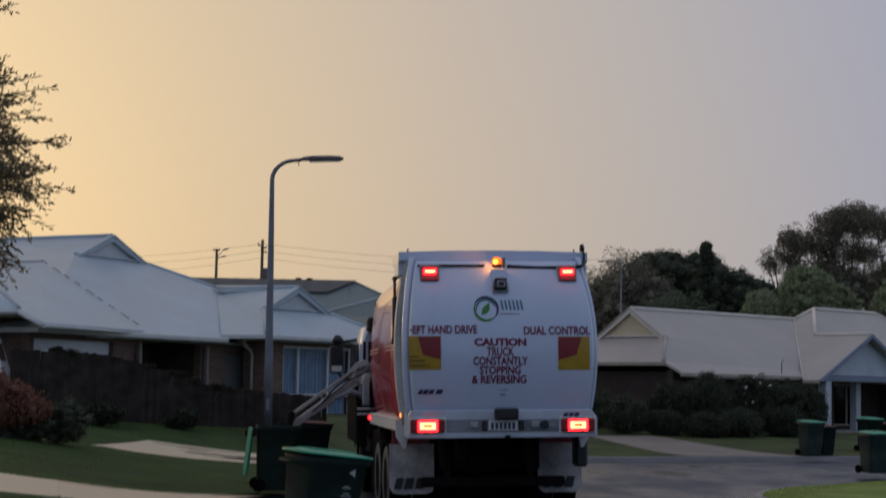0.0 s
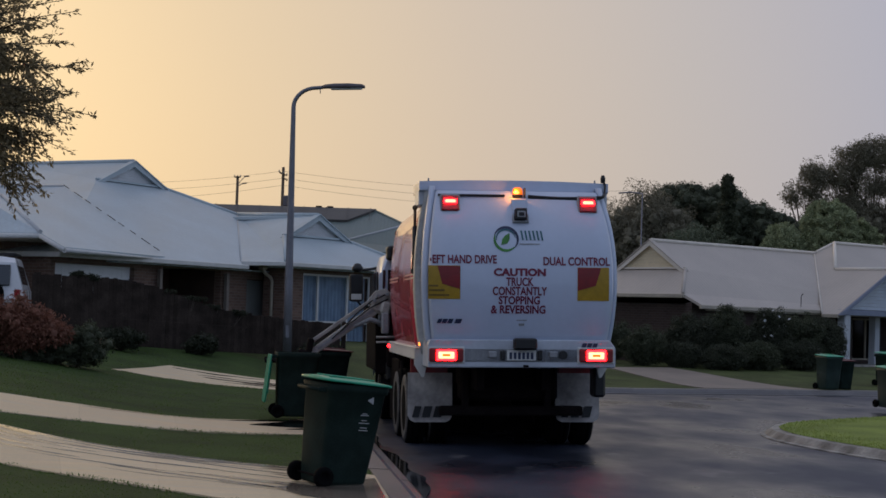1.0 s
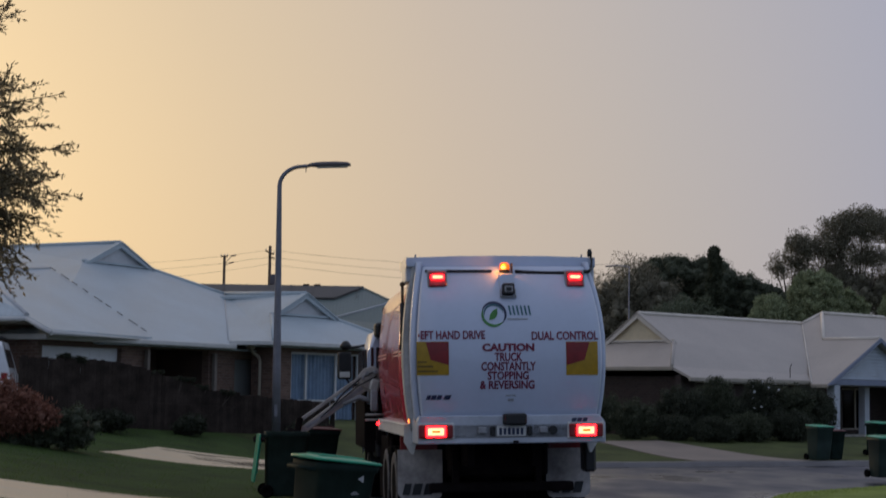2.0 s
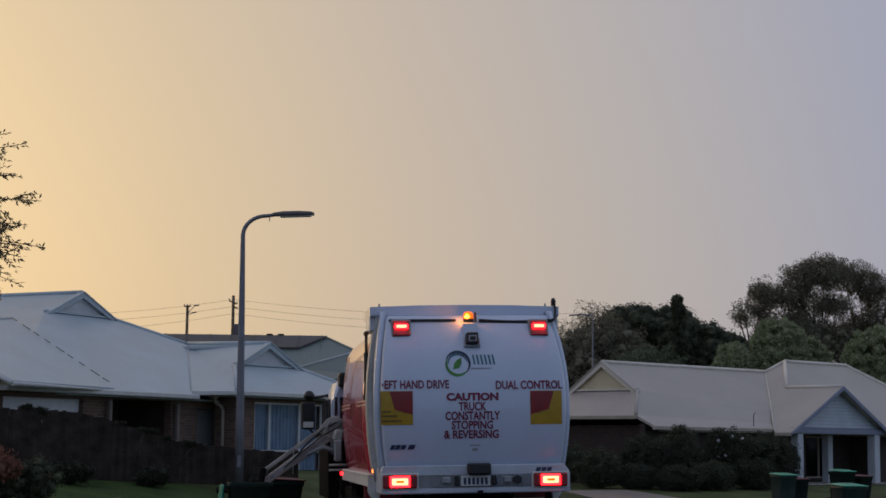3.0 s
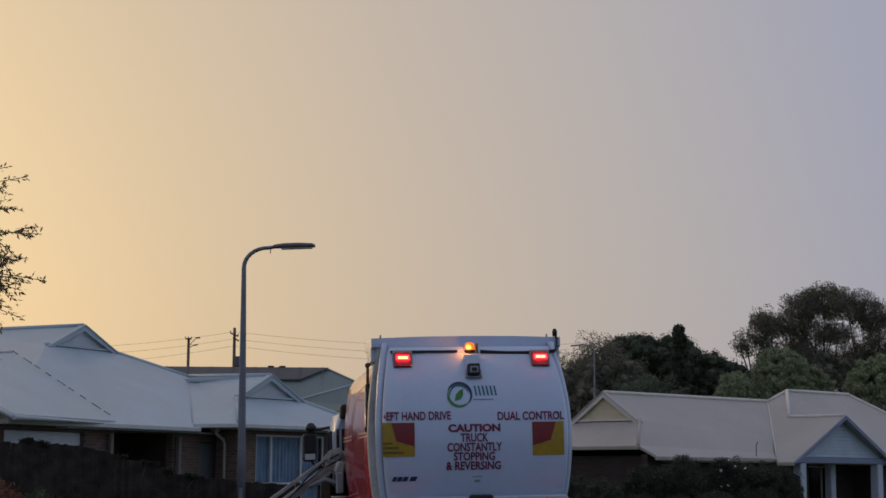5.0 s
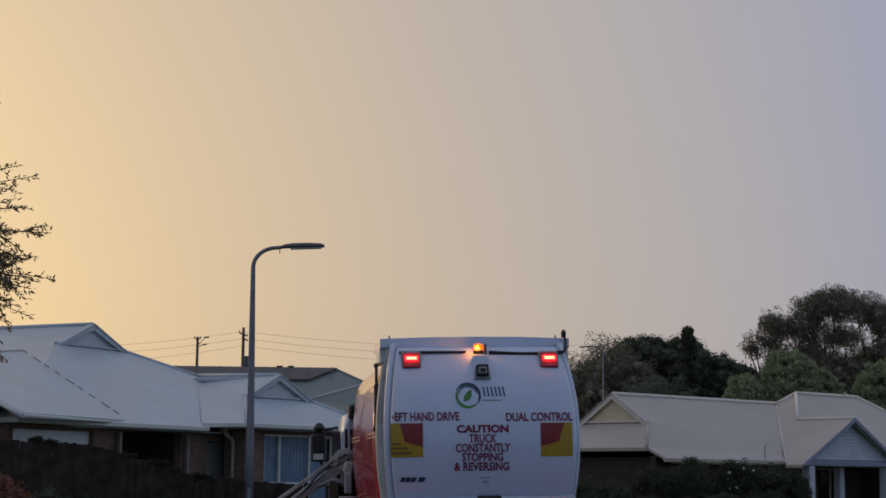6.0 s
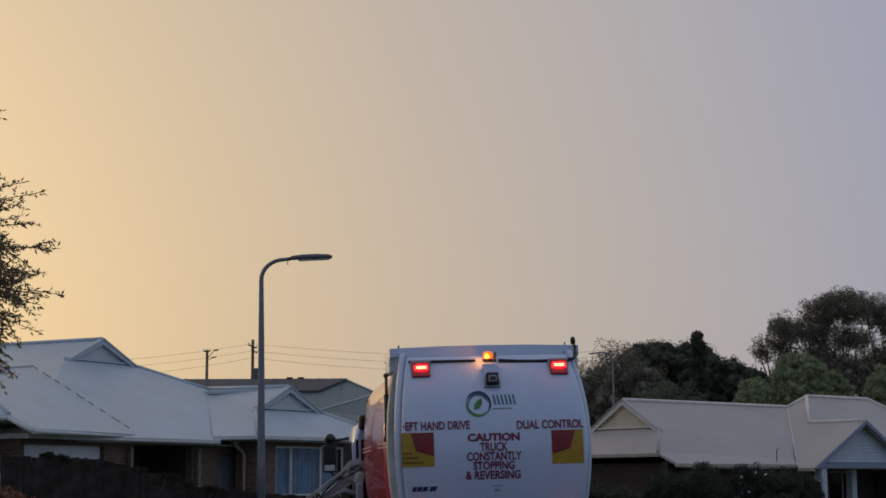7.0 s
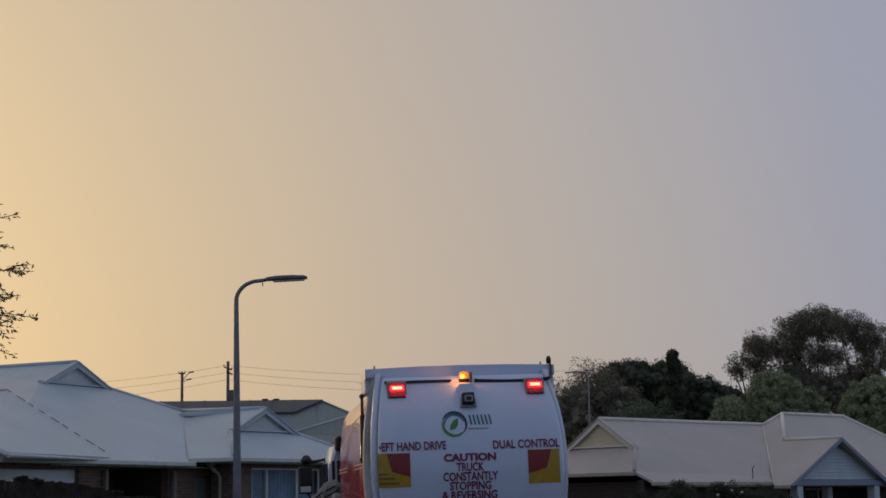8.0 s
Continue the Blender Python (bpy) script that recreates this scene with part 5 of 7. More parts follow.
for s in (-1, 1):
    disc_wheel("wheel", truck, s * 1.06, 7.15, 0.51, 0.30, s)
    arch = loft([[(s * x, 7.15 + 0.66 * math.cos(a), 0.50 + 0.66 * math.sin(a)) for a in np.linspace(0, math.pi, 12)] + [(s * x, 7.15 + 0.61 * math.cos(a), 0.50 + 0.61 * math.sin(a)) for a in np.linspace(math.pi, 0, 12)] for x in (0.86, 1.25)], smooth=False)
    part("wheel_arch", arch, M["black"], truck, "black plastic wheel arch")
    c = 0.09
    flap = prism([(-0.30, 0.33), (0.30, 0.33), (0.30, -0.33 + c), (0.30 - 0.03, -0.33 + 0.03), (0.30 - c, -0.33), (-0.30 + c, -0.33), (-0.30 + 0.03, -0.33 + 0.03), (-0.30, -0.33 + c)], 0.012)
    flap.transform(Matrix.Translation((s * 1.0 + 0.01, 0.98, 0.70)) @ pose(0, 0, 0, -3, 0, 0))
    flap_ob = part("mudflap", flap, M["flap"], truck, "dirty white mudflap with dark lettering bars")
    for k, (dx, w) in enumerate(((-0.18, 0.11), (-0.04, 0.13), (0.11, 0.13))):
        part("lettering_bar", prism([(-w / 2, -0.075), (w / 2 - 0.02, -0.075), (w / 2 + 0.02, 0.075), (-w / 2 + 0.04, 0.075)], 0.006, pose(s * 1.01 + 0.01 + dx, 0.948, 0.51, -3, 0, 0)), M["black"], flap_ob)
    # red panel stands in for tail-lamp glow on the underbody
    part("red_underbody", box(0.50, 0.06, 0.34, pose(s * 1.0, 1.04, 1.05), 0.01), M["darkred"], truck, "dull red panel in place of tail-lamp glow above the mudflap")
# bumper with lamps
bump = prism([(-1.145, 1.15), (1.235, 1.15), (1.235, 1.40), (1.16, 1.50), (-1.12, 1.50), (-1.145, 1.44)], 0.80, pose(-0.03, -0.56, 0), 0.012)
bumper = part("rear_bumper", bump, M["bumperwhite"], truck, "white rear beam carrying lamps and plate")
# flush grey panel; its darker colour stands for the shade of a recess
part("recess", box(1.62, 0.012, 0.17, pose(0.01, -0.554, 1.30), 0.004), M["greypaint"], bumper)
for s in (-1, 1):
    house_l = part("tail_lamp", box(0.43, 0.06, 0.17, pose(s * 0.95, -0.575, 1.305), 0.015), M["redlens"], truck, "rectangular red tail lamp, lit")
    part("lamp_surround", box(0.47, 0.03, 0.21, pose(s * 0.95, -0.558, 1.305), 0.01), M["plate"], house_l)
    for dx in (-0.175, 0.175):
        part("side_lens", box(0.075, 0.02, 0.13, pose(s * 0.95 + dx, -0.600, 1.305), 0.006), M["darkred"], house_l)
    for q, (dx, dz, w, h) in enumerate(((0, 0.055, 0.25, 0.026), (0, -0.055, 0.25, 0.026), (-0.112, 0, 0.026, 0.086), (0.112, 0, 0.026, 0.086))):
        part("lit_segment", box(w, 0.02, h, pose(s * 0.95 + dx, -0.605, 1.305 + dz), 0.006), M["redlit"], house_l)
    part("lit_core", box(0.196, 0.02, 0.082, pose(s * 0.95, -0.604, 1.305), 0.006), M["redhot"], house_l)
    part("lens_centre", box(0.10, 0.010, 0.030, pose(s * 0.95, -0.620, 1.305), 0.006), M["amberlit"], house_l)
    part("reversing_lamp", box(0.11, 0.05, 0.085, pose(s * 0.385 + 0.02, -0.575, 1.315), 0.015), M["greypaint"], bumper, "small unlit clear lamp")
    # high-level lamps on brackets
    zc = 3.22
    hl = part("high_lamp", box(0.22, 0.07, 0.21, pose(s * 0.885, -bulge(zc) - 0.035, zc, -18, 0, 0), 0.012), M["redlens"], truck, "high-mounted lamp with lit red bar")
    part("lamp_frame", box(0.25, 0.05, 0.24, pose(s * 0.885, -bulge(zc) - 0.015, zc, -18, 0, 0), 0.006), M["greypaint"], hl)
    part("lit_bar", box(0.165, 0.02, 0.062, pose(s * 0.885, -bulge(zc) - 0.078, zc + 0.028, -18, 0, 0), 0.008), M["redlit"], hl)
    part("lit_core", box(0.125, 0.012, 0.034, pose(s * 0.885, -bulge(zc) - 0.088, zc + 0.029, -18, 0, 0), 0.006), M["redhot"], hl)
    for k in range(4):
        part("lens_cell", box(0.038, 0.012, 0.04, pose(s * 0.885 - 0.072 + 0.048 * k, -bulge(zc) - 0.066, zc - 0.06, -18, 0, 0), 0.004), M["darkred"], hl)
part("round_lamp", lathe([(0.055, 0), (0.055, 0.04), (0.0005, 0.045)], 'Y', 14, pose(0.53, -0.590, 1.31)), M["black"], bumper)
plate = part("number_plate", box(0.37, 0.012, 0.13, pose(0.0, -0.575, 1.305), 0.004), M["plate"], truck, "white number plate with dark bars")
for k in range(6):
    part("plate_bar", box(0.035, 0.004, 0.085, pose(-0.135 + 0.054 * k, -0.583, 1.300), 0.002), M["navy"], plate)
for s in (-1, 1):
    part("plate_lamp", box(0.06, 0.05, 0.12, pose(s * 0.235, -0.570, 1.305), 0.012), M["black"], bumper)
part("guard_end", box(0.16, 0.30, 0.46, pose(1.21, 0.60, 0.96), 0.03), M["black"], truck, "black guard behind the rear beam")
part("step_box", box(0.29, 0.16, 0.14, pose(0.04, -0.610, 1.45), 0.02), M["black"], truck, "black rubber-edged box above the plate")
part("tow_eye", box(0.07, 0.04, 0.03, pose(0.06, -0.560, 1.17), 0.006), M["dark"], bumper)
# beacon, camera and cable
beacon = part("beacon", lathe([(0.062, 0), (0.066, 0.015), (0.066, 0.035)], 'Z', 20, pose(-0.005, -0.20, 3.315)), M["black"], truck, "amber flashing beacon, lit")
part("beacon_lens", lathe([(0.064, 0.0), (0.066, 0.05), (0.058, 0.08), (0.034, 0.098), (0.0005, 0.102)], 'Z', 20, pose(-0.005, -0.20, 3.345)), M["amberlit"], beacon)
part("lit_core", lathe([(0.03, 0.0), (0.042, 0.028), (0.0005, 0.06)], 'Z', 12, pose(-0.022, -0.245, 3.352)), M["amberhot"], beacon, "bright lamp core")
part("beacon_bracket", box(0.22, 0.22, 0.02, pose(-0.005, -0.11, 3.305), 0.004), M["whitedirty"], beacon)
part("beacon_shield", box(0.014, 0.12, 0.13, pose(0.085, -0.20, 3.37), 0.004), M["black"], beacon, "dark shield beside the lens")
cam_box = part("camera_bracket", box(0.20, 0.07, 0.22, pose(0.0, -bulge(3.18) - 0.02, 3.18, -16, 0, 0), 0.012), M["white"], truck, "white bracket with a rear-view camera")
part("camera_head", box(0.15, 0.12, 0.145, pose(0.0, -bulge(3.08) - 0.085, 3.085, -6, 0, 0), 0.012), M["black"], cam_box)
part("camera_bezel", box(0.105, 0.02, 0.08, pose(0.0, -bulge(3.08) - 0.145, 3.085, -6, 0, 0), 0.006), M["greypaint"], cam_box, "grey camera bezel")
part("camera_lens", box(0.070, 0.02, 0.048, pose(0.0, -bulge(3.08) - 0.152, 3.085, -6, 0, 0), 0.006), M["black"], cam_box)
part("bracket_foot", box(0.21, 0.05, 0.020, pose(0.0, -bulge(2.99) - 0.03, 2.99), 0.004), M["greypaint"], cam_box)
for s in (-1, 1):
    part("bracket_strut", box(0.012, 0.04, 0.10, pose(s * 0.095, -bulge(3.03) - 0.03, 3.035, -10, 0, 0)), M["whitedirty"], cam_box)
for z0, x1 in ((3.335, 1.10), (3.315, 1.08)):
    part("cable", tube([(x, -bulge(3.33) - 0.03, z0 - 0.02 * math.sin(math.pi * (x - 0.13) / (x1 - 0.13))) for x in np.linspace(0.13, x1, 9)] + [(1.17, 0.0, z0 + 0.05), (1.19, 0.06, 3.50), (1.17, 0.12, 3.60)], 0.016, 6), M["black"], truck)
part("cable_rail", box(0.86, 0.05, 0.028, pose(-0.60, -bulge(3.33) - 0.02, 3.335), 0.006), M["black"], truck)
part("cable_gland", lathe([(0.03, 0), (0.035, 0.06), (0.02, 0.10)], 'Z', 10, pose(1.17, 0.10, 3.54)), M["black"], truck)
# writing on the tailgate
for words, x, z, size, width, bold in (("EFT HAND DRIVE", -0.73, 2.500, 0.145, 0.81, 0.0035), ("DUAL CONTROL", 0.69, 2.485, 0.145, 0.85, 0.0035), ("CAUTION", -0.03, 2.342, 0.125, 0.66, 0.006),
                                       ("TRUCK", -0.035, 2.222, 0.145, 0.35, 0.0035), ("CONSTANTLY", -0.035, 2.105, 0.145, 0.69, 0.0035), ("STOPPING", -0.035, 1.990, 0.140, 0.52, 0.0035), ("& REVERSING", -0.045, 1.875, 0.140, 0.69, 0.0035)):
    t_bm = lettering_mesh(words, size, bold)
    xs = [v.co.x for v in t_bm.verts]
    k = width / (max(xs) - min(xs))
    for v in t_bm.verts:
        v.co.x *= k
    part("lettering", on_gate(t_bm, x, z), M["lettering"], tailgate, "dark red capital lettering")
part("worn_letter", on_gate(patch_mesh(0.018, 0.04), -1.155, 2.50), M["lettering"], tailgate)
# swirl and leaf emblem with plain bars beside it
part("emblem_arc", on_gate(ring_mesh(0.134, 0.168, -50, 165), -0.20, 2.765, 0.005), M["navy"], tailgate, "navy and teal swirl emblem")
part("emblem_arc", on_gate(ring_mesh(0.128, 0.162, 155, 320), -0.20, 2.765, 0.007), M["leafgreen"], tailgate)
part("emblem_arc", on_gate(ring_mesh(0.112, 0.132, 10, 190), -0.20, 2.765, 0.009), M["teal"], tailgate)
part("emblem_leaf", on_gate(patch_mesh(0, 0, outline=[(-0.062, -0.075), (0.015, -0.055), (0.048, 0.0), (0.050, 0.080), (-0.010, 0.045), (-0.046, 0.0)]), -0.20, 2.765, 0.006), M["leafgreen"], tailgate, "green leaf emblem")
for k in range(6):
    part("emblem_bar", on_gate(patch_mesh(0, 0, outline=[(0.05 * k, 0.062), (0.05 * k + 0.022, 0.062), (0.05 * k + 0.040, -0.062), (0.05 * k + 0.018, -0.062)]), -0.012, 2.815, 0.005), M["teal"], tailgate)
part("emblem_line", on_gate(patch_mesh(0.26, 0.014), 0.10, 2.705), M["greypaint"], tailgate, "faint grey strap line")
# reflective corner panels
for s in (-1, 1):
    cx, cz = (-0.985, 2.215) if s < 0 else (0.905, 2.205)
    pl = part("marker_panel", on_gate(patch_mesh(0.405, 0.42), cx, cz, 0.004), M["yellow"], tailgate, "yellow and dark red reflective panel")
    o = [(-0.085, 0.205), (0.20, 0.205), (0.20, -0.085), (-0.025, -0.02)] if s < 0 else [(-0.20, 0.205), (0.10, 0.205), (0.03, -0.02), (-0.20, -0.085)]
    part("red_field", on_gate(patch_mesh(0, 0, outline=o), cx, cz, 0.009), M["darkred"], pl)
    if s < 0:
        for k, (w, dz) in enumerate(((0.12, -0.045), (0.20, -0.10), (0.26, -0.16))):
            part("print_bar", on_gate(patch_mesh(w, 0.022), cx - 0.195 + w / 2, cz + dz, 0.009), M["fadedprint"], pl)
for dx, w in ((-1.065, 0.05), (-1.00, 0.06), (-0.93, 0.06), (-0.83, 0.08)):
    part("maker_bar", on_gate(patch_mesh(0, 0, outline=[(-w / 2 - 0.012, -0.028), (w / 2 - 0.012, -0.028), (w / 2 + 0.012, 0.028), (-w / 2 + 0.012, 0.028)]), dx + 0.03, 1.73), M["navy"], tailgate)
part("gate_label", on_gate(patch_mesh(0.13, 0.012), 0.0, 1.745), M["greypaint"], tailgate)
part("gate_label", on_gate(patch_mesh(0.07, 0.03), 0.0, 1.69), M["greypaint"], tailgate)
for dx in (0.80, 0.87, 0.94):
    part("maker_bar", prism([(-0.04, -0.03), (0.018, -0.03), (0.04, 0.03), (-0.018, 0.03)], 0.004, pose(dx, -0.566, 1.43)), M["navy"], bumper)
# cab
sec = []
for y, z1, w in ((6.15, 2.74, 1.28), (6.35, 2.82, 1.31), (7.6, 2.84, 1.31), (8.05, 2.74, 1.30), (8.38, 1.95, 1.29), (8.42, 0.95, 1.26)):
    sec.append([(-w, y, 0.95), (-w - 0.02, y, 1.6), (-w + 0.015, y, min(z1 - 0.25, 2.45)), (-w + 0.10, y, z1 - 0.06), (-w + 0.24, y, z1), (w - 0.24, y, z1), (w - 0.10, y, z1 - 0.06), (w - 0.015, y, min(z1 - 0.25, 2.45)), (w + 0.02, y, 1.6), (w, y, 0.95)])
cab = part("cab", loft(sec), M["white"], truck, "white forward-control cab")
for s in (-1, 1):
    for y0, y1 in ((6.28, 6.72), (6.95, 7.95)):
        wnd = prism([(0, 0), (y1 - y0, 0), (y1 - y0 - 0.05, 0.72), (0.05, 0.72)], 0.02, Matrix.Translation((s * 1.312, y0, 1.78)) @ pose(0, 0, 0, 0, -s * 1.5, 90))
        part("side_window", wnd, M["glass"], cab, "dark glass")
    part("door_handle", box(0.03, 0.16, 0.04, pose(s * 1.345, 7.05, 1.62), 0.01), M["black"], cab)
    part("door_seam", box(0.012, 0.02, 1.55, pose(s * 1.322, 6.84, 1.80)), M["dark"], cab)
    part("cab_step", box(0.16, 0.7, 0.30, pose(s * 1.12, 6.25, 0.88), 0.03), M["black"], cab)
    # mirrors
    mir = part("mirror", box(0.24, 0.16, 0.48, pose(s * 1.58, 8.05, 2.26), 0.04, seg=2), M["black"], truck, "tall black wing mirror")
    # panes plain black and white in place of what they reflect
    part("mirror_glass", box(0.19, 0.01, 0.28, pose(s * 1.58, 7.965, 2.33), 0.006), M["black"], mir)
    part("mirror_glass", box(0.18, 0.01, 0.10, pose(s * 1.58, 7.965, 2.10), 0.006), M["trimwhite"], mir)
    part("mirror_cap", lathe([(0.06, 0), (0.10, 0.05), (0.10, 0.08), (0.05, 0.15), (0.0005, 0.16)], 'Z', 12, pose(s * 1.56, 8.0, 2.53)), M["black"], mir)
    part("mirror_arm", tube([(s * 1.16, 8.1, 2.62), (s * 1.38, 8.1, 2.58), (s * 1.52, 8.06, 2.56)], 0.025, 8), M["black"], mir)
    part("mirror_arm", tube([(s * 1.2, 8.1, 1.92), (s * 1.48, 8.1, 1.94), (s * 1.56, 8.06, 2.04)], 0.02, 8), M["black"], mir)
part("windscreen", prism([(-1.02, 0), (1.02, 0), (0.98, 0.78), (-0.98, 0.78)], 0.02, pose(0, 8.31, 1.95, 22, 0, 0)), M["glass"], cab)
part("air_intake", box(0.34, 0.30, 0.24, pose(-1.04, 6.0, 2.80), 0.05, seg=2), M["black"], truck, "black air intake behind the cab")
part("cab_lower_panel", box(0.34, 0.06, 0.78, pose(-1.20, 6.10, 1.21), 0.01), M["dark"], cab, "black lower bodywork")
for x, w in ((-1.235, 0.045), (-1.140, 0.065)):
    part("rear_slot", box(w, 0.03, 0.62, pose(x, 6.15, 2.22), 0.008), M["glass"], cab, "dark narrow rear pane")
part("grab_rail", tube([(-1.30, 6.05, 1.62), (-1.31, 6.02, 1.70), (-1.31, 6.02, 2.40), (-1.30, 6.05, 2.48)], 0.018, 8), M["white"], cab)
part("cab_lower_panel", box(0.04, 2.25, 1.05, pose(-1.352, 7.25, 1.40), 0.01), M["dark"], cab, "black lower bodywork")
# lifting arm, lowered and reaching out over the kerb
reach = pose(0, 0, 0, 0, 145, 0)
arm = part("lift_arm", prism([(0, -0.075), (1.30, -0.055), (1.46, -0.02), (1.46, 0.03), (1.30, 0.055), (0, 0.085)], 0.09, Matrix.Translation((-1.34, 5.75, 1.93)) @ reach, 0.01), M["steel"], truck, "scuffed grey steel lifting arm")
part("arm_web", prism([(0.10, -0.025), (1.20, -0.02), (1.20, 0.02), (0.10, 0.03)], 0.012, Matrix.Translation((-1.34, 5.742, 1.93)) @ reach), M["greypaint"], arm, "grey web along the arm")
part("arm_link", prism([(0, -0.030), (1.28, -0.030), (1.28, 0.030), (0, 0.030)], 0.06, Matrix.Translation((-1.40, 5.82, 2.07)) @ reach, 0.008), M["steel"], arm)
piv = prism([(-0.02, 1.78), (0.14, 1.86), (0.16, 2.14), (0.06, 2.22), (-0.10, 2.18), (-0.20, 2.06), (-0.16, 1.90)], 0.05, pose(-1.30, 5.72, 0), 0.012)
lathe([(0.075, -0.09), (0.095, -0.07), (0.095, 0.07), (0.075, 0.09)], 'Y', 16, pose(-1.34, 5.76, 1.94), piv)
lathe([(0.055, -0.09), (0.055, 0.09)], 'Y', 12, pose(-1.41, 5.80, 2.07), piv)
box(0.16, 0.14, 0.42, pose(-1.19, 5.85, 1.92, 0, -14, 0), 0.03, piv)
part("arm_pivot", piv, M["steel"], arm)
part("arm_mast", box(0.14, 0.22, 1.0, pose(-1.13, 5.85, 1.45), 0.02), M["dark"], truck)
part("arm_hose", tube([(-1.24, 5.66, 2.12), (-1.46, 5.64, 2.02), (-1.72, 5.66, 1.80), (-1.96, 5.68, 1.52)], 0.014, 6), M["black"], arm)
part("arm_hose", tube([(-1.20, 5.64, 2.05), (-1.50, 5.63, 1.90), (-1.80, 5.65, 1.66), (-2.10, 5.68, 1.40)], 0.012, 6), M["black"], arm)
gr = box(0.22, 0.34, 0.24, pose(-2.56, 5.80, 1.10, 0, 20, 0), 0.03)
box(0.10, 0.30, 0.34, pose(-2.46, 5.80, 1.24, 0, 12, 0), 0.02, gr)
tube([(-2.60, 5.62, 1.06), (-2.72, 5.44, 1.06), (-2.98, 5.40, 1.06), (-3.16, 5.48, 1.06)], 0.04, 8, gr)
tube([(-2.60, 5.98, 1.06), (-2.72, 6.22, 1.06), (-2.98, 6.28, 1.06), (-3.16, 6.20, 1.06)], 0.04, 8, gr)
for dx, dz in ((-0.04, 0.10), (0.06, -0.12), (-0.10, 0.02), (0.10, 0.12)):
    part("pivot_pin", lathe([(0.028, -0.10), (0.032, -0.09), (0.032, 0.0), (0.016, 0.01)], 'Y', 10, pose(-1.32 + dx, 5.71, 2.00 + dz)), M["greypaint"], arm)
for z in (1.36, 1.44):
    part("side_rail", tube([(-1.42, 5.2, z), (-1.10, 5.2, z)], 0.018, 6), M["steel"], truck)
part("ladder_step", box(0.12, 0.16, 0.34, pose(-1.26, 5.45, 1.66), 0.02), M["greypaint"], truck)
part("valve_block", box(0.16, 0.14, 0.20, pose(-1.24, 5.62, 1.90, 0, 15, 0), 0.03), M["steel"], truck)
part("arm_ram", tube([(-1.20, 5.72, 1.62), (-1.48, 5.72, 1.72), (-1.74, 5.72, 1.60)], [0.05, 0.04, 0.025], 8), M["greypaint"], arm)
part("grabber", gr, M["dark"], arm, "dark two-fingered bin grabber")

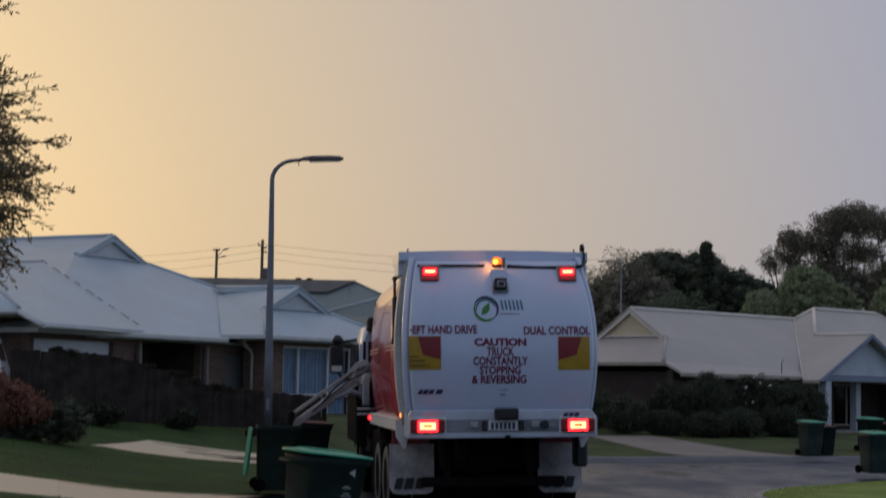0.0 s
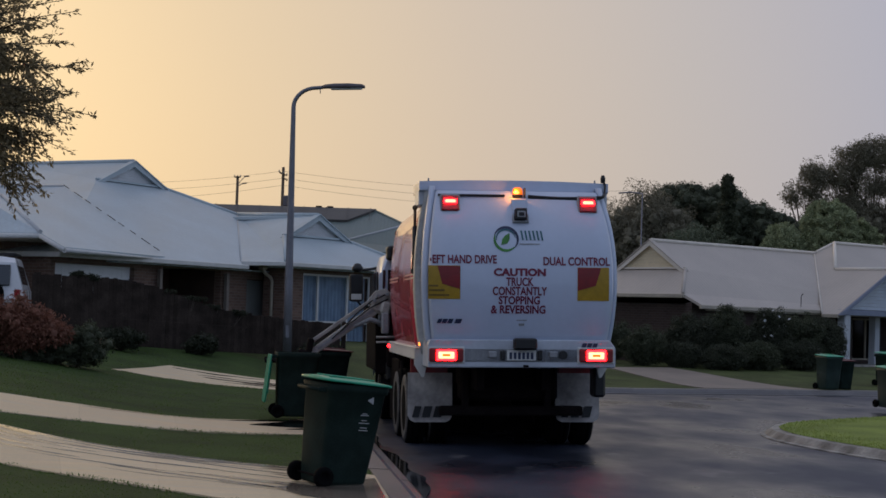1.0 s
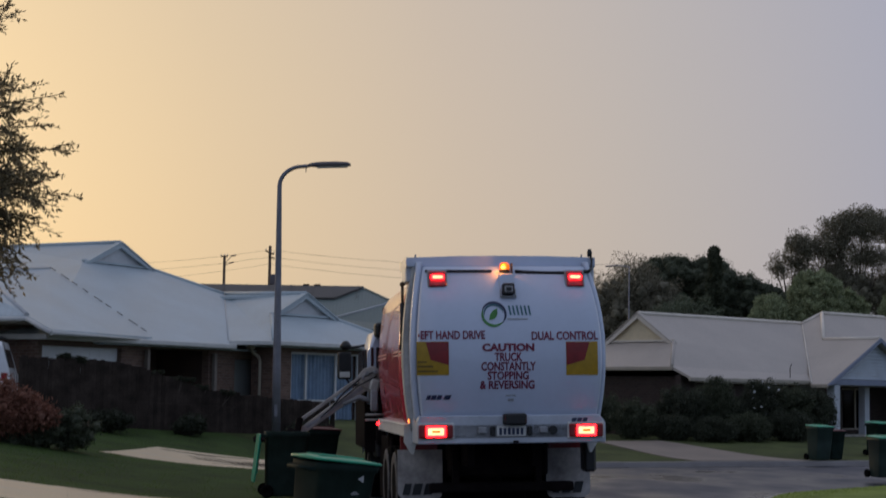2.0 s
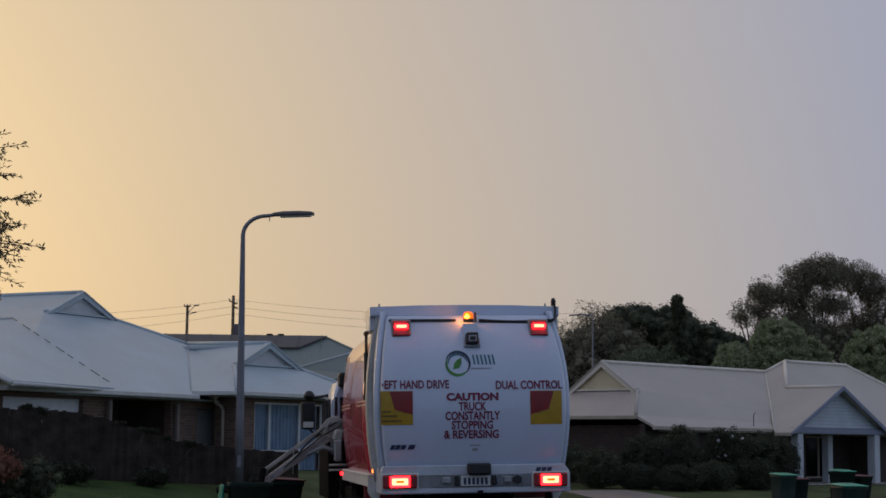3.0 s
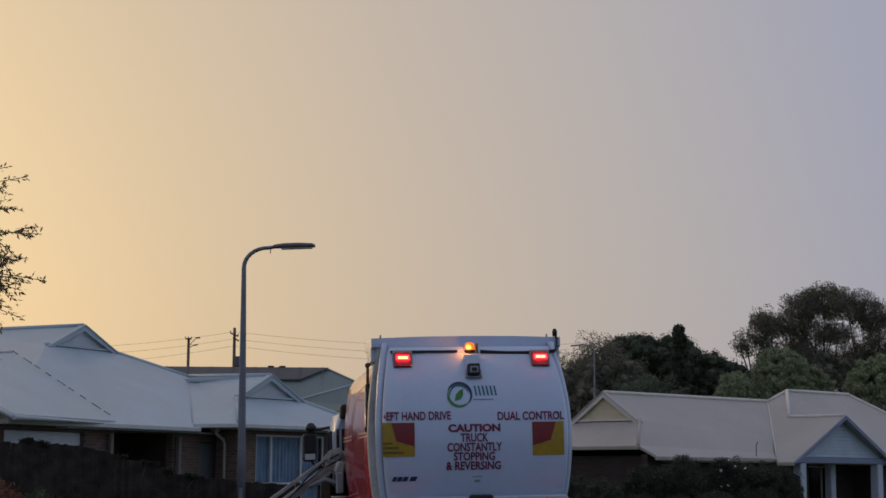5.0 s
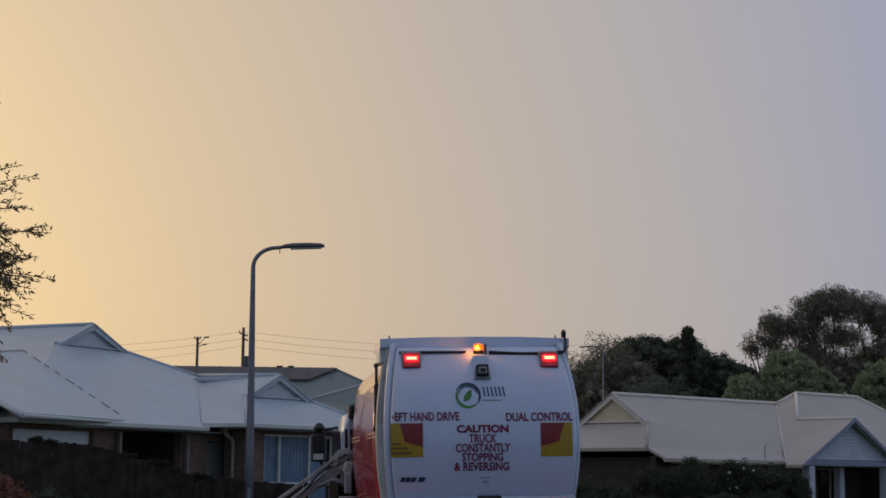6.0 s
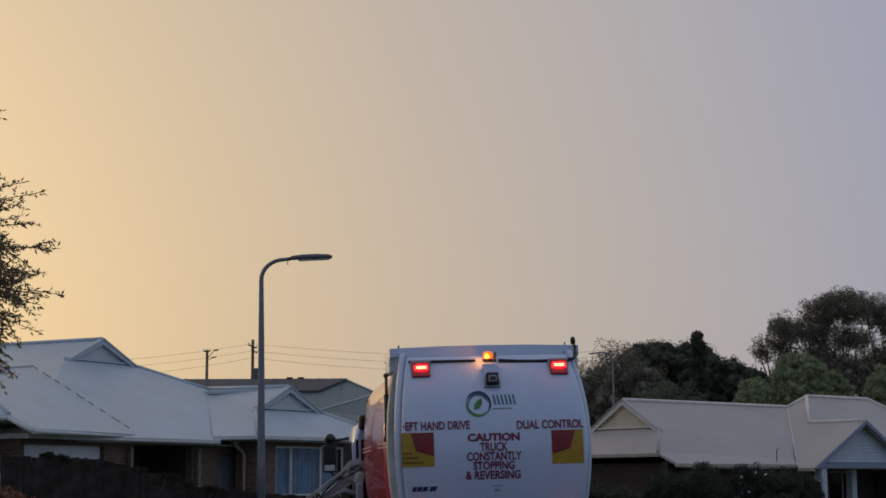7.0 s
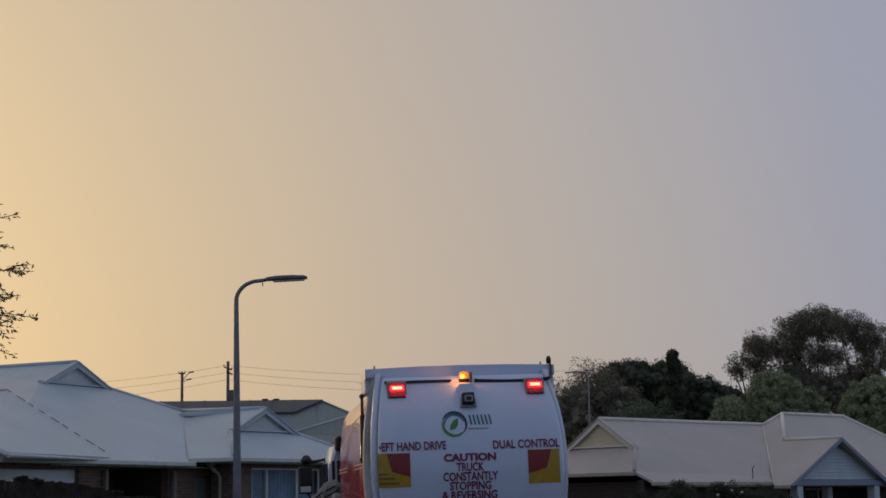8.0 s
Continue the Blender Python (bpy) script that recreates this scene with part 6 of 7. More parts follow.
# ---------------------------------------------------------------- wheelie bins
def wheelie_bin(label, lid_material, m, lid_open=False, prints=True, shell="binbody", group="wheelie bins at the kerb"):
    """A two-wheeled bin: tapered ribbed body, rim, lid, handle, axle and wheels. Front faces +y."""
    b = thing("wheelie_bin", label, "bin", m, group)

    def ring(w, y0, y1, z, r=0.05):
        pts = []
        for cx, cy, a0 in ((w - r, y1 - r, 0), (-w + r, y1 - r, 90), (-w + r, y0 + r, 180), (w - r, y0 + r, 270)):
            for k in range(4):
                a = radians(a0 + 30 * k)
                pts.append((cx + r * math.cos(a), cy + r * math.sin(a), z))
        return pts
    body = loft([ring(0.225, -0.27, 0.19, 0.02), ring(0.235, -0.285, 0.205, 0.06), ring(0.252, -0.295, 0.265, 0.45), ring(0.268, -0.30, 0.325, 0.90), ring(0.286, -0.315, 0.345, 0.915), ring(0.29, -0.32, 0.35, 0.985), ring(0.277, -0.308, 0.337, 0.99), ring(0.262, -0.292, 0.318, 0.90), ring(0.235, -0.27, 0.23, 0.30)])
    body_ob = part("body", body, M[shell], b)
    for s in (-1, 1):
        part("side_rib", prism([(-0.02, 0.10), (0.02, 0.10), (0.015, 0.86), (-0.015, 0.86)], 0.012, Matrix.Translation((s * 0.226 + (0 if s > 0 else -0.012), 0.10, 0.0)) @ pose(0, 0, 0, 0, s * 2.6, 90)), M["binbody"], b)
        part("wheel", lathe([(0.05, -0.035), (0.085, -0.035), (0.10, -0.02), (0.10, 0.02), (0.085, 0.035), (0.05, 0.035), (0.045, 0.012), (0.0005, 0.012)], 'X', 24, pose(s * 0.275, -0.29, 0.10)), M["rubber"], b, "black rubber wheel")
        part("handle_arm", box(0.03, 0.10, 0.05, pose(s * 0.21, -0.35, 0.925), 0.01), M["binbody"], b)
    part("axle", tube([(-0.27, -0.29, 0.10), (0.27, -0.29, 0.10)], 0.012, 8), M["dark"], b)
    part("handle", tube([(-0.22, -0.385, 0.925), (0.22, -0.385, 0.925)], 0.018, 10), M["binbody"], b)

    def lid_ring(e, z, lift):
        return [(x, y, z + lift * (1 - (x / 0.33) ** 2) * (1 - ((y - 0.0) / 0.42) ** 2)) for x, y, _ in ring(0.300 + e, -0.350, 0.372 + e, 0, 0.07)]
    lid = loft([lid_ring(0.0, 0.0, 0), lid_ring(0.008, 0.0, 0), lid_ring(0.008, 0.016, 0), lid_ring(-0.008, 0.022, 0.0), lid_ring(-0.10, 0.026, 0.014), lid_ring(-0.20, 0.028, 0.022)])
    for k in range(3):
        box(0.03, 0.5, 0.012, pose(-0.12 + 0.12 * k, 0.0, 0.046), 0.004, lid)
    hinge = Vector((0, -0.385, 0.99))
    if lid_open:
        lid.transform(Matrix.Translation(hinge + Vector((0, -0.03, 0.0))) @ pose(0, 0, 0, 264, 0, 0) @ Matrix.Translation((0, 0.385, 0)))
    else:
        lid.transform(pose(0, 0, 1.0, -2.6, 0, 0))
    part("lid", lid, lid_material, b, "open lid hanging behind" if lid_open else "")
    if prints:
        def side(z):
            return 0.234 + 0.038 * z + 0.004
        tri = patch_mesh(0, 0, outline=[(-0.036, 0.0), (0.03, -0.036), (0.03, 0.036)])
        tri.transform(Matrix.Translation((side(0.85) + 0.004, 0.15, 0.85)) @ pose(0, 0, 0, 0, 0, 90))
        part("white_mark", tri, M["whiteprint"], b, "white printed emblem")
        for z, w in ((0.72, 0.07), (0.705, 0.12), (0.655, 0.08), (0.63, 0.15), (0.585, 0.10), (0.56, 0.13)):
            part("print_bar", box(0.003, w * 0.75, 0.008, pose(side(z) + 0.002, 0.10, z, 0, 2.6, 0)), M["whiteprint"], b)
    return b


near_bin = wheelie_bin("dark green wheelie bin with closed green lid on wet concrete", M["binlid"], pose(-0.955, 16.25, 0.12, 0, 3.5, 0) @ pose(0, 0, 0, 0, 0, -58) @ Matrix.Scale(0.985, 4))
open_bin = wheelie_bin("dark green wheelie bin with its green lid hanging open", M["binlid"], pose(-2.185, 26.0, 0.155, 0, 0, -80), True, False)
red_bin = wheelie_bin("dark green wheelie bin with a maroon lid at the kerb", M["redlid"], pose(-1.86, 28.6, 0.13, 0, 0, -80), False, False)
far_a = wheelie_bin("green wheelie bin with a green lid on the far verge", M["binlid"], pose(10.60, 46.2, ground_z(10.60, 46.2) - 0.01, 0, 0, 200) @ Matrix.Scale(0.92, 4), False, False, "binsheen")
far_b = wheelie_bin("dark wheelie bin with a maroon lid on the far verge", M["redlid"], pose(11.12, 46.8, ground_z(11.12, 46.8) - 0.01, 0, 0, 200) @ Matrix.Scale(0.80, 4), False, False)
far_c = wheelie_bin("green wheelie bin with a green lid on the corner verge", M["binlid"], pose(9.62, 35.9, 0.13, 0, 0, 190) @ Matrix.Diagonal((1, 1, 0.85, 1)), False, False, "binsheen")
far_e = wheelie_bin("small dark wheelie bin with a maroon lid by the portico", M["redlid"], pose(13.75, 49.9, ground_z(13.75, 49.9) - 0.01, 0, 0, 205) @ Matrix.Scale(0.80, 4), False, False)
far_d = wheelie_bin("green wheelie bin with a green lid by the portico", M["binlid"], pose(13.05, 49.4, ground_z(13.05, 49.4) - 0.01, 0, 0, 205) @ Matrix.Scale(0.95, 4), False, False)

# ---------------------------------------------------------------- street lamp
lamp = thing("street_lamp", "tall galvanised street lamp with a curved outreach, unlit", "street lamp", pose(-3.80, 42.3, ground_z(-3.8, 42.3) - 0.14, 0, -0.5, 0))
pole_h = 6.95
pts = [(0, 0, 0), (0, 0, 2), (0, 0, 5), (0, 0, 6.47)]
rad = [0.115, 0.10, 0.075, 0.058]
for k in range(1, 9):
    a = math.pi / 2 * k / 8
    pts.append((0.58 * (1 - math.cos(a)), 0, 6.47 + 0.50 * math.sin(a)))
    rad.append(0.056 - 0.001 * k)
pts.append((0.74, 0, 6.99))
rad.append(0.045)
part("pole", tube(pts, rad, 14), M["galv"], lamp)
part("base_plate", lathe([(0.19, 0), (0.19, 0.03), (0.13, 0.04)], 'Z', 16), M["galv"], lamp)
part("access_panel", box(0.09, 0.02, 0.30, pose(0, -0.105, 0.85), 0.01), M["galv"], lamp)
head = []
for x, w, h in ((0.70, 0.05, 0.05), (0.78, 0.09, 0.08), (1.0, 0.13, 0.10), (1.4, 0.14, 0.10), (1.70, 0.12, 0.08), (1.78, 0.06, 0.05)):
    head.append([(x, -w, 6.97 + (x - .7) * 0.03), (x, -w * 0.8, 6.97 + (x - .7) * 0.03 + h), (x, w * 0.8, 6.97 + (x - .7) * 0.03 + h), (x, w, 6.97 + (x - .7) * 0.03), (x, 0, 6.95 + (x - .7) * 0.03)])
lantern = part("lantern", loft(head), M["lanterngrey"], lamp, "flat grey lantern head")
part("lantern_lens", box(0.78, 0.17, 0.035, pose(1.32, 0, 6.96, 0, -2, 0), 0.012), M["plate"], lantern, "pale diffuser")
part("spur", tube([(0.66, 0, 6.95), (0.66, 0, 6.83)], 0.012, 6), M["galv"], lamp)


# ---------------------------------------------------------------- power poles and wires
def power_pole(x, y, z_top, label, arm_z, arm_len, m_arm):
    p = thing("power_pole", label, "power pole", pose(x, y, -0.1), "power poles")
    part("post", tube([(0, 0, 0), (0, 0, z_top * 0.5), (0.0, 0, z_top)], [0.15, 0.13, 0.10], 10), M["wood"], p)
    part("crossarm", box(arm_len, 0.10, 0.10, pose(0, -0.14, arm_z, 0, m_arm, 0), 0.01), M["wood"], p)
    for k in (-0.45, 0.0, 0.45):
        part("insulator", lathe([(0.03, 0), (0.05, 0.05), (0.03, 0.11), (0.0005, 0.12)], 'Z', 8, pose(k * arm_len, -0.14, arm_z + 0.06 - k * arm_len * math.tan(radians(m_arm)))), M["greypaint"], p)
    return p


pole_a = power_pole(-11.5, 120, 12.15, "weathered timber power pole with a transformer", 11.65, 0.62, 22)
part("crossarm", box(0.5, 0.10, 0.10, pose(0.12, -0.14, 11.32, 0, 30, 0), 0.01), M["wood"], pole_a)
part("transformer", box(0.40, 0.4, 0.75, pose(0.26, -0.1, 9.75), 0.06), M["lanterngrey"], pole_a, "dark pole-mounted transformer")
pole_b = power_pole(-15.95, 130, 12.2, "weathered timber power pole with lamps on brackets", 12.12, 0.5, 0)
part("lamp_bracket", tube([(0.05, -0.1, 11.58), (0.35, -0.1, 11.95), (0.55, -0.1, 12.15)], 0.03, 6), M["galv"], pole_b)
part("lamp_head", box(0.40, 0.2, 0.09, pose(0.70, -0.1, 12.20, 0, -6, 0), 0.03), M["lanterngrey"], pole_b, "small dark lamp head")
part("lamp_bracket", tube([(0.05, -0.1, 11.45), (0.40, -0.1, 11.62)], 0.03, 6), M["galv"], pole_b)
part("lamp_head", box(0.36, 0.2, 0.09, pose(0.55, -0.1, 11.66, 0, -10, 0), 0.03), M["lanterngrey"], pole_b, "small dark lamp head")


def wire(a, b, sag):
    a, b = Vector(a), Vector(b)
    pts = [a.lerp(b, t) - Vector((0, 0, 4 * sag * t * (1 - t))) for t in np.linspace(0, 1, 18)]
    return pts


wires = thing("power_lines", "thin dark overhead power lines slung between poles", "power line")
for k, (z0, zl, zr) in enumerate(((11.75, 11.6, 10.5), (11.25, 11.0, 9.9), (10.75, 10.1, 9.3))):
    part("wire", tube(wire((-11.5, 119.8, z0), (-34, 134, zl), 0.55), 0.009, 5), M["wire"], wires)
    part("wire", tube(wire((-11.5, 119.8, z0), (12, 112, zr), 0.50), 0.009, 5), M["wire"], wires)

# far street light behind the beige house
fl = thing("street_lamp", "thin grey street light standing behind the beige house", "street lamp", pose(8.76, 75, -0.1))
part("pole", tube([(0, 0, 0), (0, 0, 7.65)], [0.042, 0.026], 8), M["galv"], fl)
part("outreach", tube([(0, 0, 7.6), (-0.5, 0, 7.66), (-1.05, 0, 7.60)], 0.035, 6), M["galv"], fl)

# ---------------------------------------------------------------- paths
paved("footpath", "damp pale concrete path crossing the lawn", (-8.7, 21.75), (-1.40, 26.15), (-8.2, 20.38), (-0.95, 23.05), 0.015, M["concrete"], 6)
paved("driveway", "wet pale concrete driveway running down to the kerb", (-8.2, 22.3), (-0.62, 17.2), (-7.0, 19.65), (-0.20, 13.1), 0.018, M["concrete"], 6)
paved("driveway", "pale damp concrete slab on the lawn", (-6.6, 34.2), (-2.0, 36.0), (-5.96, 37.5), (-2.4, 38.6), 0.015, M["concrete"], 4)
paved("driveway", "grey concrete driveway across the far verge", (4.9, 50.3), (6.9, 44.0), (7.0, 51.6), (10.2, 45.3), 0.02, M["pavers"], 4)

# thin films of water drawn out along the concrete
def film_strips(label, a0, a1, b0, b1, strips, seed, thick, material="wetconcrete"):
    """Narrow wandering sheets of water between the edge lines of a path; strips: (start, end, place across, width)."""
    rng = np.random.default_rng(seed)
    a0, a1, b0, b1 = (Vector(v) for v in (a0, a1, b0, b1))
    verts, faces = [], []
    for u0, u1, v0, w in strips:
        ph = rng.uniform(0, 6, 3)
        first = len(verts) // 2
        for k in range(31):
            u = u0 + (u1 - u0) * k / 30
            taper = math.sin(math.pi * k / 30) ** 0.5
            mid = v0 + 0.02 * math.sin(9 * u + ph[0]) + 0.008 * math.sin(31 * u + ph[1])
            half = 0.5 * w * taper * (1 + 0.35 * math.sin(23 * u + ph[2])) + 0.001
            for v in (mid - half, mid + half):
                p = a0.lerp(a1, u).lerp(b0.lerp(b1, u), min(0.99, max(0.01, v)))
                verts.append((p.x, p.y, ground_z(p.x, p.y) + thick))
        faces += [(2 * k, 2 * k + 1, 2 * k + 3, 2 * k + 2) for k in range(first, first + 30)]
    ob = raw("puddle", verts, faces, M[material])
    return tagged(ob, label, "puddle", kind="structure")


strip_rng = np.random.default_rng(31)
film_strips("thin streaks of rainwater along the wet driveway", (-8.2, 22.3), (-0.62, 17.2), (-7.0, 19.65), (-0.20, 13.1),
            [(u, min(0.99, u + d), 0.03 + 0.5 * v * v + 0.25 * v * u, w) for u, d, v, w in zip(strip_rng.uniform(0.0, 0.85, 34), strip_rng.uniform(0.10, 0.45, 34), strip_rng.uniform(0, 1, 34), strip_rng.uniform(0.006, 0.022, 34))]
            + [(0.05, 0.9, 0.03, 0.05), (0.70, 0.99, 0.48, 0.05), (0.76, 0.99, 0.62, 0.06)], 21, 0.0215)
film_strips("patch of rainwater at the end of the footpath", (-8.7, 21.75), (-1.40, 26.15), (-8.2, 20.38), (-0.95, 23.05),
            [(0.76, 0.99, 0.10, 0.10), (0.80, 0.995, 0.36, 0.42), (0.86, 0.99, 0.70, 0.12), (0.5, 0.8, 0.08, 0.02)], 23, 0.0185, "water")
film_strips("dark streaks of rainwater on the concrete slab", (-6.6, 34.2), (-2.0, 36.0), (-5.96, 37.5), (-2.4, 38.6),
            ((0.05, 0.6, 0.86, 0.05), (0.25, 0.9, 0.62, 0.05), (0.30, 0.95, 0.47, 0.09), (0.42, 0.98, 0.28, 0.06), (0.5, 0.9, 0.38, 0.03), (0.55, 0.97, 0.55, 0.03)), 22, 0.0185)

# soaked stretch of the driveway by the kerb
bm = bmesh.new()
rows = []
for k in range(25):
    u = k / 24
    y0, y1 = 13.9 + 0.10 * math.sin(9 * u), 16.6 + 0.25 * math.sin(7 * u + 1) - 0.5 * u
    x0, x1 = -0.33 - 0.85 * u, -0.60 - 0.90 * u
    rows.append([bm.verts.new((x0 + (x1 - x0) * v, y0 + (1.1 * u) + (y1 - y0 + 0.2 * u) * v * (1 - 0.75 * u), ground_z(x0, y0) + 0.0225)) for v in np.linspace(0, 1, 6)])
for a, b in zip(rows, rows[1:]):
    for j in range(5):
        bm.faces.new((a[j], a[j + 1], b[j + 1], b[j])).smooth = True
bmesh.ops.recalc_face_normals(bm, faces=bm.faces)
soaked = part("wet_patch", bm, M["wetconcrete"])
tagged(soaked, "dark soaked stretch of concrete beside the bin", "puddle", kind="structure")

# ---------------------------------------------------------------- fence
fence = thing("fence", "dark stained paling fence stepping down towards the street", "fence")
fa, fb, fc = Vector((-9.35, 38.9)), Vector((-4.85, 42.5)), Vector((-2.55, 44.0))
rng = np.random.default_rng(4)


def fence_run(a, b, n, top_of):
    turn = math.degrees(math.atan2((b - a).y, (b - a).x))
    for i in range(n):
        p = a.lerp(b, i / n)
        top = top_of(i / n) + 0.015 * rng.standard_normal()
        part("paling", box((b - a).length / n * 0.992, 0.022, top, Matrix.Translation((p.x, p.y, ground_z(p.x, p.y) + top / 2 - 0.05)) @ pose(0, 0, 0, 0, 0.4 * rng.standard_normal(), turn), 0.004), M["paling"], fence)
    for h in (0.30, 0.62):
        part("rail", tube([(p.x + 0.03, p.y + 0.05, ground_z(p.x, p.y) + h) for p in (a, a.lerp(b, 0.5), b)], 0.035, 6), M["paling"], fence)


fence_run(fa, fb, 56, lambda u: 1.62 - 0.60 * smooth(0.36, 1.0, u))
fence_run(fb, fc, 26, lambda u: 1.00 - 0.06 * u)
for p, h in ((fa, 1.65), (fa.lerp(fb, 0.5), 1.45), (fb, 1.05), (fc, 1.0)):
    part("post", box(0.12, 0.12, h, Matrix.Translation((p.x + 0.04, p.y + 0.1, ground_z(p.x, p.y) + h / 2 - 0.05)), 0.01), M["paling"], fence)


# ---------------------------------------------------------------- plants
def clump_points(rng, centre, radii, clumps, per, clump_r, hollow=0.35):
    """Points and outward directions of leaves gathered in clumps over an uneven crown."""
    d = rng.normal(size=(clumps, 3))
    d /= np.linalg.norm(d, axis=1, keepdims=True)
    r = rng.uniform(hollow, 1.0, (clumps, 1)) ** 0.6
    cc = np.array(centre) + d * r * np.array(radii) * rng.uniform(0.82, 1.1, (clumps, 1))
    off = rng.normal(size=(clumps, per, 3))
    off /= np.linalg.norm(off, axis=2, keepdims=True)
    cr = clump_r * rng.uniform(0.55, 1.3, clumps)
    pts = cc[:, None, :] + off * cr[:, None, None] * rng.uniform(0.72, 1.05, (clumps, per, 1))
    return pts.reshape(-1, 3), off.reshape(-1, 3), cc, cr


def tree(label, base, height, crowns, leaf, leaf_size, seed, clumps=60, per=90, clump_r=0.5, trunk_r=0.22, slim=0.55, droop=0.1, category="tree", group="", lean=0.0, heart=0.78, hollow=0.35):
    """A tree: tapered trunk, limbs to each part of the crown, and a crown of small leaves in clumps with gaps."""
    rng = np.random.default_rng(seed)
    t = thing("tree", label, category, Matrix.Translation(Vector(base) + Vector((0, 0, -0.22))), group)
    fork = height * 0.35
    part("trunk", tube([(0, 0, -0.2), (0.05 * height * lean, 0.02, fork * 0.5), (0.1 * height * lean, 0, fork), (0.12 * height * lean, 0.05, height * 0.7)], [trunk_r * 1.25, trunk_r, trunk_r * 0.8, trunk_r * 0.3], 10), M["bark"], t)
    allp, alln, allc, allr = [], [], [], []
    for c, r, share in crowns:
        c = np.array(c)
        s = Vector((0.1 * height * lean, 0, fork * rng.uniform(0.7, 1.0)))
        mid = s.lerp(Vector(c), 0.5) + Vector(rng.normal(0, 0.15, 3))
        part("limb", tube([s, mid, Vector(c)], [trunk_r * 0.5, trunk_r * 0.32, trunk_r * 0.1], 7), M["bark"], t)
        for _ in range(4):
            e = c + rng.normal(0, 0.5, 3) * np.array(r)
            part("branch", tube([mid, mid.lerp(Vector(e), 0.6) + Vector(rng.normal(0, 0.1, 3)), Vector(e)], [trunk_r * 0.18, trunk_r * 0.10, trunk_r * 0.03], 5), M["bark"], t)
        p, nn, cc, cr = clump_points(rng, c, r, max(6, int(clumps * share)), per, clump_r, hollow)
        allp.append(p)
        alln.append(nn)
        allc.append(cc)
        allr.append(cr * (heart if share < 1.2 else max(heart, 0.58)))
    scatter_leaves("crown", np.concatenate(allp), np.concatenate(alln), leaf_size, leaf, t, rng, slim, droop, "", 0.65, (np.concatenate(allc), np.concatenate(allr)))
    return t


def shrub(label, base, crowns, leaf, leaf_size, seed, clumps=40, per=80, clump_r=0.25, category="shrub", group="", slim=0.5, droop=0.0, heart=0.7):
    rng = np.random.default_rng(seed)
    t = thing("shrub", label, category, Matrix.Translation(base), group)
    allp, alln, allc, allr = [], [], [], []
    for c, r, share in crowns:
        for _ in range(3):
            e = np.array(c) + rng.normal(0, 0.4, 3) * np.array(r)
            part("stem", tube([(c[0] * 0.4, c[1] * 0.4, -0.05), Vector((c[0] * 0.7, c[1] * 0.7, c[2] * 0.6)), Vector(e)], [0.03, 0.02, 0.008], 5), M["bark"], t)
        p, nn, cc, cr = clump_points(rng, c, r, max(5, int(clumps * share)), per, clump_r)
        low = cc[:, 2] > cr * 0.7
        allc.append(cc[low])
        allr.append(cr[low] * heart)
        keep = p[:, 2] > 0.02
        allp.append(p[keep])
        alln.append(nn[keep])
    scatter_leaves("foliage", np.concatenate(allp), np.concatenate(alln), leaf_size, leaf, t, rng, slim, droop, "", 0.5, (np.concatenate(allc), np.concatenate(allr)))
    return t


# shrubs by the west lawn
shrub("russet-leaved spreading shrub on the lawn edge", (-8.40, 32.6, ground_z(-8.40, 32.6)), [((-0.1, 0, 0.58), (1.10, 0.8, 0.52), 1.0), ((0.60, 0.1, 0.50), (0.60, 0.5, 0.28), 0.4), ((-0.9, 0, 0.72), (0.9, 0.7, 0.58), 0.6)], M["leafred"], 0.085, 11, 150, 110, 0.17, slim=0.30, heart=0.45, droop=0.4)
shrub("low dark green shrub beside the russet one", (-7.20, 33.1, ground_z(-7.20, 33.1)), [((-0.85, -0.3, 0.20), (0.45, 0.4, 0.24), 0.5), ((-0.30, -0.15, 0.27), (0.45, 0.45, 0.32), 0.6), ((0.30, 0, 0.36), (0.40, 0.42, 0.42), 0.7)], M["leafdark"], 0.05, 12, 90, 110, 0.13)
for k, (x, y, s) in enumerate(((-7.3, 38.9, 0.55), (-5.7, 40.7, 0.45), (-3.25, 42.6, 0.40), (-2.9, 43.0, 0.36))):
    shrub("dark low shrub in front of the paling fence", (x, y, ground_z(x, y)), [((0, 0, 0.32 * s + 0.1), (0.85 * s, 0.4 * s, 0.42 * s), 1.0)], M["leafdeep"], 0.055, 20 + k, 50, 90, 0.14, group="fence shrubs")
for k, (u, w) in enumerate(((0.22, 0.35), (0.66, 0.8), (0.88, 0.7))):
    p, h = fa.lerp(fb, u), 1.58 - 0.60 * smooth(0.36, 1.0, u)
    shrub("straggling creeper growing over the fence top", (p.x, p.y + 0.05, ground_z(p.x, p.y)), [((-0.5 * w, -0.3 * w, h + 0.08 * w), (w * 0.5, 0.12, 0.05), 0.5), ((0.4 * w, 0.3 * w, h - 0.10 * w), (w * 0.5, 0.12, 0.05), 0.5)], M["leafdeep"], 0.035, 30 + k, 70, 40, 0.04, category="creeper", group="fence creepers", heart=0.3)
stake = thing("garden_stake", "thin pale garden stake beside the dark shrub", "stake", Matrix.Translation((-7.05, 35.2, ground_z(-7.05, 35.2))))
part("stake", tube([(0, 0, -0.1), (0.01, 0, 0.55)], 0.018, 6), M["wood"], stake)
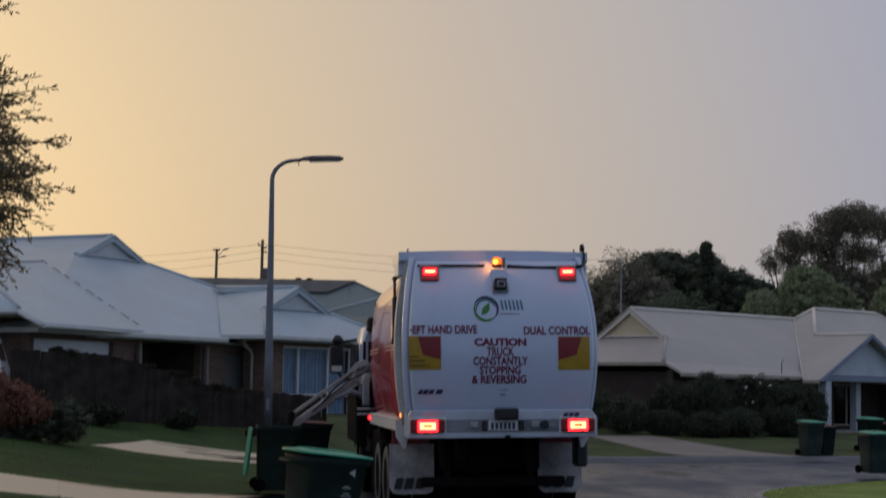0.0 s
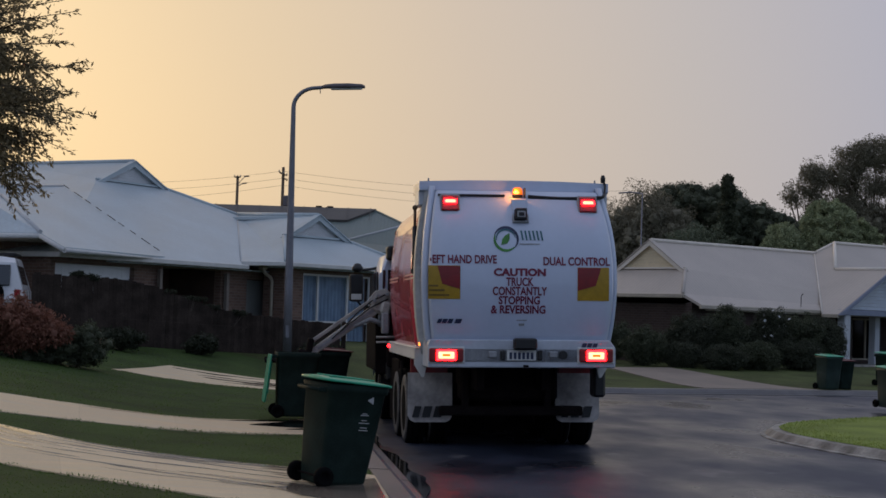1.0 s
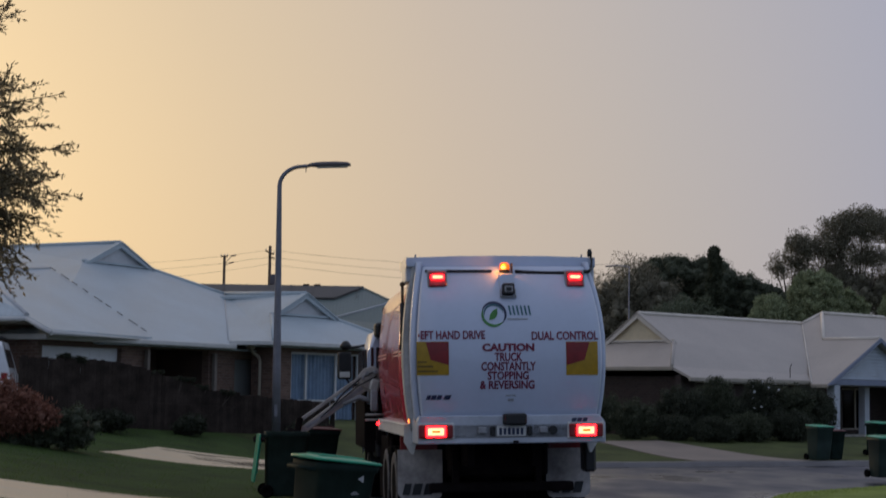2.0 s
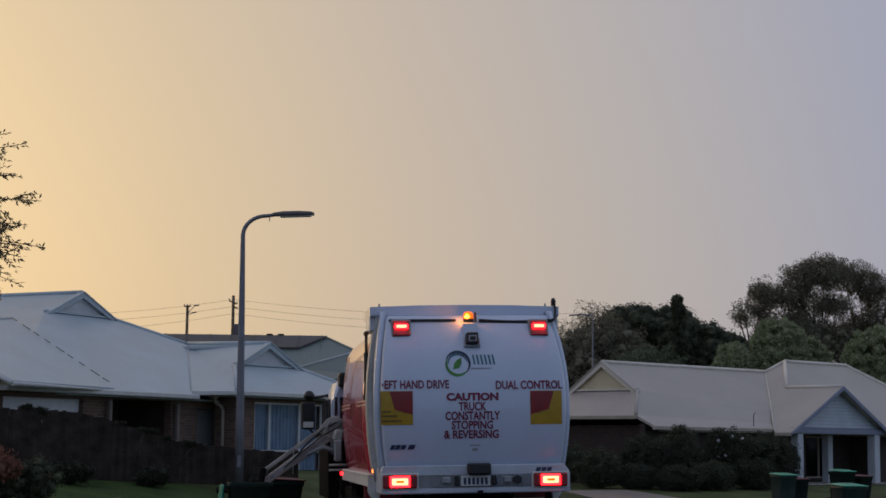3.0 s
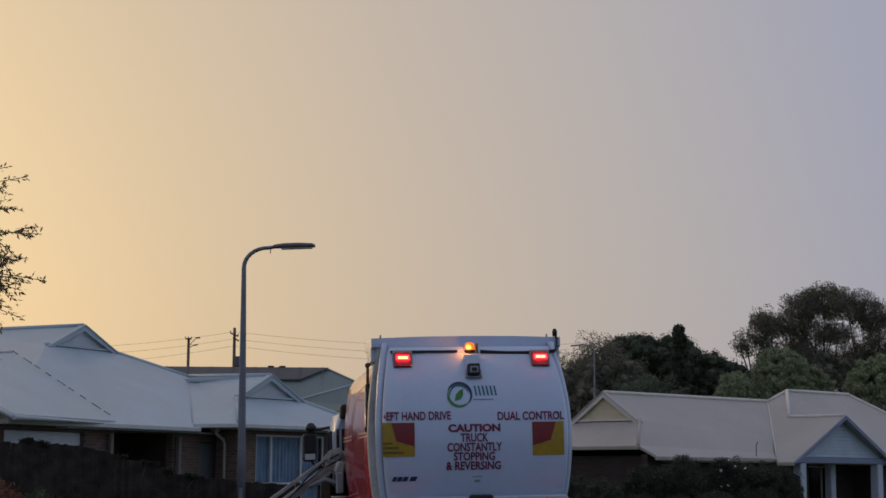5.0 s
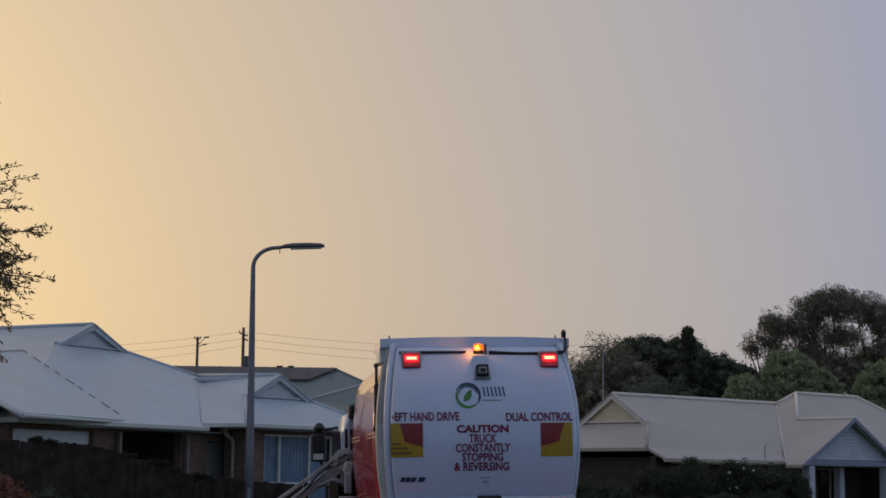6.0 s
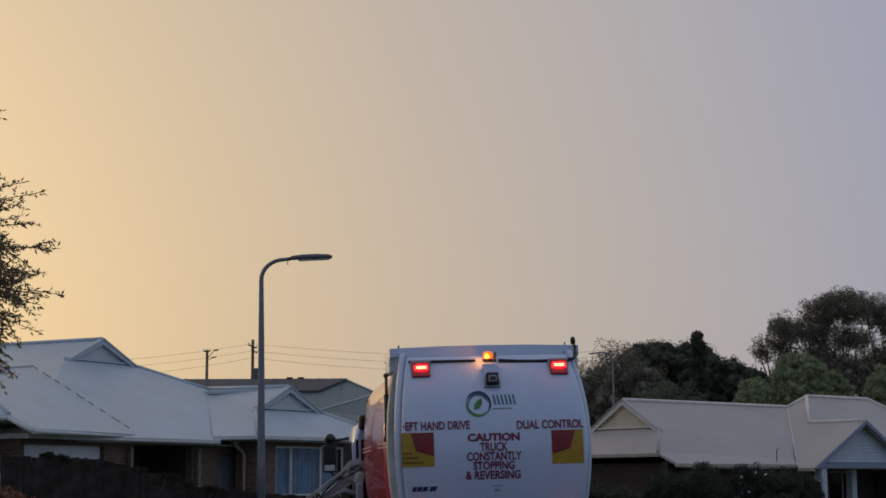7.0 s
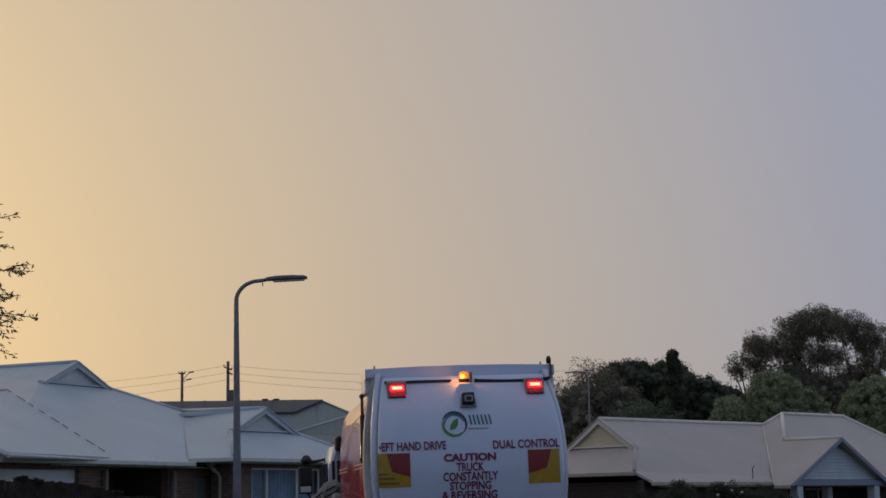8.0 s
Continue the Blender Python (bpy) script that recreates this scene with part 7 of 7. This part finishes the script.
# hedge of mixed shrubs before the beige house
hedge = [(6.35, 52.6, 1.0, 1.2), (7.5, 52.4, 0.75, 0.8), (7.9, 53.6, 1.15, 1.75), (9.1, 54.0, 1.0, 2.0), (9.85, 54.6, 0.9, 1.5), (10.65, 54.6, 0.82, 2.1), (11.6, 55.0, 1.15, 1.85), (12.25, 55.4, 1.1, 1.85), (12.75, 56.0, 0.9, 1.7), (9.9, 52.9, 0.9, 0.9), (8.7, 52.2, 0.9, 0.75), (11.4, 54.0, 1.0, 1.0), (5.3, 54.5, 1.2, 1.5)]
for k, (x, y, w, h) in enumerate(hedge):
    shrub("dense dark green garden shrub before the beige house" if h > 1 else "low dark shrub at the hedge foot", (x, y, ground_z(x, y) - 0.04), [((0, 0, h * 0.50), (w * 0.74, w * 0.6, h * 0.47), 1.0)], M["leafhedge" if k % 3 else "leafdark"], 0.045, 40 + k, 260, 120, 0.14, heart=0.35, group="hedge before the beige house")

# a few pale blossoms on the rounded shrub in the hedge
rng = np.random.default_rng(66)
bx, by, bw, bh = hedge[5]
blossom_at = np.array([(bx + rng.uniform(-0.5, 0.5), by - bw * 0.58, ground_z(bx, by) + rng.uniform(0.7, 2.0)) for _ in range(26)])
blooming = [o for o in bpy.data.objects if o.name.startswith("shrub") and (o.matrix_world.translation - Vector((bx, by, ground_z(bx, by) - 0.04))).length < 0.01][0]
bloom = scatter_leaves("blossom", blossom_at - np.array(blooming.matrix_world.translation), np.tile((0, -1.0, 0.2), (26, 1)), 0.10, M["whiteprint"], blooming, rng, 0.9)

# trees behind the beige house
back = [
    ((9.9, 85, 0), 8.9, [((0.3, 0, 7.3), (1.6, 1.8, 1.7), 0.5), ((0.4, 0, 6.5), (2.3, 1.8, 1.5), 1.3), ((-0.3, 0, 5.3), (2.2, 1.8, 2.1), 1.6), ((1.6, 0, 6.0), (1.5, 1.6, 2.0), 0.8)], "leafgum", 50, "olive-brown open tree behind the beige house", 1.0),
    ((11.6, 80, 0), 6.9, [((0.3, 0, 4.9), (2.2, 1.8, 1.9), 1.0), ((-1.2, 0, 3.8), (1.5, 1.6, 1.6), 0.5), ((1.3, 0, 3.7), (1.3, 1.5, 1.8), 0.5)], "leafmid", 51, "rounded grey-green tree behind the beige house", 1.3),
    ((13.2, 90, 0), 9.4, [((-0.5, 0, 7.6), (1.9, 1.8, 1.9), 1.1), ((0.3, 0, 5.0), (2.2, 1.8, 2.4), 0.8), ((1.3, 0, 7.4), (1.4, 1.5, 2.0), 0.8)], "leafdark", 52, "dark dense tree behind the beige house", 1.3),
    ((16.3, 88, 0), 8.8, [((-1.3, 0, 7.1), (1.2, 1.4, 1.75), 0.7), ((-0.2, 0, 6.9), (1.2, 1.4, 1.7), 0.7), ((0.8, 0, 6.3), (1.2, 1.4, 1.7), 0.7), ((1.9, 0, 5.7), (1.2, 1.5, 1.7), 0.7), ((3.2, 0, 5.0), (1.3, 1.5, 1.6), 0.6), ((1.0, 0, 4.2), (3.0, 1.8, 2.0), 0.9)], "leafdark", 53, "dark dense tree sloping down to the east", 1.3),
    ((8.0, 92, 0), 8.9, [((0.2, 0, 7.3), (1.9, 2, 1.7), 0.6), ((0.3, 0, 6.5), (2.2, 2, 1.4), 1.4), ((0, 0, 5.0), (2.2, 2, 2.3), 1.6)], "leafgum", 54, "thin-topped tree behind the rubbish truck", 0.9),
]
for base, h, crowns, leaf, seed, label, full in back:
    tree(label, base, h, crowns, M[leaf], 0.085, seed, int(170 * full), 130, 0.40, 0.22, heart=0.66 if leaf == "leafdark" else 0.13, group="trees behind the beige house")
# slim conifer
tree("slim dark columnar conifer rising above its neighbours", (14.15, 84.5, 0), 9.6, [((0, 0, 8.7), (0.20, 0.20, 0.80), 0.6), ((0, 0, 6.9), (0.40, 0.4, 1.7), 0.8), ((0, 0, 4.4), (0.8, 0.8, 2.2), 0.7)], M["leafdark"], 0.11, 60, 90, 180, 0.17, 0.14, category="conifer")
# rounded pale trees
for k, (x, y, h, lobes) in enumerate((
        (17.97, 79.0, 8.0, (((0, 0, 6.45), (1.28, 1.3, 1.55), 1.0), ((0.6, -0.4, 5.2), (1.2, 1.1, 1.3), 0.7), ((-0.5, -0.4, 5.0), (1.1, 1.1, 1.3), 0.7))),
        (19.7, 80.4, 7.0, (((0, 0, 5.75), (1.15, 1.2, 1.3), 0.9), ((0.7, -0.3, 4.9), (1.1, 1.1, 1.2), 0.6))),
        (15.7, 78.3, 6.7, (((0, 0, 5.65), (0.85, 0.9, 1.05), 0.7), ((-0.5, -0.2, 4.7), (0.9, 0.9, 1.1), 0.6), ((0.8, 0.2, 4.8), (0.9, 0.9, 1.1), 0.6))),
        (22.5, 78.0, 7.5, (((0, 0, 5.85), (1.75, 1.6, 1.65), 1.4), ((-0.5, -0.4, 4.6), (1.5, 1.3, 1.3), 0.8))))):
    tree("rounded dense pale green tree with tight clumped foliage", (x, y, 0), h, lobes, M["leafbright"], 0.085, 70 + k, 420, 110, 0.15, 0.2, heart=0.66, hollow=0.86, group="rounded trees")
# tall gums
for k, (x, y, h, c) in enumerate((
        (27.2, 110, 14.8, (((-1.7, 0, 11.9), (1.0, 1.2, 1.2), 0.5), ((-0.6, 0, 13.0), (1.3, 1.4, 1.2), 0.7), ((0.9, 0, 13.4), (1.5, 1.5, 1.25), 0.9), ((0.2, 0, 11.4), (1.5, 1.4, 1.0), 0.6), ((-1.0, 0, 10.2), (1.1, 1.3, 0.8), 0.45), ((1.7, 0, 11.2), (0.9, 1.2, 0.9), 0.35), ((0.4, 0, 8.8), (2.6, 1.8, 1.3), 1.5), ((-0.2, 0, 9.9), (2.0, 1.6, 1.0), 0.8))),
        (23.7, 110, 12.9, (((0.25, 0, 11.5), (1.0, 1.2, 1.45), 0.8), ((-0.9, 0, 10.7), (0.8, 1.0, 0.9), 0.22), ((0.7, 0, 9.6), (0.9, 1.2, 1.2), 0.6), ((0.6, 0, 8.3), (1.3, 1.2, 1.2), 0.7))),
        (31.0, 112, 14.8, (((-1.0, 0, 13.5), (1.4, 1.5, 1.2), 0.8), ((0.6, 0, 12.9), (1.4, 1.5, 1.2), 0.7), ((1.7, 0, 11.6), (1.3, 1.5, 1.4), 0.7), ((0.5, 0, 10.5), (1.3, 1.5, 0.9), 0.6), ((-0.9, 0, 9.4), (1.6, 1.6, 1.1), 0.8), ((1.2, 0, 8.6), (2.0, 1.8, 1.4), 1.0))))):
    tree("tall open-crowned gum tree with gaps of sky", (x, y, 0), h, c, M["leafgum"], 0.10, 80 + k, 108, 140, 0.40, 0.24, droop=0.3, group="tall gum trees", lean=0.1, heart=0.06, hollow=0.2)

# near tree at the west edge, its drooping sprays hanging into view
rng = np.random.default_rng(5)
near = thing("tree", "grey-green tree with drooping leafy sprays over the lawn", "tree", Matrix.Translation((-5.3, 14.0, 0.12)))
part("trunk", tube([(0, 0, -0.2), (0.1, 0, 1.2), (0.0, 0.05, 2.4), (0.2, 0, 3.4), (0.2, 0, 4.4)], [0.20, 0.16, 0.13, 0.09, 0.03], 12), M["bark"], near)
leaf_p, leaf_d, twigs = [], [], None


def spray(root, tip, sag, side_twigs, thick, named):
    """A leafy branch from root to tip, with side twigs that carry leaves pointing forwards."""
    global twigs
    mid = root.lerp(tip, 0.55) + Vector((0, 0, sag))
    pts = [root.lerp(mid, t).lerp(mid.lerp(tip, t), t) for t in np.linspace(0, 1, 8)]
    if named:
        part("branch", tube(pts, np.linspace(thick, 0.003, 8), 5), M["bark"], near)
    else:
        twigs = tube(pts, np.linspace(thick, 0.003, 8), 3, twigs)
    runs = [(pts[3:], 1.0)]
    for _ in range(side_twigs):
        i = int(rng.integers(3, 7))
        d = (pts[i + 1] - pts[i]).normalized() * rng.uniform(0.08, 0.24) + Vector(rng.normal(0, 0.10, 3)) + Vector((0, 0, -0.02))
        q = [pts[i], pts[i] + d * 0.5 + Vector((0, 0, 0.015)), pts[i] + d]
        twigs = tube(q, [0.005, 0.004, 0.002], 3, twigs)
        runs.append((q, 0.7))
    for q, k in runs:
        for t in np.linspace(0.2, 1.0, int((15 if k < 1 else 22) * k)):
            f = t * (len(q) - 1)
            i = min(len(q) - 2, int(f))
            p, d = q[i].lerp(q[i + 1], f - i), (q[i + 1] - q[i]).normalized()
            for _ in range(3):
                leaf_p.append(p + Vector(rng.normal(0, 0.012, 3)))
                leaf_d.append(d * 1.1 + Vector(rng.normal(0, 0.5, 3)))


# outermost sprays on the street side: height of tip, reach, sag
for h, reach, sag in ((4.84, 1.74, 0.02), (4.74, 1.82, 0.0), (4.16, 2.04, 0.02), (4.10, 2.16, -0.02), (3.98, 1.88, 0.0), (3.84, 2.06, 0.02), (3.74, 1.96, 0.04), (3.67, 2.22, 0.06), (3.58, 2.02, 0.05), (3.44, 1.96, 0.06),
                      (3.34, 2.20, 0.10), (3.31, 2.36, 0.10), (3.22, 2.36, 0.10), (3.16, 2.12, 0.12), (3.06, 2.34, 0.16), (2.98, 2.10, 0.18), (2.90, 2.20, 0.22), (2.84, 2.06, 0.24), (2.76, 2.04, 0.24), (2.70, 1.92, 0.26), (2.64, 1.96, 0.28), (2.58, 1.84, 0.30), (2.52, 1.74, 0.30)):
    for k in range(2):
        a = rng.uniform(-0.30, 0.30)
        r = reach - (0.10 + 0.22 * rng.random() if k else 0)
        tip = Vector((r, math.sin(a) * r, h + (0.07 * rng.standard_normal() if k else 0)))
        root = Vector((0.5, math.sin(a) * 0.4, min(4.25, h * 0.55 + 1.55)))
        spray(root, tip, sag, 7, 0.007, k == 0)
# the fuller heart of the crown
for k in range(95):
    a = rng.uniform(-1.75, 1.75)
    h = rng.uniform(2.75, 4.35)
    reach = 1.68 * max(0.05, 1 - abs((h - 3.55) / 1.15) ** 3.0) ** 0.5 * rng.uniform(0.45, 1.0)
    tip = Vector((math.cos(a) * reach, math.sin(a) * reach * 0.9, h - 0.12))
    root = Vector((math.cos(a) * 0.35, math.sin(a) * 0.3, min(4.1, h * 0.65 + 1.2)))
    spray(root, tip, 0.08, 5, 0.008, k < 50)
# leafy clumps, close together by the trunk and thinning outwards
for k in range(85):
    u = rng.random()
    a = rng.uniform(-1.1, 1.1)
    h = rng.uniform(2.45, 4.6)
    reach = (1.20 + 0.66 * u) * max(0.1, 1 - abs((h - 3.5) / 1.35) ** 4.0) ** 0.5
    c, r = np.array((math.cos(a) * reach, math.sin(a) * reach * 0.9, h - 0.12)), rng.uniform(0.06, 0.13) * (1.2 - 0.5 * u)
    twigs = tube([Vector(c * (0.75, 0.75, 0.9)) + Vector((0, 0, 0.3)), Vector(c) + Vector((0, 0, 0.04)), Vector(c)], [0.009, 0.006, 0.003], 3, twigs)
    for _ in range(int(150 * (1.1 - 0.6 * u))):
        d = rng.normal(size=3)
        d /= np.linalg.norm(d)
        leaf_p.append(Vector(c + d * r * rng.uniform(0.2, 1.0) * (1, 1, 1.35)))
        leaf_d.append(Vector(d) + Vector((0.5 * math.cos(a), 0, -0.3)))
# the dark, close heart
for k in range(46):
    a, h = rng.uniform(-0.9, 0.9), rng.uniform(2.75, 4.05)
    c = np.array((math.cos(a) * rng.uniform(1.35, 1.74), math.sin(a) * 1.4, h))
    r = rng.uniform(0.10, 0.17)
    for _ in range(230):
        d = rng.normal(size=3)
        d /= np.linalg.norm(d)
        leaf_p.append(Vector(c + d * r * rng.uniform(0.1, 1.0)))
        leaf_d.append(Vector(d) + Vector((0.3, 0, -0.3)))
tagged(part("twig", twigs, M["bark"], near), kind="stuff")
scatter_leaves("crown", np.array([tuple(p) for p in leaf_p]), np.array([tuple(p) for p in leaf_d]), 0.046, M["leafnear"], near, rng, 0.34, 0.12)


# ---------------------------------------------------------------- white four-wheel drive on the drive
def four_wheel_drive(m):
    c = thing("four_wheel_drive", "white four-wheel drive with roof rack parked by the house", "car", m)
    prof = [(-2.3, 0.55), (-2.35, 0.95), (-2.25, 1.15), (-2.12, 1.82), (-1.95, 1.93), (0.2, 1.95), (0.45, 1.88), (1.0, 1.22), (2.2, 1.08), (2.35, 0.9), (2.35, 0.5)]
    sec = []
    for x, sh in ((-0.93, 0.0), (-0.90, 0.0), (-0.55, 0.03), (0.55, 0.03), (0.90, 0.0), (0.93, 0.0)):
        e = 0.02 if abs(x) > 0.92 else 0.0
        sec.append([(x * (1.0 if z < 1.2 else 0.97 - 0.30 * (z - 1.2)), y, z - e * (z > 1) + sh * (z > 1.9)) for y, z in prof])
    part("body", loft(sec, smooth=False), M["carwhite"], c)
    part("rear_window", box(1.24, 0.03, 0.50, pose(0, -2.215, 1.52, -11, 0, 0), 0.02), M["glass"], c)
    for s in (-1, 1):
        part("side_window", box(0.03, 1.9, 0.46, pose(s * 0.812, -0.95, 1.54, 0, -s * 16, 0), 0.02), M["glass"], c)
        part("tail_lamp", box(0.14, 0.06, 0.34, pose(s * 0.80, -2.30, 1.02), 0.02), M["redlens"], c)
        for y in (-1.45, 1.45):
            disc_wheel("wheel", c, s * 0.80, y, 0.38, 0.25, s)
        part("rack_rail", tube([(s * 0.66, -1.8, 2.03), (s * 0.66, 0.1, 2.05)], 0.025, 8), M["black"], c)
    for y in (-1.6, -0.9, -0.2):
        part("rack_bar", tube([(-0.70, y, 2.04), (0.70, y, 2.04)], 0.02, 8), M["black"], c)
    part("rear_bumper", box(1.75, 0.18, 0.22, pose(0, -2.36, 0.62), 0.04), M["greypaint"], c)
    part("spare_wheel", lathe([(0.0005, -0.10), (0.30, -0.10), (0.36, -0.06), (0.36, 0.06), (0.30, 0.10)], 'Y', 24, pose(0.15, -2.40, 1.05)), M["rubber"], c)
    return c


four_wheel_drive(pose(-11.10, 41.75, ground_z(-11.10, 41.75), 0, 0, 10))

# ---------------------------------------------------------------- grass blades on the nearer lawns
def blades(name, n, x0, x1, y0, y1, ok, z_of, seed, size, material):
    rng = np.random.default_rng(seed)
    xs, ys = rng.uniform(x0, x1, n), rng.uniform(y0, y1, n)
    verts, faces = [], []
    for x, y in zip(xs, ys):
        if not ok(x, y):
            continue
        z = z_of(x, y)
        a, h = rng.uniform(0, math.pi), size * rng.uniform(0.6, 1.4)
        dx, dy = 0.012 * math.cos(a), 0.012 * math.sin(a)
        lx, ly = rng.normal(0, 0.3 * h, 2)
        k = len(verts)
        verts += [(x - dx, y - dy, z - 0.005), (x + dx, y + dy, z - 0.005), (x + lx, y + ly, z + h)]
        faces.append((k, k + 1, k + 2))
    ob = raw(name, verts, faces, material)
    tagged(ob, "short damp green grass blades on the lawn", "grass", kind="stuff")
    return ob


def between(p, quads):
    for q in quads:
        s = [(b[0] - a[0]) * (p[1] - a[1]) - (b[1] - a[1]) * (p[0] - a[0]) for a, b in zip(q, q[1:] + q[:1])]
        if all(v > 0 for v in s) or all(v < 0 for v in s):
            return True
    return False


PAVED = [[(-8.7, 21.75), (-1.40, 26.15), (-0.95, 23.05), (-8.2, 20.38)], [(-8.2, 22.3), (-0.62, 17.2), (-0.20, 13.1), (-7.0, 19.65)], [(-6.6, 34.2), (-2.0, 36.0), (-2.4, 38.6), (-5.96, 37.5)]]


def edge_x(y):
    return 1.63 - 0.1093 * y


blades("grass", 42000, -9.0, 0.5, 13.5, 40, lambda x, y: x < edge_x(y) - 0.45 and x > -0.27 * y - 0.5 and not between((x, y), PAVED), ground_z, 3, 0.010, M["blades"])


# longer grass leaning over the edges of the concrete
rng = np.random.default_rng(15)
verts, faces = [], []
for quad in PAVED:
    for (ax, ay), (bx, by) in ((quad[0], quad[1]), (quad[3], quad[2])):
        away = 1 if (ax, ay) == quad[0] else -1
        nx, ny = -(by - ay), bx - ax
        size = math.hypot(nx, ny)
        nx, ny = away * nx / size, away * ny / size
        for u in rng.uniform(0, 1, int(size * 170)):
            lump = 0.5 + 0.5 * math.sin(11 * u * size / 3 + 2 * math.sin(5 * u * size / 3))
            off = rng.uniform(-0.05, 0.05) - 0.04 * lump
            x, y = ax + (bx - ax) * u + nx * off, ay + (by - ay) * u + ny * off
            if x > edge_x(y) - 0.45:
                continue
            z, h, a = ground_z(x, y), rng.uniform(0.012, 0.03) * (0.4 + lump), rng.uniform(0, math.pi)
            dx, dy = 0.012 * math.cos(a), 0.012 * math.sin(a)
            lx, ly = rng.normal(0, 0.02, 2)
            c = len(verts)
            verts += [(x - dx, y - dy, z - 0.005), (x + dx, y + dy, z - 0.005), (x + lx, y + ly, z + h)]
            faces.append((c, c + 1, c + 2))
tagged(raw("grass", verts, faces, M["blades"]), "longer damp grass along the edges of the concrete", "grass", kind="stuff")


def on_corner(x, y):
    p = Vector((x, y))
    i = min(range(len(inner)), key=lambda k: (inner[k] - p).length_squared)
    return (p - inner[i]).dot(inner_n[i]) < -0.25


blades("grass", 16000, 5.4, 10.5, 21.5, 34, lambda x, y: x < 0.32 * y and on_corner(x, y), lambda x, y: 0.125, 4, 0.018, M["bladesskylit"])
